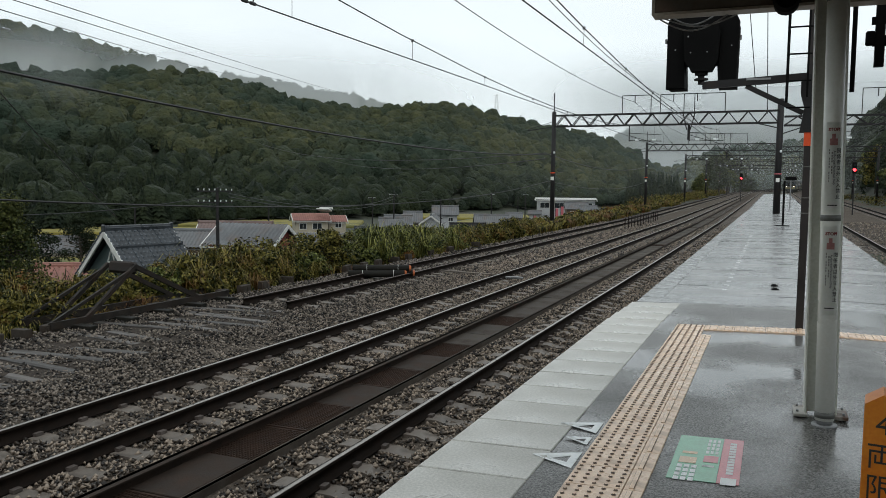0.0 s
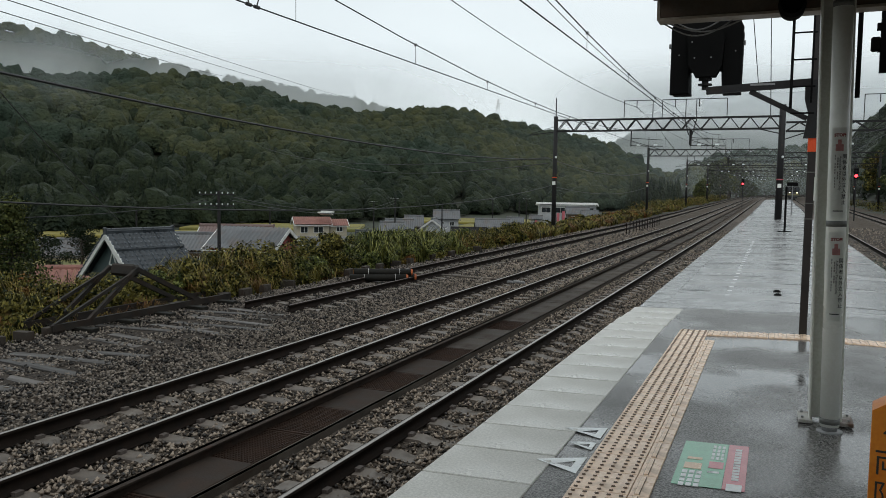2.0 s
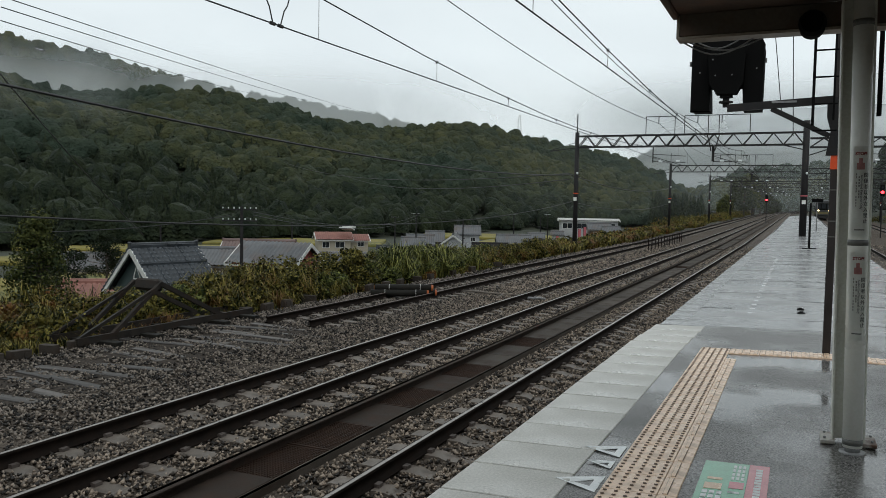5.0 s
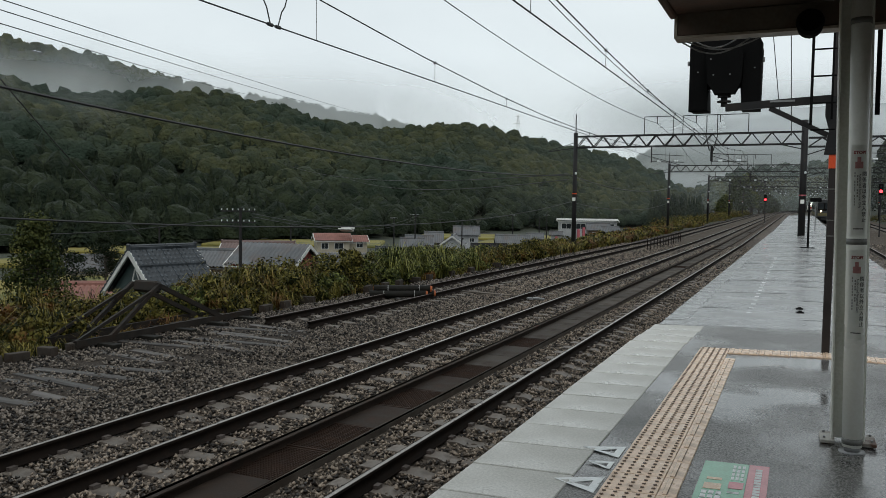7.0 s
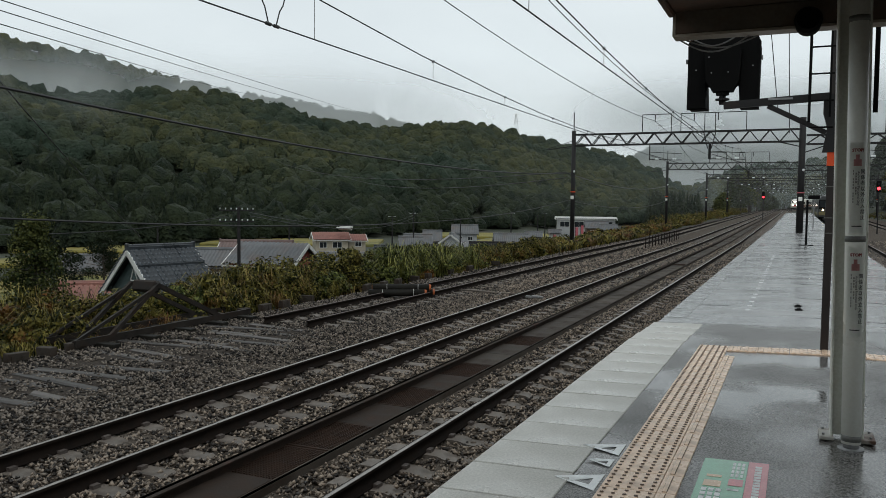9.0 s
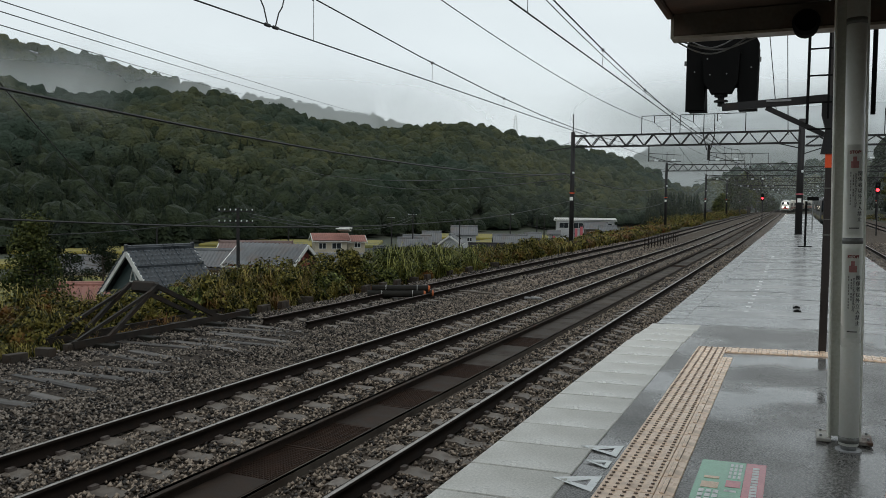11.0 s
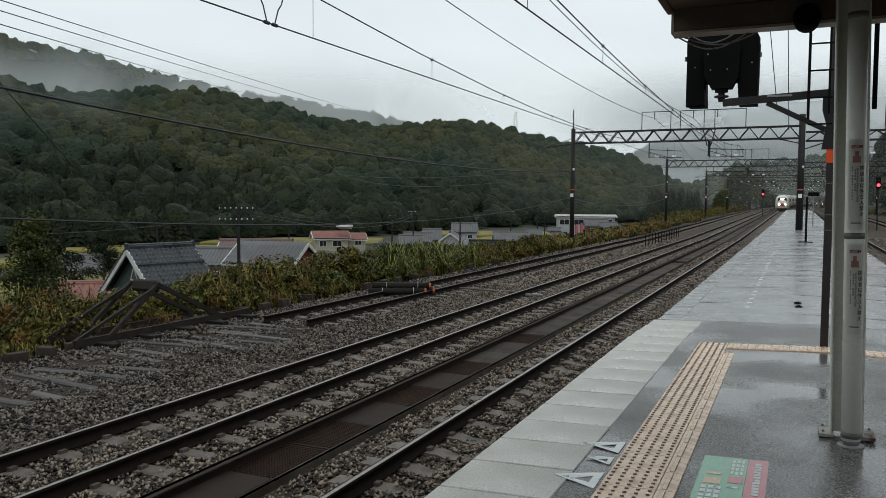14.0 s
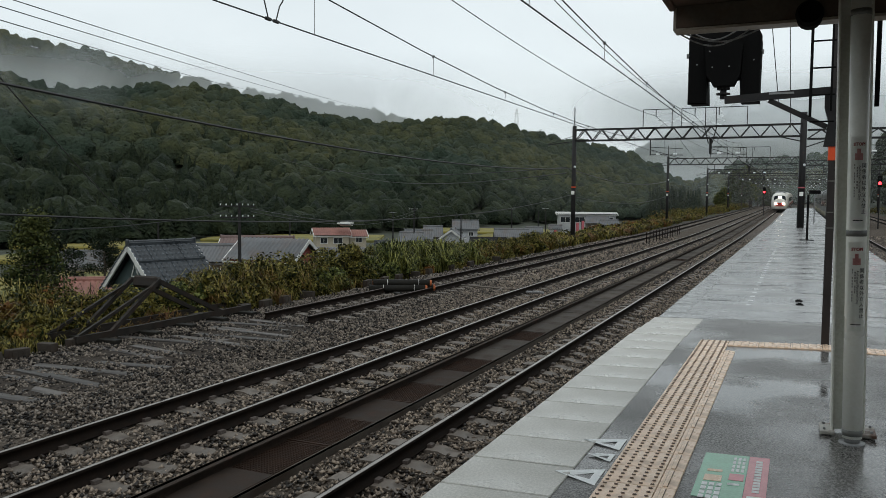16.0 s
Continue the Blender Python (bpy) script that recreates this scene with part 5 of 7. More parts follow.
for a, b in (((-0.42, 12, 3.98), (-0.30, 12, 2.89)), ((-0.19, 12, 3.96), (-0.14, 12, 2.57))):
    wire("hanging_wire", [a, b], 0.006, "thin wire hanging down beside the signal")

# ---- power pylon on the hill
py = thing("power_pylon", -224, 652.6, 58.0, "small pale lattice power pylon on the hill crest", "pylon")
for sx in (-1, 1):
    for sy in (-1, 1):
        bm = B()
        bar(bm, (sx * 2.2, sy * 2.2, 0), (sx * 0.4, sy * 0.4, 21), 0.2, 0.2)
        part("leg", bm, M_PALE, py)
for z, w in ((14, 4.5), (17, 4.0), (20, 3.2)):
    bm = B()
    bar(bm, (-w, 0, z), (w, 0, z), 0.18, 0.18)
    part("crossarm", bm, M_PALE, py)

# ---- buffer stop of old rails
bs = thing("buffer_stop", -11.72, 10.45, Z_BED, "old buffer stop of rusted bent rails in the grass", "buffer stop")
for x in (0.0, -0.72):
    bm = B()
    bar(bm, (x, -0.35, 0.13), (x, 4.6, 0.13), 0.07, 0.13)
    part("base_rail", bm, M_OLDRAIL, bs)
    bm = B()
    bar(bm, (x, 0.45, 0.15), (x - 0.05, 1.75, 1.02), 0.07, 0.08)
    part("front_post", bm, M_OLDRAIL, bs)
    bm = B()
    bar(bm, (x, 3.55, 0.15), (x - 0.05, 1.75, 1.00), 0.07, 0.09)
    part("back_strut", bm, M_OLDRAIL, bs)
    bm = B()
    bar(bm, (x - 0.02, -0.35, 0.15), (x - 0.05, 1.70, 0.96), 0.05, 0.06)
    part("long_strut", bm, M_OLDRAIL, bs)
bm = B()
box(bm, (-0.36, 1.74, 0.98), (0.62, 0.20, 0.24), Matrix.Translation((0, 1.7, 0.98)) @ Matrix.Rotation(radians(-14), 4, "X") @ Matrix.Translation((0, -1.7, -0.98)), 0.04)
part("buffer_beam", bm, M_OLDRAIL, bs, "dark wooden buffer beam")
for k in range(5):
    bm = B()
    box(bm, (-0.5, 0.2 + k * 1.0, 0.03), (1.9, 0.2, 0.12), None, 0.01)
    part("tie", bm, M_LOG, bs)

# tarred logs lying over the siding
lg = [((-11.05, 19.55, -1.02), (-9.62, 20.25, -1.0)), ((-10.9, 19.82, -1.02), (-9.48, 20.50, -1.0)), ((-11.0, 19.7, -0.87), (-9.55, 20.40, -0.86))]
for a, b in lg:
    o = thing("tarred_log", *a, "black tarred timber post strapped in a bundle on the siding", "log", "bundle of logs")
    d = Vector(b) - Vector(a)
    bm = B()
    rod(bm, (0, 0, 0), d, 0.105, 12, 0.095)
    part("trunk", bm, M_LOG, o, "", True)
    bm = B()
    rod(bm, d * 1.001, d * 1.035, 0.094, 12, 0.075)
    part("painted_end", bm, M_LOGEND, o, "orange painted end")
    for t in (0.25, 0.8):
        bm = B()
        rod(bm, d * t, d * (t + 0.007), 0.107, 12)
        part("strap", bm, M_PALE, o, "pale strap")
# clutter by the main track
for x, y, s in ((-7.0, 21.7, 0.10), (-6.83, 21.8, 0.13), (-6.62, 21.7, 0.08)):
    bm = B()
    box(bm, (x, y, Z_BED + 0.05), (s * 1.6, s, 0.07), None, 0.015)
    box(bm, (x, y + s * 0.6, Z_BED + 0.03), (s, s * 0.6, 0.04), None, 0.01)
    part("track_fitting", bm, M_GALV, None, "pale fitting lying between the rails", False, "track fitting")


bm = B()
rod(bm, (-9.4, 22.4, Z_BED + 0.06), (-7.25, 22.0, Z_BED + 0.06), 0.028, 8)
rod(bm, (-8.0, 22.14, Z_BED + 0.06), (-7.9, 21.2, Z_BED + 0.03), 0.02, 8)
part("conduit", bm, M_SLEEPER, None, "thin grey conduit lying on the ballast", True, "conduit")
# concrete kerb blocks at the foot of the bank
def block_mesh():
    bm = B()
    box(bm, (0, 0, 0.09), (0.14, 0.40, 0.19), None, 0.008)
    for s in (-1, 1):
        box(bm, (0.062, s * 0.1, 0.09), (0.03, 0.1, 0.1))
    me = bpy.data.meshes.new("kerb_block")
    bm.to_mesh(me)
    bm.free()
    me.materials.append(M_COVER)
    return me


BLOCK = block_mesh()
for k, y in enumerate((8.0, 8.5, 9.0, 9.6, 10.2, 12.9, 13.5, 14.3, 15.2, 16.1, 17.0, 18.1, 21.5, 22.6, 23.6, 24.8, 26, 28, 30, 33)):
    ob = tagged(new("kerb_block", BLOCK), "hollow grey concrete block edging the grass bank", "concrete block", "kerb blocks")
    ob.matrix_basis = pose(-11.80 - 0.09 * min(max(y - 10.2, 0), 9) * 0.5, y, Z_BED - 0.02, RNG.uniform(-3, 3), RNG.uniform(-4, 4), RNG.uniform(-8, 8) + (90 if k % 4 == 3 else 0))

# ---- bank of tall grass and bushes
def bank_height(y):
    return np.interp(y, [5, 10, 12.5, 14, 16.5, 20, 27, 60, 200], [0.6, 0.5, 0.55, 0.72, 0.85, 0.95, 0.75, 0.7, 1.0])


def tussocks(n, x0, x1, y0, y1, per, k, width, seed_density=1.0):
    y = y0 + (y1 - y0) * RNG.uniform(0, 1, n) ** seed_density
    x = RNG.uniform(x0, x1, n)
    c = np.repeat(np.stack([x, y], axis=1), per, axis=0) + RNG.normal(scale=0.13, size=(n * per, 2))
    gz = np.maximum(ground_z(c[:, 0], c[:, 1]), -1.9) - 0.05
    gz = np.where(c[:, 0] > -13, np.minimum(gz, -1.15), gz)
    h = bank_height(c[:, 1]) * (1 + 0.32 * ripple(c[:, 0] * 0.4, c[:, 1], 0.9)) * k * np.repeat(RNG.uniform(0.65, 1.15, n), per) * RNG.uniform(0.6, 1.1, n * per)
    return blades(np.concatenate([c, gz[:, None]], axis=1), h, 1.1, width)


parts_v, parts_f, base = [], [], 0
for v, f in (tussocks(330, -15.2, -12.25, 4.5, 13.5, 60, 0.62, 0.0065), tussocks(150, -14.6, -12.45, 13.0, 20.6, 55, 0.55, 0.008), tussocks(130, -14.6, -12.45, 20.6, 45, 85, 0.45, 0.010), tussocks(240, -14.3, -12.4, 42, 120, 40, 0.9, 0.028, 1.2),
             tussocks(150, -18, -14.5, 4.5, 30, 45, 0.8, 0.010)):
    parts_v.append(v)
    parts_f.append(f + base)
    base += len(v)
put("tall_grass", mesh_of("tall_grass", np.concatenate(parts_v), np.concatenate(parts_f)), M_GRASS, None, "tall arching pampas grass, green, straw and reddish", "grass", "stuff")
c, r = [], []
for n, x0, x1, y0, y1, s, hz in ((46, -15.8, -13.6, 17.5, 30, 0.40, 0.7), (200, -14.6, -12.5, 10, 20, 0.24, 0.72), (50, -14.5, -12.6, 17, 24, 0.3, 1.05), (90, -15.5, -13.0, 28, 40, 0.32, 0.4), (170, -15.5, -12.4, 36, 95, 0.42, 0.4), (240, -16.5, -12.6, 90, 235, 0.85, 0.7), (60, -13.0, -12.3, 13, 36, 0.22, 0.2), (150, -17, -12.6, 3.5, 13, 0.24, 0.42)):
    for k in range(n):
        x, y = RNG.uniform(x0, x1), RNG.uniform(y0, y1)
        rr = s * RNG.uniform(0.6, 1.3)
        c.append((x + float(bend(y)), y, -1.25 + float(rise(y)) + hz * RNG.uniform(0.1, 1.0)))
        r.append(rr)
c, r = np.array(c), np.array(r)
near = c[:, 1] < 40
v1, f1 = leaf_cloud(c[near], r[near], 130, 0.080)
v2, f2 = leaf_cloud(c[~near], r[~near], 90, 0.20)
put("bushes", mesh_of("bushes", np.concatenate([v1, v2]), np.concatenate([f1, f2 + len(v1)])), M_BUSH, None, "tangle of low bushes and creepers on the bank", "bush", "stuff")
c = np.stack([RNG.uniform(12.5, 19, 160), RNG.uniform(60, 240, 160), RNG.uniform(-1.2, -0.2, 160)], axis=1)
v, f = leaf_cloud(c, RNG.uniform(0.5, 1.3, 160), 90, 0.22)
put("bushes_beyond", mesh_of("bushes_beyond", v, f), M_BUSH, None, "low bushes beside the outer siding", "bush", "stuff")
# fence-like rack along the siding
rk = thing("trackside_fence", 0, 0, 0, "low rusty trackside railing beside the siding", "railing")
for k in range(13):
    bm = B()
    box(bm, (-8.55, 50 + k * 1.25, -0.80), (0.05, 0.05, 0.75))
    part("post", bm, M_RAIL, rk)
for z in (-0.52, -0.8):
    bm = B()
    box(bm, (-8.55, 57.5, z), (0.04, 15.2, 0.05))
    part("rail_bar", bm, M_RAIL, rk)


# ---- trees
def tree(x, y, h, spread, seed, leafmat, label, conifer=False, clumps=26, per=110, leaf=0.26, z=None, name="tree"):
    rng = np.random.default_rng(seed)
    z0 = float(ground_z(x, y)) - 0.1 if z is None else z
    t = thing(name, x, y, z0, label, name, "", "", seed * 37 % 360)
    bm = B()
    prev, pr = Vector((0, 0, 0)), h * 0.022 + 0.04
    for k in range(1, 6):
        nxt = Vector((rng.normal(0, 0.02) * h, rng.normal(0, 0.02) * h, h * 0.9 * k / 5))
        nr = pr * 0.74
        rod(bm, prev, nxt, pr, 8, nr)
        prev, pr = nxt, nr
    cs, rs = [], []
    for k in range(clumps):
        u = (k + 0.5) / clumps
        if conifer:
            hh = h * (0.14 + 0.86 * u)
            reach = spread * (1.08 - u) * rng.uniform(0.5, 1.05)
        else:
            hh = h * (0.30 + 0.66 * u)
            reach = spread * math.sqrt(max(0.04, 1 - (2 * u - 0.85) ** 2)) * rng.uniform(0.25, 1.0)
        a = rng.uniform(0, math.tau)
        p = Vector((reach * math.cos(a), reach * math.sin(a), hh))
        rod(bm, (0, 0, hh * (0.86 if not conifer else 0.98)), p, h * 0.006 + 0.01, 5, 0.008)
        cs.append(p)
        rs.append(spread * rng.uniform(0.20, 0.38) * (0.75 if conifer else 1))
    part("trunk", bm, M_BARK, t)
    v, f = leaf_cloud(np.array([tuple(c) for c in cs]), np.array(rs), per, leaf, 0.65)
    put("crown", mesh_of("crown", v, f), leafmat, t)
    return t


tree(-33.0, 26.3, 9.4, 2.9, 5, M_CONIFER, "slim feathery green conifer standing below the bank", True, 150, 90, 0.15)
tree(-54.5, 45.2, 7.0, 2.6, 9, M_DARKLEAF, "dark leafy tree beside a valley house", False, 40, 120, 0.22)
tree(-69.9, 64.3, 6.4, 2.8, 11, M_DARKLEAF, "dark leafy tree beside a valley house", False, 40, 120, 0.22)
tree(-16.1, 199.3, 5.3, 2.1, 20, M_LEAF, "tall dark tree in a clump beside the line", False, 44, 34, 0.34, -0.6)
tree(-15.7, 214.4, 8.4, 3.0, 21, M_CLUMP, "tall dark tree in a clump beside the line", True, 44, 40, 0.30, -0.6)
tree(-14.7, 224.5, 10.7, 3.6, 22, M_CLUMP, "tall dark tree in a clump beside the line", False, 44, 40, 0.30, -0.6)
tree(-13.6, 234.6, 12.2, 4.0, 23, M_LEAF, "tall dark tree in a clump beside the line", False, 44, 34, 0.34, -0.6)
tree(-12.1, 239.7, 11.6, 3.8, 24, M_CLUMP, "tall dark tree in a clump beside the line", True, 44, 40, 0.30, -0.6)
tree(-10.9, 249.8, 10.0, 3.4, 25, M_CLUMP, "tall dark tree in a clump beside the line", False, 44, 40, 0.30, -0.6)
tree(-16.1, 189.3, 4.3, 1.8, 26, M_LEAF, "tall dark tree in a clump beside the line", False, 44, 34, 0.34, -0.6)
tree(-10.1, 259.8, 7.6, 2.7, 27, M_CLUMP, "tall dark tree in a clump beside the line", True, 44, 40, 0.30, -0.6)
tree(-12.2, 199.6, 7.4, 2.7, 28, M_CLUMP, "tall dark tree in a clump beside the line", False, 44, 40, 0.30, -0.6)
tree(-11.3, 214.7, 7.0, 2.6, 29, M_LEAF, "tall dark tree in a clump beside the line", False, 44, 34, 0.34, -0.6)
tree(-8.8, 269.9, 6.5, 2.4, 30, M_CLUMP, "tall dark tree in a clump beside the line", True, 44, 40, 0.30, -0.6)
tree(-7.4, 279.9, 5.4, 2.1, 31, M_CLUMP, "tall dark tree in a clump beside the line", False, 44, 40, 0.30, -0.6)
tree(17.0, 95.0, 9.0, 3.0, 80, M_BUSH, "leafy tree beside the outer siding", False, 26, 100, 0.42, -0.8)
tree(19.0, 110.0, 11.0, 3.6, 81, M_LEAF, "leafy tree beside the outer siding", False, 26, 100, 0.42, -0.8)
tree(22.0, 85.0, 10.0, 3.3, 82, M_BUSH, "leafy tree beside the outer siding", False, 26, 100, 0.42, -0.8)
tree(16.0, 125.0, 8.0, 2.6, 83, M_LEAF, "leafy tree beside the outer siding", False, 26, 100, 0.42, -0.8)
tree(20.0, 140.0, 12.0, 4.0, 84, M_BUSH, "leafy tree beside the outer siding", False, 26, 100, 0.42, -0.8)
tree(24.0, 120.0, 12.0, 4.0, 85, M_LEAF, "leafy tree beside the outer siding", False, 26, 100, 0.42, -0.8)
tree(17.0, 160.0, 10.0, 3.3, 86, M_BUSH, "leafy tree beside the outer siding", False, 26, 100, 0.42, -0.8)
tree(19.0, 185.0, 11.0, 3.6, 87, M_LEAF, "leafy tree beside the outer siding", False, 26, 100, 0.42, -0.8)
tree(16.5, 75.0, 6.0, 2.0, 88, M_BUSH, "leafy tree beside the outer siding", False, 26, 100, 0.42, -0.8)


def shrub(x, y, h, spread, material, label, leaf=0.085, clumps=38, per=120):
    """A dense bush leafed down to the ground, with uneven outline."""
    sh = thing("shrub", x, y, -1.28, label, "shrub")
    bm = B()
    cs, rs = [], []
    for k in range(clumps):
        a, u = RNG.uniform(0, math.tau), RNG.uniform(0.0, 1.0)
        reach = spread * math.sqrt(max(0.05, 1 - (1.25 * u - 0.35) ** 2)) * RNG.uniform(0.45, 0.9)
        p = (reach * math.cos(a), reach * math.sin(a), h * (0.10 + 0.76 * u))
        rod(bm, (0.12 * math.cos(a), 0.12 * math.sin(a), 0), p, 0.014, 5, 0.005)
        cs.append(p)
        rs.append(spread * RNG.uniform(0.16, 0.34))
    part("stem", bm, M_BARK, sh)
    v, f = leaf_cloud(np.array(cs), np.array(rs), per, leaf, 0.85, inner=0.35, ruffle=0.7)
    put("foliage", mesh_of("foliage", v, f), material, sh)


def reed_clump(x, y, h, spread, material, label, n=420, width=0.012, name="reed_clump", heart=None):
    """A fountain of long arching blades from one root."""
    rc = thing(name, x, y, -1.28, label, "reeds")
    a, q = RNG.uniform(0, math.tau, n), np.sqrt(RNG.uniform(0, 1, n)) * spread * 0.75
    roots = np.stack([q * np.cos(a), q * np.sin(a), np.zeros(n)], axis=1)
    hs = h * (1.04 - 1.0 * (q / spread) ** 2) * RNG.uniform(0.45, 1.05, n)
    v, f = blades(roots, hs, 1.05, width)
    put("tuft", mesh_of("tuft", v, f), material, rc)
    k = 34
    a, q = RNG.uniform(0, math.tau, k), np.sqrt(RNG.uniform(0, 1, k)) * spread * 0.85
    top = h * (0.92 - 0.75 * (q / spread) ** 2) * RNG.uniform(0.35, 0.95, k)
    v, f = leaf_cloud(np.stack([q * np.cos(a), q * np.sin(a), top], axis=1), RNG.uniform(0.13, 0.26, k), 80, 0.085 if y < 13 else 0.105, 0.8, inner=0.3, ruffle=0.9)
    put("undergrowth", mesh_of("undergrowth", v, f), heart or M_SHRUB, rc)


shrub(-13.3, 22.0, 1.42, 0.72, M_BUSH, "dense rust-tinged shrub on the grass bank", clumps=52)
shrub(-13.7, 23.4, 1.05, 0.70, M_SHRUB, "low leafy shrub on the grass bank")
for x, y, h, w in ((-13.1, 24.9, 1.40, 0.95), (-13.3, 26.5, 1.55, 1.1), (-12.9, 28.0, 1.35, 1.0), (-13.4, 29.6, 1.35, 1.05), (-13.1, 31.6, 1.10, 1.0)):
    reed_clump(x, y, h * 0.98, w, M_REED, "tall green clump of arching reeds on the bank")
shrub(-13.9, 25.6, 1.25, 0.8, M_SHRUB, "dark green shrub behind arching reeds")
shrub(-13.8, 28.4, 1.20, 0.8, M_SHRUB, "dark green shrub behind arching reeds")
for x, y, h, w in ((-13.0, 33.4, 0.95, 0.8), (-13.3, 36.0, 0.85, 0.9), (-13.1, 38.4, 0.9, 0.8), (-13.0, 43.5, 1.0, 0.7)):
    reed_clump(x, y, h, w, M_GRASS, "straw-coloured clump of arching grass on the bank", 380, heart=M_BUSH)
shrub(-13.2, 40.9, 1.10, 0.75, M_BUSH, "rounded rust-tinged shrub beside the mast")
for x, y, h, w in ((-13.0, 15.2, 1.12, 0.8), (-13.2, 16.3, 1.25, 0.9), (-13.3, 17.6, 1.22, 0.8), (-12.9, 18.7, 1.05, 0.7)):
    reed_clump(x, y, h, w, M_GRASS, "tall straw and rust coloured clump of pampas grass", 460, 0.009, heart=M_BUSH)
shrub(-13.4, 16.9, 1.05, 0.7, M_BUSH, "rust-tinged shrub among pampas grass")
shrub(-13.0, 14.3, 0.85, 0.6, M_SHRUB, "green shrub among pampas grass")
shrub(-13.1, 18.2, 1.0, 0.65, M_BUSH, "rust-tinged shrub among pampas grass")
shrub(-12.8, 23.9, 0.6, 0.5, M_SHRUB, "low broad-leaved shrub at the foot of the bank", 0.10)
shrub(-13.6, 34.5, 0.95, 0.8, M_SHRUB, "low green shrub on the grass bank")
shrub(-13.4, 37.4, 0.90, 0.8, M_BUSH, "low rust-tinged shrub on the grass bank")
shrub(-13.5, 30.4, 1.1, 0.85, M_BUSH, "leafy shrub beside arching reeds")
shrub(-12.8, 19.6, 0.80, 0.55, M_SHRUB, "low broad-leaved shrub at the foot of the bank", 0.10)
shrub(-12.9, 20.6, 0.70, 0.55, M_SHRUB, "low broad-leaved shrub at the foot of the bank", 0.10)
for x, y, h, w in ((-13.6, 12.2, 0.95, 0.9), (-13.1, 10.6, 0.85, 0.8), (-13.9, 9.4, 0.95, 0.9), (-13.2, 8.2, 0.8, 0.8), (-14.4, 11.2, 1.1, 0.9)):
    reed_clump(x, y, h, w, M_GRASS, "drooping clump of straw-coloured grass beside the buffer stop", 420, 0.007, heart=M_BUSH)


# ---- houses
def roof_sheet(w, run, rise, wave, rows):
    """One slope of a tiled roof: rounded columns and stepped rows; ridge along x at the origin, falling to -y."""
    cols = max(4, int(w / wave))
    xs = np.linspace(-w / 2, w / 2, cols * 6 + 1)
    zs = np.abs(np.sin(np.pi * (xs + w / 2) / wave)) ** 0.6 * wave * 0.36
    vs, ny = [], 0
    for r in range(rows):
        for e in (0.0, 0.999):
            t = (r + e) / rows
            lift = 0.06 * e
            vs.append(np.stack([xs, np.full_like(xs, -run * t), -rise * t + zs + lift], axis=1))
            ny += 1
    v = np.concatenate(vs)
    a = np.arange(len(v)).reshape(ny, len(xs))
    f = np.stack([a[:-1, :-1], a[1:, :-1], a[1:, 1:], a[:-1, 1:]], axis=2).reshape(-1, 4)
    return v, f


def stepped_roll(bm, x, run, rise, top, rows, seg=8):
    """One column of round tiles, each flaring over the next below."""
    rings = []
    for q in range(rows):
        for t, r, up in ((q / rows, 0.050, 0.06), ((q + 0.995) / rows, 0.088, 0.15)):
            rings.append([bm.verts.new((x + r * math.cos(a), -run * t, top - rise * t + up + r * math.sin(a))) for a in (k * math.tau / seg for k in range(seg))])
    for a, b in zip(rings, rings[1:]):
        for k in range(seg):
            bm.faces.new((a[k], a[(k + 1) % seg], b[(k + 1) % seg], b[k]))
    bm.faces.new(rings[-1])
    bm.faces.new(rings[0][::-1])
    bmesh.ops.recalc_face_normals(bm, faces=bm.faces)


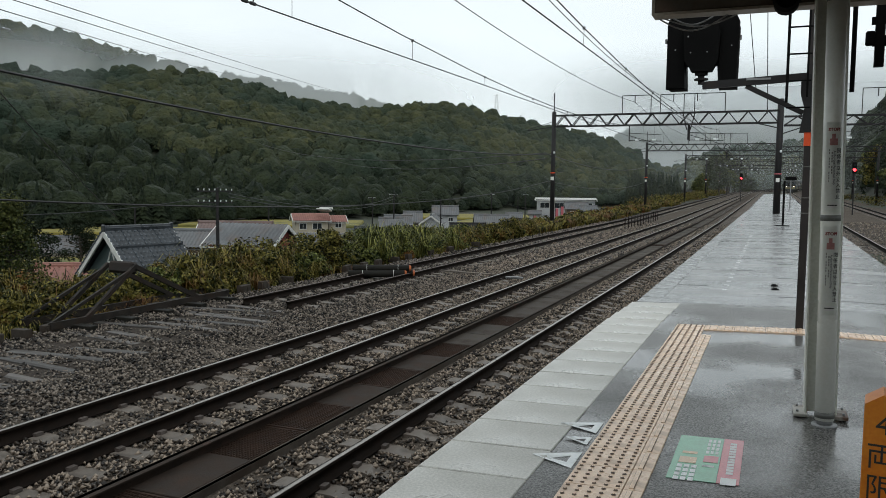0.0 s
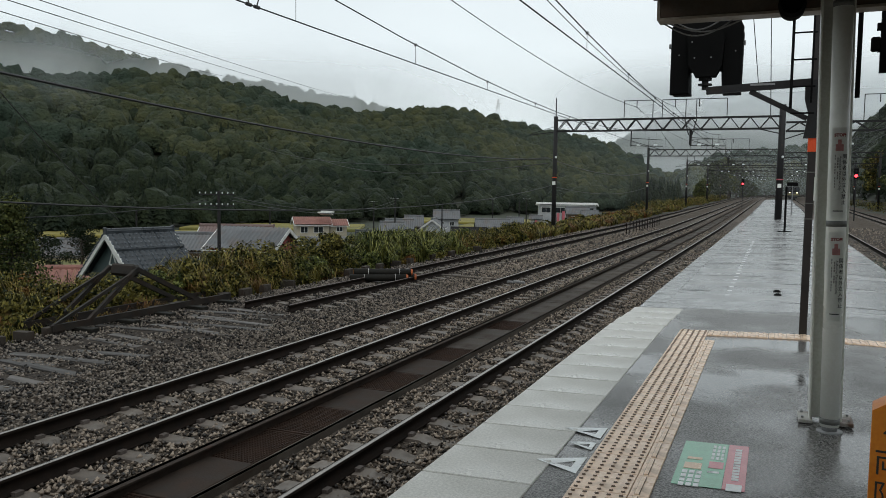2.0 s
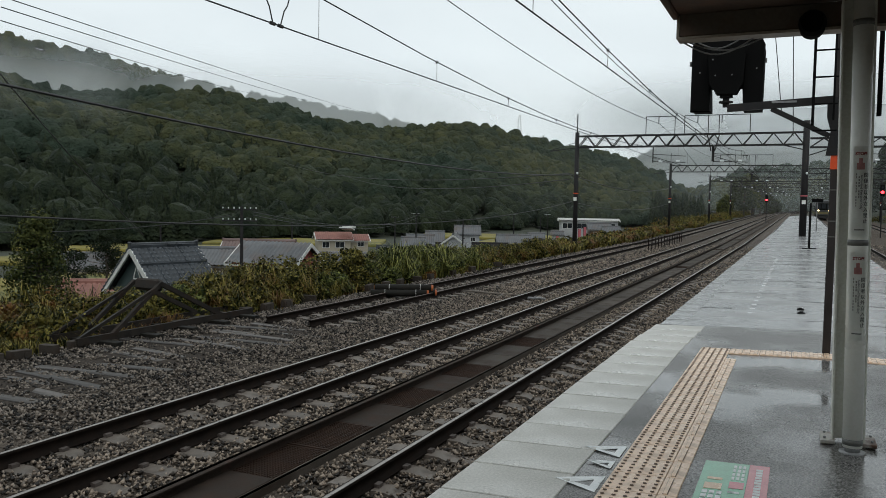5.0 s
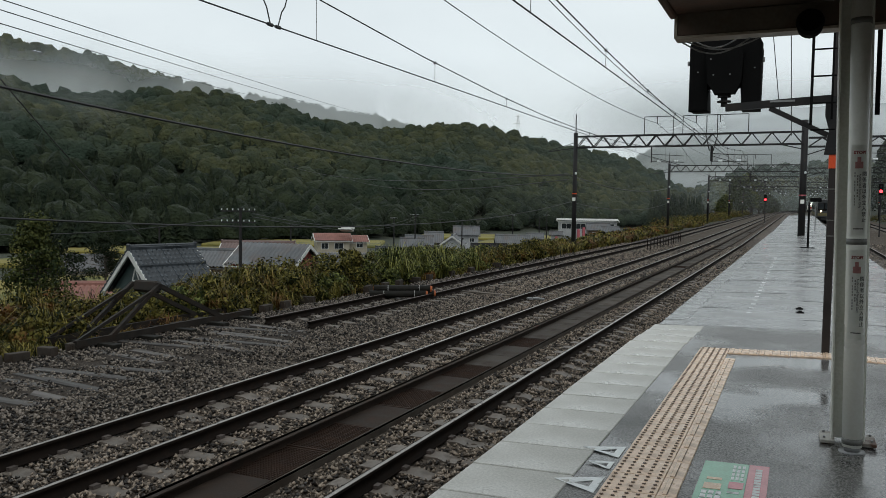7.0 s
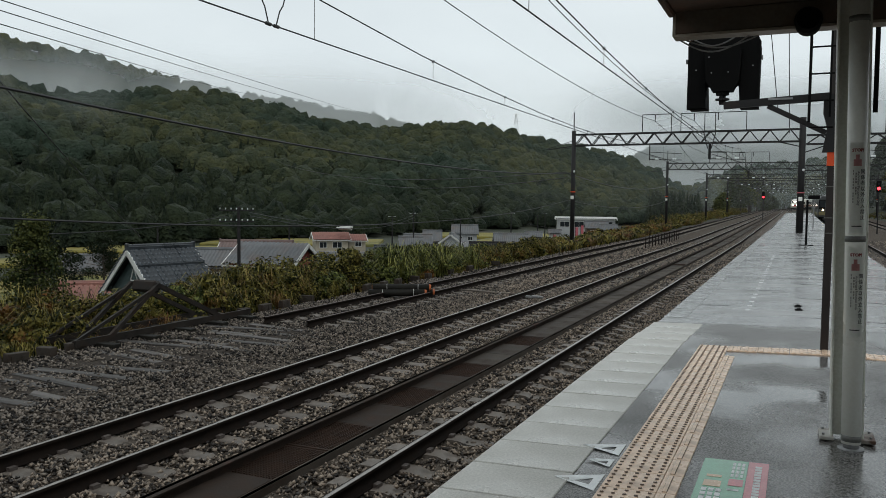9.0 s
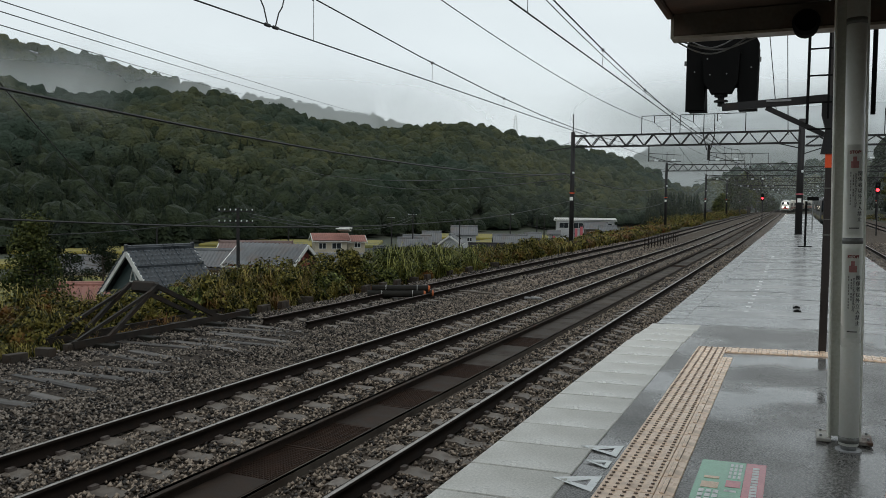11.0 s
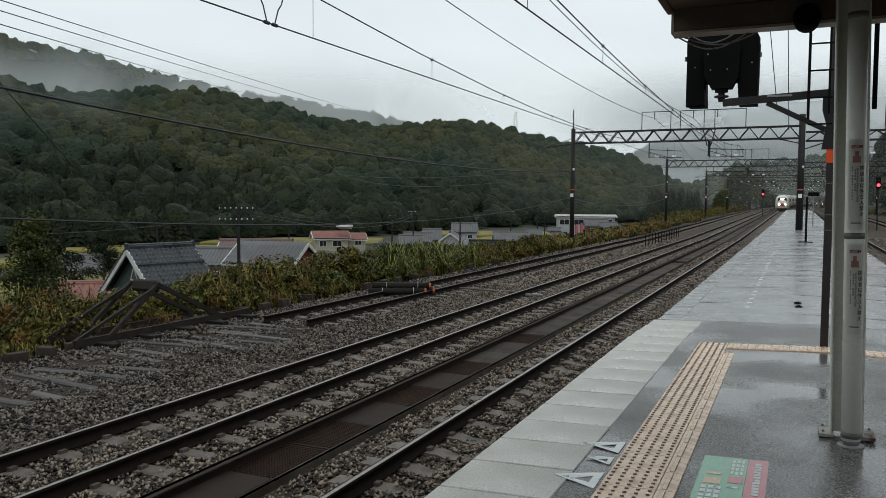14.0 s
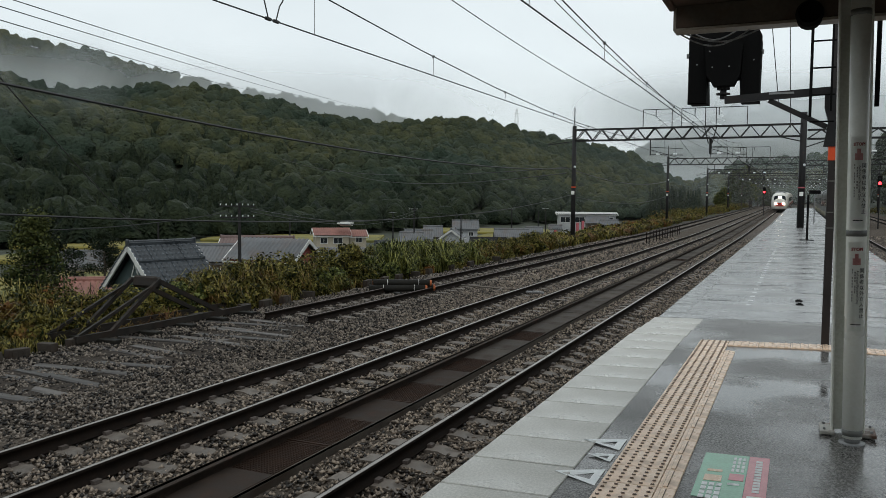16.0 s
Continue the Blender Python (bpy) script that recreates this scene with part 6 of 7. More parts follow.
def house(x, y, turn, w, d, eave, rise, wall, roof, label, z=None, over=0.5, tile=0.3, rows=10, windows=(), trim=True, ridge=True):
    z0 = float(ground_z(x, y)) - 0.2 if z is None else z
    h = thing("house", x, y, z0, label, "house", "", "", turn)
    bm = B()
    prism(bm, ((-d / 2, 0), (d / 2, 0), (d / 2, eave), (0, eave + rise * (d / 2) / (d / 2 + over)), (-d / 2, eave)), -w / 2, w / 2)
    bmesh.ops.rotate(bm, verts=bm.verts, cent=(0, 0, 0), matrix=Matrix.Rotation(radians(90), 3, "Z"))
    wl_ = part("wall", bm, wall, h)
    run = d / 2 + over
    top = eave + rise * (d / 2) / run + 0.22
    for s in (0, 180):
        v, f = roof_sheet(w + 2 * over, run, rise, tile, rows)
        me = mesh_of("roof_slope", v, f)
        me.transform(Matrix.Translation((0, 0, top)) @ Matrix.Rotation(radians(s), 4, "Z"))
        put("roof_slope", me, roof, h)
        # pale rolls over the darker sheet, which stands in for shaded grooves
        if roof is M_KAWARA:
            for k in range(int((w + 2 * over) / 0.30) + 1):
                xx = -w / 2 - over + 0.05 + k * 0.30
                bm = B()
                stepped_roll(bm, xx, run, rise, top, rows)
                bmesh.ops.rotate(bm, verts=bm.verts, cent=(0, 0, 0), matrix=Matrix.Rotation(radians(s), 3, "Z"))
                part("roof_roll", bm, M_ROLL_LIT, h)
            bm = B()
            bar(bm, (-w / 2 - over, -run * 0.36, top - rise * 0.36 + 0.14), (w / 2 + over, -run * 0.36, top - rise * 0.36 + 0.14), 0.22, 0.16)
            bmesh.ops.rotate(bm, verts=bm.verts, cent=(0, 0, 0), matrix=Matrix.Rotation(radians(s), 3, "Z"))
            part("tile_course", bm, roof, h)
        bm = B()
        for e in (-1, 1):
            bar(bm, (e * (w / 2 + over), 0, top - 0.10), (e * (w / 2 + over), -run, top - rise - 0.10), 0.12, 0.34)
        bar(bm, (-w / 2 - over, -run + 0.02, top - rise - 0.08), (w / 2 + over, -run + 0.02, top - rise - 0.08), 0.08, 0.12)
        bmesh.ops.rotate(bm, verts=bm.verts, cent=(0, 0, 0), matrix=Matrix.Rotation(radians(s), 3, "Z"))
        part("bargeboard", bm, M_PALE if trim else roof, h)
    if ridge:
        bm = B()
        box(bm, (0, 0, top + 0.12), (w + 2 * over, 0.28, 0.30), None, 0.05)
        rod(bm, (-w / 2 - over, 0, top + 0.30), (w / 2 + over, 0, top + 0.30), 0.09, 8)
        for e in (-1, 1):
            box(bm, (e * (w / 2 + over), 0, top + 0.2), (0.14, 0.42, 0.5), None, 0.05)
        part("ridge", bm, roof, h)
    for wx, wz, ww, wh, face in windows:
        m = {"s": Matrix.Translation((wx, -d / 2, wz)), "n": Matrix.Translation((wx, d / 2, wz)), "e": Matrix.Translation((w / 2, wx, wz)) @ Matrix.Rotation(radians(90), 4, "Z"),
             "w": Matrix.Translation((-w / 2, wx, wz)) @ Matrix.Rotation(radians(90), 4, "Z")}[face]
        bm = B()
        for q in (-1, 1):
            box(bm, (q * ww / 2, 0, 0), (0.09, 0.12, wh + 0.09), m)
            box(bm, (0, 0, q * wh / 2), (ww, 0.12, 0.09), m)
        box(bm, (0, 0, 0), (0.06, 0.10, wh), m)
        wi = part("window", bm, M_PALE, h, "pale window frame")
        bm = B()
        box(bm, (0, 0, 0), (ww, 0.05, wh), m)
        part("pane", bm, M_PANE, wi, "dark glass")
    return h


near_house = house(-40.1, 41.9, 76, 4.0, 6, 3.2, 3.2, M_TEALWALL, M_KAWARA, "house with glazed grey tile roof and pale gable boards", -7.94, 0.55, 0.40, 12)
bm = B()
for a, b in (((-0.42, 4.05), (0.42, 4.05)), ((-0.42, 4.05), (0.0, 4.95)), ((0.42, 4.05), (0.0, 4.95))):
    bar(bm, (-2.04, a[0], a[1]), (-2.04, b[0], b[1]), 0.07, 0.07)
part("gable_vent", bm, M_PALE, near_house, "white triangular vent frame")
house(-47.1, 64.4, 7, 6.6, 5.6, 3.4, 2, M_REDWALL, M_SHEET, "low house with grey sheet roof and red gable wall", -7.93, 0.5, 0.45, 4, ((0.3, 2.3, 0.9, 1.1, "e"), (-2, 2, 1.6, 1.2, "s")), True, False)
house(-59.4, 77.8, 25, 8, 6, 3.2, 1.8, M_BROWNWALL, M_OLDROOF, "low village house with faded red roof", -8.47, 0.4, 0.4, 6)
house(-53.4, 84.5, 25, 8, 6, 3, 1.4, M_BROWNWALL, M_SHEET, "low shed with grey roof", -9.20, 0.4, 0.4, 6, (), False, False)
house(-80.0, 126.9, 40, 6, 5, 5.2, 1.3, M_CREAMWALL, M_REDROOF, "two-storey cream house with faded red roof", -10.73, 0.5, 0.4, 6, ((-1.6, 4.3, 1.3, 1.1, "s"), (1.0, 4.3, 1.7, 1.1, "s"), (-1.2, 1.8, 1.7, 1.4, "s"), (1.4, 1.8, 1.6, 1.4, "s")), True, False)
house(-77.0, 131.1, 40, 3.2, 4.2, 4.6, 1.2, M_CREAMWALL, M_REDROOF, "cream side wing with faded red roof", -10.49, 0.4, 0.4, 5, ((0.2, 4.2, 1.2, 1.1, "s"), (0.4, 4.0, 1.0, 1.2, "e")), True, False)
house(-72.1, 148.4, 25, 5.2, 5, 3.2, 1.8, M_BROWNWALL, M_SHEET, "village house with grey-brown roof", -10.19, 0.4, 0.4, 6, ((-1.144, 2.2, 1.04, 0.9, "s"), (1.144, 2.2, 1.04, 0.9, "s")), False, True)
house(-72.3, 156.0, 25, 3.4, 4.5, 4, 2.2, M_BROWNWALL, M_SHEET, "narrow village house with steep grey roof", -10.76, 0.4, 0.4, 6, ((-0.748, 3, 0.68, 0.9, "s"), (0.748, 3, 0.68, 0.9, "s")), False, True)
house(-66.8, 134.3, 25, 3.8, 3.5, 2.6, 1.6, M_BROWNWALL, M_SHEET, "low village house with grey roof", -9.25, 0.4, 0.4, 6, ((-0.836, 1.6, 0.76, 0.9, "s"), (0.836, 1.6, 0.76, 0.9, "s")), False, True)
house(-65.6, 151.4, 105, 4.6, 4.2, 3.6, 1.8, M_GREYWALL, M_SHEET, "blue-grey village house with its gable turned to the line", -10.25, 0.4, 0.4, 6, ((-1.012, 2.6, 0.92, 0.9, "s"), (1.012, 2.6, 0.92, 0.9, "s")), True, True)
house(-70.9, 170.9, 25, 5.4, 5, 5, 1.9, M_GREYWALL, M_SHEET, "two-storey house with grey tile roof", -10.60, 0.4, 0.4, 6, ((-1.188, 4, 1.08, 0.9, "s"), (1.188, 4, 1.08, 0.9, "s")), False, True)
house(-49.9, 130.8, 25, 5.6, 3, 2.2, 0.5, M_BROWNWALL, M_STEEL, "long low shed with black roof", -8.34, 0.4, 0.4, 6, ((-1.232, 1.2, 1.12, 0.9, "s"), (1.232, 1.2, 1.12, 0.9, "s")), False, True)
house(-52.6, 151.1, 25, 6.2, 5, 2.4, 1.7, M_BROWNWALL, M_SHEET, "low house with pale grey metal roof", -8.81, 0.4, 0.4, 6, ((-1.364, 1.4, 1.24, 0.9, "s"), (1.364, 1.4, 1.24, 0.9, "s")), False, True)
house(-52.8, 166.8, 20, 3, 3, 2.6, 1, M_BROWNWALL, M_SHEET, "small shed with grey roof", -8.41, 0.4, 0.4, 6, ((-0.66, 1.6, 0.6, 0.9, "s"), (0.66, 1.6, 0.6, 0.9, "s")), False, True)
house(-52.6, 182.6, 20, 2.4, 3, 3.4, 0.7, M_GREYWALL, M_SHEET, "small pale shed with flat grey roof", -8.94, 0.4, 0.4, 6, ((-0.528, 2.4, 0.48, 0.9, "s"), (0.528, 2.4, 0.48, 0.9, "s")), False, True)
house(-48.9, 209.4, 20, 5.5, 5, 3, 1.6, M_BROWNWALL, M_SHEET, "village house with grey pitched roof", -7.77, 0.4, 0.4, 6, ((-1.21, 2, 1.1, 0.9, "s"), (1.21, 2, 1.1, 0.9, "s")), False, True)
house(-42.6, 195.4, 20, 3.6, 4, 2.4, 1.2, M_BROWNWALL, M_SHEET, "small house with grey roof", -7.24, 0.4, 0.4, 6, ((-0.792, 1.4, 0.72, 0.9, "s"), (0.792, 1.4, 0.72, 0.9, "s")), False, True)
house(-80.8, 149.6, 25, 3.4, 3, 1.6, 1, M_GREYWALL, M_KAWARA, "small shed with blue-grey roof", -10.49, 0.4, 0.4, 6, ((-0.748, 0.6, 0.68, 0.9, "s"), (0.748, 0.6, 0.68, 0.9, "s")), False, True)
house(-82.6, 72.6, 35, 6, 5, 4, 1.8, M_CREAMWALL, M_SHEET, "small pale house among trees", -11.48, 0.4, 0.4, 6, ((-1.32, 3, 1.2, 0.9, "s"), (1.32, 3, 1.2, 0.9, "s")), False, True)
house(-47.5, 42.9, 35, 4, 5, 3, 1.4, M_BROWNWALL, M_REDROOF, "low house with dark red roof", -9.28, 0.4, 0.4, 6, ((-0.9, 2, 1.0, 0.9, "s"), (0.9, 2, 1.0, 0.9, "s")), False, True)
house(-58.2, 68.6, 20, 5, 5, 4, 1.6, M_BROWNWALL, M_SHEET, "brown timber village house with grey roof", -9.51, 0.4, 0.4, 6, ((-1.1, 3, 1, 0.9, "s"), (1.1, 3, 1, 0.9, "s")), False, True)
house(-55.3, 223.2, 18, 16, 8, 5.0, 0.5, M_GREYWALL, M_PALE, "long pale school-like building with flat pale roof", -7.80, 0.6, 0.6, 4, ((-6, 3.7, 2.6, 1.5, "s"), (-2, 3.7, 2.6, 1.5, "s"), (2, 3.7, 2.6, 1.5, "s"), (6, 3.7, 2.6, 1.5, "s")), True, False)



# ---- utility poles in the village
def utility_pole(x, y, top, z0, arms, turn, label):
    u = thing("utility_pole", x, y, z0, label, "utility pole", "village poles", "", turn)
    bm = B()
    rod(bm, (0, 0, 0), (0, 0, top - z0), 0.17, 10, 0.11)
    part("pole", bm, M_STEEL, u)
    reach = 1.45 if arms > 1 else 0.9
    for k in range(arms):
        zz = top - z0 - 0.25 - k * 0.85
        bm = B()
        bar(bm, (-reach, 0, zz), (reach * 0.8, 0, zz), 0.09, 0.09)
        a = part("crossarm", bm, M_STEEL, u)
        for i in range(7):
            bm = B()
            xx = -reach * 0.95 + i * reach * 0.28
            rod(bm, (xx, 0, zz + 0.06), (xx, 0, zz + 0.19), 0.035, 8, 0.055)
            part("insulator", bm, M_GLINT, a, "white insulator")
    return u


hot = thing("roof_water_heater", *(-76.2, 125.7, -3.39), "white solar water heater on a red roof", "water heater")
bm = B()
box(bm, (0, 0, 0), (2.6, 1.4, 0.25), Matrix.Rotation(radians(-18), 4, "X"), 0.05)
part("panel", bm, M_PALE, hot)
bm = B()
rod(bm, (-1.3, 0.75, 0.35), (1.3, 0.75, 0.35), 0.28, 10)
part("tank", bm, M_PALE, hot)
for x, y, z in ((-44.1, 169.3, -3.36), (-43.0, 169.6, -2.96), (-48.7, 168.1, -5.05)):
    fl = thing("banner", x, y, z - 2.2, "red banner on a thin pole beside the village road", "banner", "banners")
    bm = B()
    rod(bm, (0, 0, -4.0), (0, 0, 2.3), 0.05, 6)
    part("pole", bm, M_STEEL, fl)
    bm = B()
    box(bm, (0.32, 0, 1.1), (0.6, 0.03, 2.0), None, 0.01)
    part("cloth", bm, M_REDP, fl, "red cloth")


utility_pole(-38.7, 48.5, 1.08, -8.6, 2, 35, "utility pole with white insulators on two crossarms")
utility_pole(-66.3, 134.5, -0.35, -8.6, 1, 20, "slim village utility pole")
utility_pole(-55.9, 160.6, -0.43, -8.6, 1, 20, "slim village utility pole")
utility_pole(-79.2, 150.4, -1.39, -8.6, 1, 20, "slim village utility pole")
utility_pole(-53.5, 171.9, -1.10, -8.6, 0, 20, "slim village utility pole")
utility_pole(-62.1, 147.4, -1.37, -8.6, 0, 20, "slim village utility pole")
utility_pole(-83.3, 86.4, -2.23, -8.6, 0, 20, "slim village utility pole")
utility_pole(-80.5, 114.5, -2.35, -8.6, 0, 20, "slim village utility pole")
utility_pole(-57.7, 191.5, -0.66, -8.6, 1, 20, "slim village utility pole")



# ---- railway signals with red lamps
def red_signal(x, y, z, foot, label):
    s = thing("railway_signal", x, y, foot, label, "railway signal", "red signals")
    bm = B()
    rod(bm, (0, 0, 0), (0, 0, z - foot + 0.5), 0.06, 8)
    part("post", bm, M_STEEL, s)
    bm = B()
    box(bm, (0, 0, z - foot + 0.2), (0.42, 0.16, 1.1), None, 0.06)
    c = part("case", bm, M_BLACK, s)
    bm = B()
    rod(bm, (0, -0.09, z - foot), (0, -0.10, z - foot), 0.15, 14)
    part("red_lamp", bm, M_REDLIGHT, c, "lit red lamp")
    bm = B()
    rod(bm, (0, -0.09, z - foot + 0.45), (0, -0.095, z - foot + 0.45), 0.1, 14)
    part("dark_lamp", bm, M_PANE, c)


red_signal(-4.85, 131, 2.95, Z_BED + 0.36, "black trackside signal showing red between the tracks")
red_signal(7.0, 86, 3.35, Z_BED + 0.1, "black trackside signal showing red by the siding")
# platform end marker post
mk = thing("marker_post", 0.33, 33.2, deck(0.3), "thin black marker post with a small board on the platform", "sign post")
bm = B()
rod(bm, (0, 0, 0), (0, 0, 1.75), 0.04, 8)
box(bm, (0, 0, 0.02), (0.5, 0.10, 0.04), None, 0.01)
part("post", bm, M_BLACK, mk)
mk2 = thing("marker_post", 1.0, 60, deck(1.0), "thin grey marker post with a black board on the platform", "sign post")
bm = B()
rod(bm, (0, 0, 0), (0, 0, 2.05), 0.035, 8)
part("post", bm, M_GALV, mk2)
bm = B()
box(bm, (0, -0.05, 2.15), (0.72, 0.05, 0.26), None, 0.02)
part("board", bm, M_BLACK, mk2, "black board")


# ---- trains
def body_loft(bm, sections):
    """Rounded train body from cross-sections: (y, half width, floor, roof, corner)."""
    rings = []
    for y, hw, z0, z1, c in sections:
        ring = [(hw, z0), (hw * 1.02, z0 + (z1 - z0) * 0.35)]
        ring += [(hw * (1 - 0.06) - c + c * math.cos(a), z1 - c + c * math.sin(a)) for a in (0.0, 0.5, 1.0, 1.5)]
        ring = ring + [(-x, z) for x, z in ring[::-1]]
        rings.append([bm.verts.new((x, y, z)) for x, z in ring])
    for a, b in zip(rings, rings[1:]):
        for k in range(len(a)):
            j = (k + 1) % len(a)
            bm.faces.new((a[k], a[j], b[j], b[k]))
    bm.faces.new(rings[0][::-1])
    bm.faces.new(rings[-1])
    bmesh.ops.recalc_face_normals(bm, faces=bm.faces)
    return bm


def wheels(car):
    for y in (3.2, 5.3, 14.7, 16.8):
        bm = B()
        for s in (-1, 1):
            rod(bm, (s * 0.48, y, 0.43), (s * 0.60, y, 0.43), 0.43, 16)
        part("wheelset", bm, M_UNDER, car)
    for y in (4.25, 15.75):
        bm = B()
        box(bm, (0, y, 0.55), (2.0, 3.2, 0.35), None, 0.05)
        part("bogie", bm, M_UNDER, car)
    bm = B()
    box(bm, (0, 10, 0.75), (2.3, 6.5, 0.6), None, 0.05)
    part("underfloor_box", bm, M_UNDER, car)


def coach(name, label, body, band, roof, first, express):
    car = thing(name, 0, 0, 0, label, "train")
    bm = B()
    if first and express:
        body_loft(bm, ((0.0, 0.72, 0.62, 1.75, 0.55), (0.25, 1.10, 0.50, 2.35, 0.85), (0.8, 1.32, 0.48, 2.95, 1.05), (1.6, 1.42, 0.5, 3.32, 1.1), (2.6, 1.44, 0.6, 3.5, 1.0), (19.7, 1.44, 0.6, 3.5, 1.0)))
    else:
        body_loft(bm, ((0.0 if not first else 0.05, 1.40, 0.85, 3.45, 0.5), (0.12, 1.44, 0.75, 3.58, 0.55), (19.7, 1.44, 0.75, 3.58, 0.55)))
    part("body", bm, body, car, "", express)
    z = 1.25 if express else 1.15
    for s in (-1, 1):
        bm = B()
        box(bm, (s * 1.468, 11 if first else 9.9, z), (0.012, 17 if first else 19.4, 0.42))
        part("band", bm, band, car)
        for k in range(7):
            bm = B()
            box(bm, (s * 1.462, 3.6 + k * 2.3, 2.25), (0.02, 1.9, 0.75))
            part("side_window", bm, M_PANE, car, "dark side window")
    bm = B()
    box(bm, (0, 10, 3.56), (1.7, 12, 0.22), None, 0.06)
    part("roof_unit", bm, roof, car)
    if first and express:
        bm = B()
        prism(bm, ((-1.0, 2.05), (1.0, 2.05), (0.92, 2.75), (0.6, 2.92), (-0.6, 2.92), (-0.92, 2.75)), 0.32, 0.9)
        part("windscreen", bm, M_PANE, car, "dark wide windscreen")
        bm = B()
        prism(bm, ((-0.62, 0.98), (0.62, 0.98), (0.80, 1.62), (-0.80, 1.62)), -0.025, 0.2)
        part("red_front_panel", bm, band, car, "red front panel")
        for x, zz, y in ((-0.62, 1.45, -0.03), (0.62, 1.45, -0.03), (-0.16, 2.62, 0.31), (0.16, 2.62, 0.31)):
            bm = B()
            rod(bm, (x, y - 0.03, zz), (x, y, zz), 0.22 if zz < 2 else 0.16, 14)
            part("headlight", bm, M_BEAMLIGHT, car, "lit headlight")
        bm = B()
        box(bm, (0, 0.55, 0.42), (2.2, 0.9, 0.35), None, 0.1)
        part("skirt", bm, M_UNDER, car)
    elif first:
        bm = B()
        box(bm, (0, 0.05, 2.45), (2.72, 0.04, 1.25), None, 0.01)
        part("front_panel", bm, M_BLACK, car, "black front panel")
        for x in (-0.93, 0, 0.93):
            bm = B()
            box(bm, (x, 0.02, 2.5), (0.78 if x else 0.7, 0.04, 0.85), None, 0.015)
            part("windscreen", bm, M_PANE, car, "dark cab window")
        bm = B()
        box(bm, (0, 0.04, 1.25), (2.7, 0.05, 0.42))
        part("front_band", bm, band, car, "yellow front band")
        for x in (-0.88, 0.88):
            bm = B()
            rod(bm, (x, -0.02, 1.72), (x, 0.04, 1.72), 0.13, 12)
            part("headlight", bm, M_LOWLIGHT, car, "lit headlight")
        bm = B()
        box(bm, (0, 0.3, 0.5), (1.8, 0.4, 0.4), None, 0.05)
        part("skirt", bm, M_UNDER, car)
    wheels(car)
    return car


express = [coach("express_train_car", "white express train car with red band", M_TRAINW, M_TRAINR, M_TROOF, k == 0, True) for k in range(5)]
local = [coach("local_train_car", "dull steel local train car with yellow band", M_TRAING, M_TRAINY, M_TROOF, k == 0, False) for k in range(3)]
for k, car in enumerate(express):
    tagged(car, "", "", "express train")
for car in local:
    tagged(car, "", "", "local train")

# ---- mist
def mist_mat(name, strength, scale, lo, hi, z0, z1, z2, z3, stretch, left=None):
    """Thin cloud: partly see-through, white, fading out at its upper and lower edge."""
    m = bpy.data.materials.new(name)
    m.use_nodes = True
    n, l = m.node_tree.nodes, m.node_tree.links
    n.remove(n["Principled BSDF"])
    out = n["Material Output"]
    co = n.new("ShaderNodeTexCoord")
    mp_ = n.new("ShaderNodeMapping")
    mp_.inputs["Scale"].default_value = stretch
    nz_ = n.new("ShaderNodeTexNoise")
    nz_.inputs["Scale"].default_value, nz_.inputs["Detail"].default_value, nz_.inputs["Distortion"].default_value = scale, 5, 0.6
    l.new(co.outputs["Object"], mp_.inputs[0])
    l.new(mp_.outputs[0], nz_.inputs["Vector"])
    ra = n.new("ShaderNodeMapRange")
    ra.interpolation_type = "SMOOTHSTEP"
    ra.inputs[1].default_value, ra.inputs[2].default_value = lo, hi
    l.new(nz_.outputs["Fac"], ra.inputs[0])
    sep = n.new("ShaderNodeSeparateXYZ")
    l.new(co.outputs["Object"], sep.inputs[0])
    val = ra.outputs[0]
    for a, b in ((z0, z1), (z3, z2)):
        e = n.new("ShaderNodeMapRange")
        e.interpolation_type = "SMOOTHSTEP"
        e.inputs[1].default_value, e.inputs[2].default_value = min(a, b), max(a, b)
        if a > b:
            e.inputs[3].default_value, e.inputs[4].default_value = 1, 0
        l.new(sep.outputs["Z"], e.inputs[0])
        mu = n.new("ShaderNodeMath")
        mu.operation = "MULTIPLY"
        l.new(val, mu.inputs[0])
        l.new(e.outputs[0], mu.inputs[1])
        val = mu.outputs[0]
    if left:  # thins out towards one side
        neg = n.new("ShaderNodeMath")
        neg.operation = "MULTIPLY"
        neg.inputs[1].default_value = -1
        l.new(sep.outputs["X"], neg.inputs[0])
        e = n.new("ShaderNodeMapRange")
        e.interpolation_type = "SMOOTHSTEP"
        e.inputs[1].default_value, e.inputs[2].default_value = min(left), max(left)
        if left[0] > left[1]:
            e.inputs[3].default_value, e.inputs[4].default_value = 1, 0
        l.new(neg.outputs[0], e.inputs[0])
        mu = n.new("ShaderNodeMath")
        mu.operation = "MULTIPLY"
        l.new(val, mu.inputs[0])
        l.new(e.outputs[0], mu.inputs[1])
        val = mu.outputs[0]
    st = n.new("ShaderNodeMath")
    st.operation = "MULTIPLY"
    st.inputs[1].default_value = strength
    l.new(val, st.inputs[0])
    di, tl, tr_, m1, m2 = (n.new(k) for k in ("ShaderNodeBsdfDiffuse", "ShaderNodeBsdfTranslucent", "ShaderNodeBsdfTransparent", "ShaderNodeMixShader", "ShaderNodeMixShader"))
    di.inputs[0].default_value = tl.inputs[0].default_value = (0.86, 0.89, 0.90, 1)
    m1.inputs[0].default_value = 0.5
    l.new(di.outputs[0], m1.inputs[1])
    l.new(tl.outputs[0], m1.inputs[2])
    l.new(st.outputs[0], m2.inputs[0])
    l.new(tr_.outputs[0], m2.inputs[1])
    l.new(m1.outputs[0], m2.inputs[2])
    l.new(m2.outputs[0], out.inputs["Surface"])
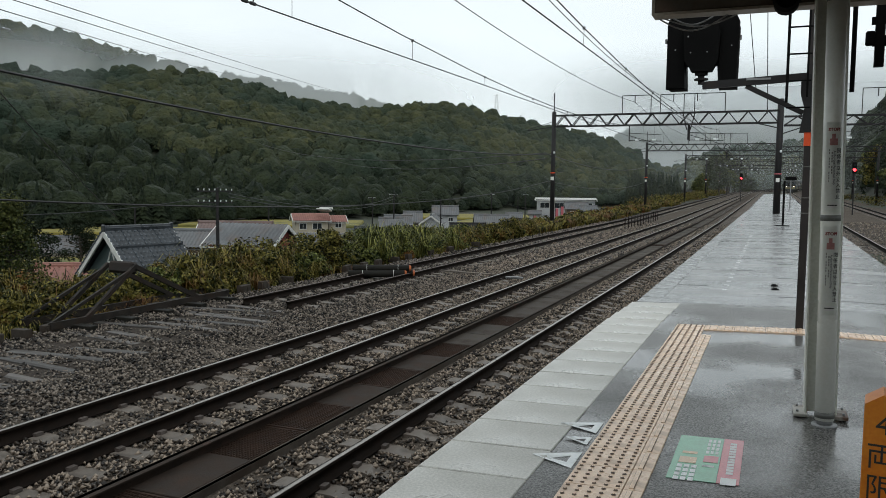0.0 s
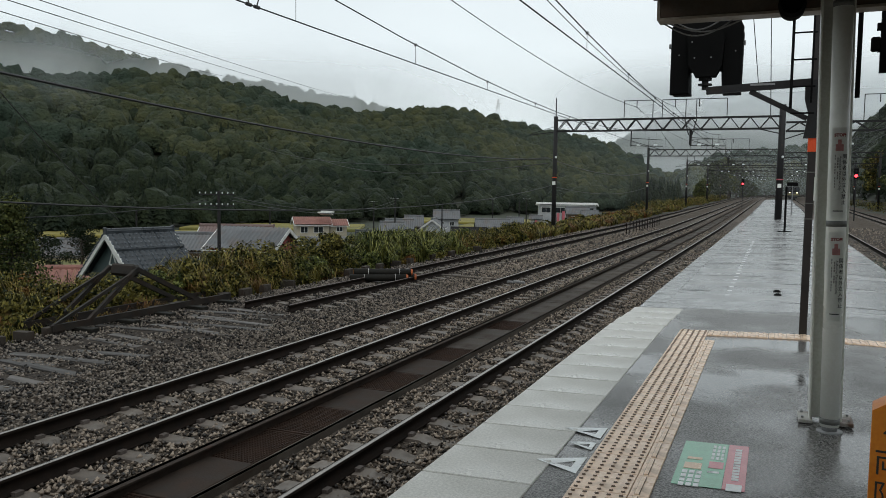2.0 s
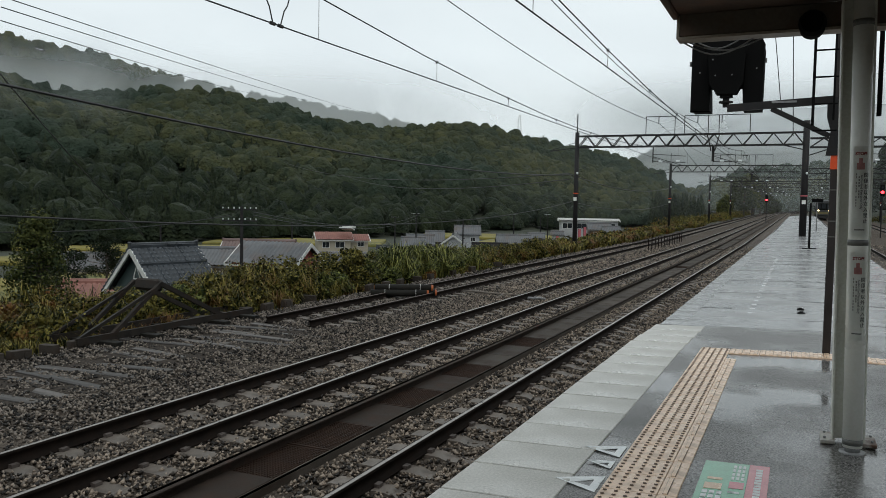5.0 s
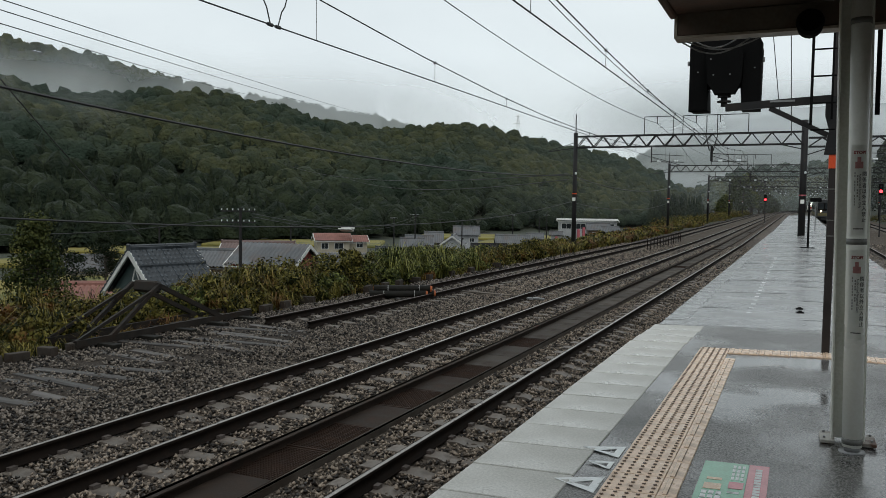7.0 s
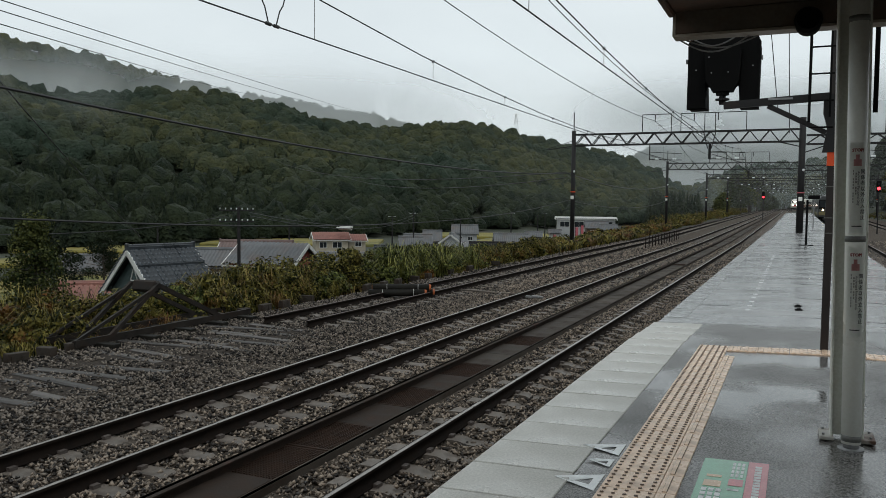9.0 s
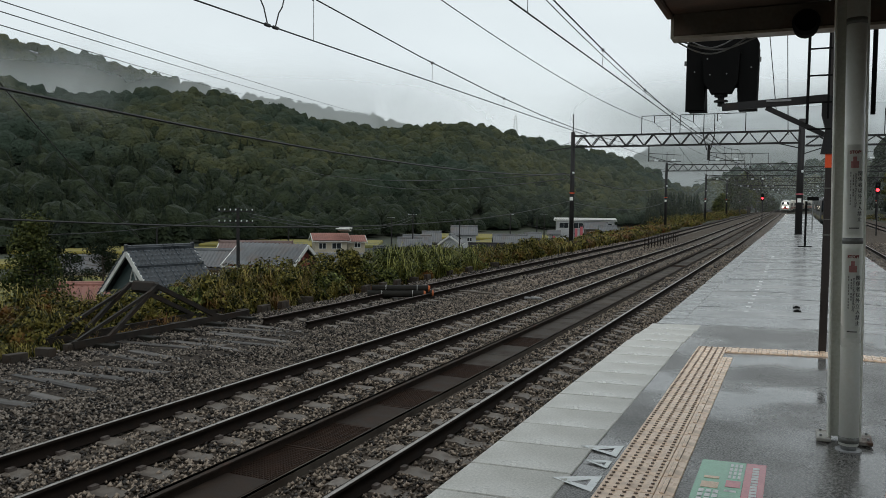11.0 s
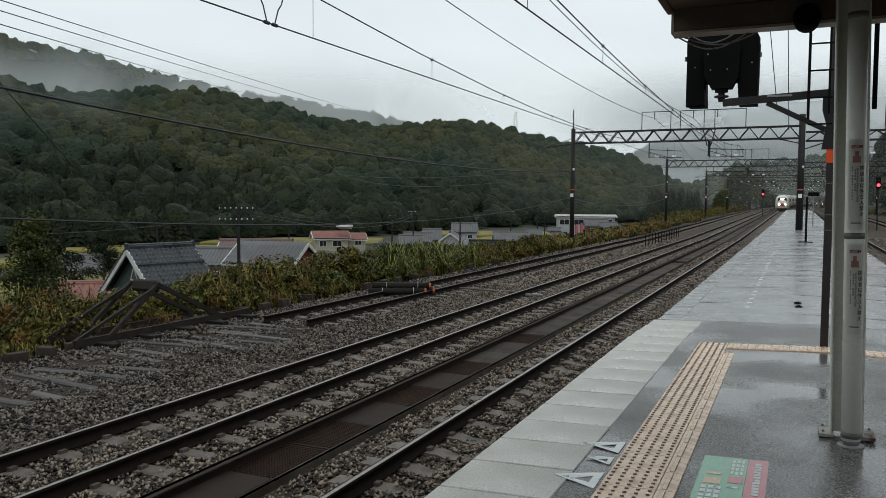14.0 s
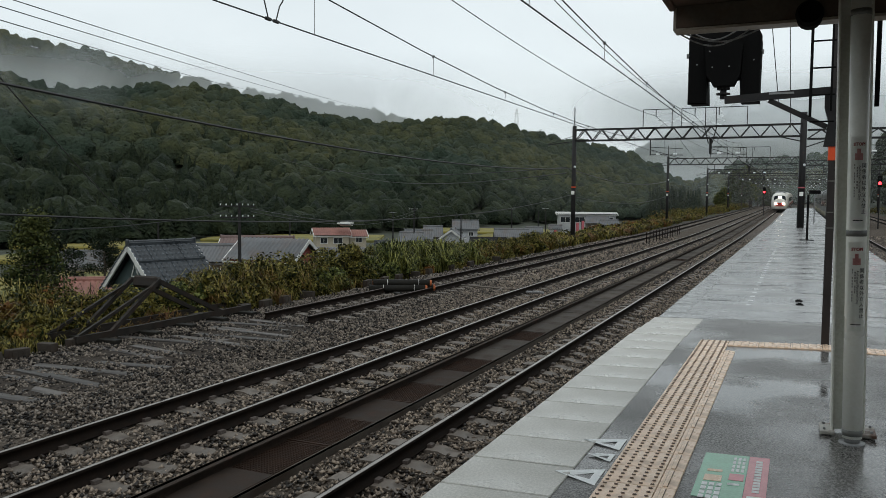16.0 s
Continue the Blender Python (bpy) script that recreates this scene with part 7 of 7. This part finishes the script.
    return m


def mist(az0, az1, r, z0, z1, material, label):
    cols = 40
    vs = [(-r * math.sin(radians(az0 + (az1 - az0) * k / cols)), r * math.cos(radians(az0 + (az1 - az0) * k / cols)), z) for k in range(cols + 1) for z in (z0, z1)]
    fs = [(2 * k, 2 * k + 2, 2 * k + 3, 2 * k + 1) for k in range(cols)]
    ob = put("mist_bank", mesh_of("mist_bank", vs, fs), material, None, label, "mist", "stuff")
    ob.visible_shadow = False


mist(-40, 78, 870, -8, 60, mist_mat("mist_behind_the_hills", 0.40, 0.004, 0.05, 0.45, -8, 0, 30, 56, (1, 1, 1.5)), "mist filling the head of the valley")
mist(-40, 30, 880, -8, 140, mist_mat("cloud_on_the_valley_head", 0.42, 0.006, 0.10, 0.62, -8, 20, 85, 136, (1, 1, 1.5), (300, 110)), "grey cloud lying on the head of the valley")
mist(-40, 30, 890, 40, 170, mist_mat("cloud_edge", 0.92, 0.006, 0.05, 0.45, 44, 84, 96, 160, (1, 1, 1.5), (300, 110)), "low cloud hiding the hill tops at the valley head")
mist(8, 78, 850, 0, 230, mist_mat("mist_over_high_hill", 0.58, 0.009, 0.0, 0.55, 5, 40, 95, 165, (1, 1, 0.9), (170, 430)), "low cloud drifting along the far hill")
mist(-40, 78, 430, -8, 50, mist_mat("mist_down_the_line", 0.15, 0.01, 0.1, 0.6, -8, 2, 12, 44, (1, 1, 1.5), (75, 25)), "thin mist over the line")
mist(-14, 6.5, 186, -2, 30, mist_mat("mist_at_the_bend", 0.075, 0.02, 0.0, 0.45, -1, 3, 9, 24, (1, 1, 1.5), (18, 8)), "thin mist over the bend of the line")
mist(5, 28, 216, -7, 62, mist_mat("haze_before_the_hill", 0.045, 0.02, 0.0, 0.40, -6, 4, 42, 60, (1, 1, 1.5), (100, 30)), "thin haze before the end of the hill")
mist(30, 78, 330, 20, 76, mist_mat("hillside_wisps", 0.14, 0.03, 0.48, 0.70, 24, 42, 52, 74, (1, 1, 0.5), (205, 265)), "wisps of mist rising from the hillside")



# ---- what moves: the express runs in, the local train stops at the platform
def on_line(c, y):
    """Pose of a car whose front stands at y along the line."""
    x0, x1 = c + float(bend(y)), c + float(bend(y + 14))
    return pose(x0, y, Z_RAIL + float(rise(y + 8)), 0, 0, -math.degrees(math.atan2(x1 - x0, 14)))


def motions():
    run_in = ((0, 462), (1, 443), (2, 424), (3, 405), (4, 386), (5, 367), (6, 348), (7, 329), (8, 310), (9, 290), (10, 270), (11, 249), (11.5, 238), (12, 229), (13, 210), (14, 191), (15, 172), (16, 154))
    stop = ((0, 246), (1, 231), (2, 217), (3, 203), (4, 185), (5, 166), (6, 149), (7, 135), (8, 124), (9, 115), (10, 106), (11, 98), (12, 91), (13, 87), (14, 85), (15, 84), (16, 84))
    for k, car in enumerate(express):
        walk(car, [(t, on_line(T1, y + 20.2 * k)) for t, y in run_in])
    for k, car in enumerate(local):
        walk(car, [(t, on_line(T4, y + 20.2 * k)) for t, y in stop])


motions()
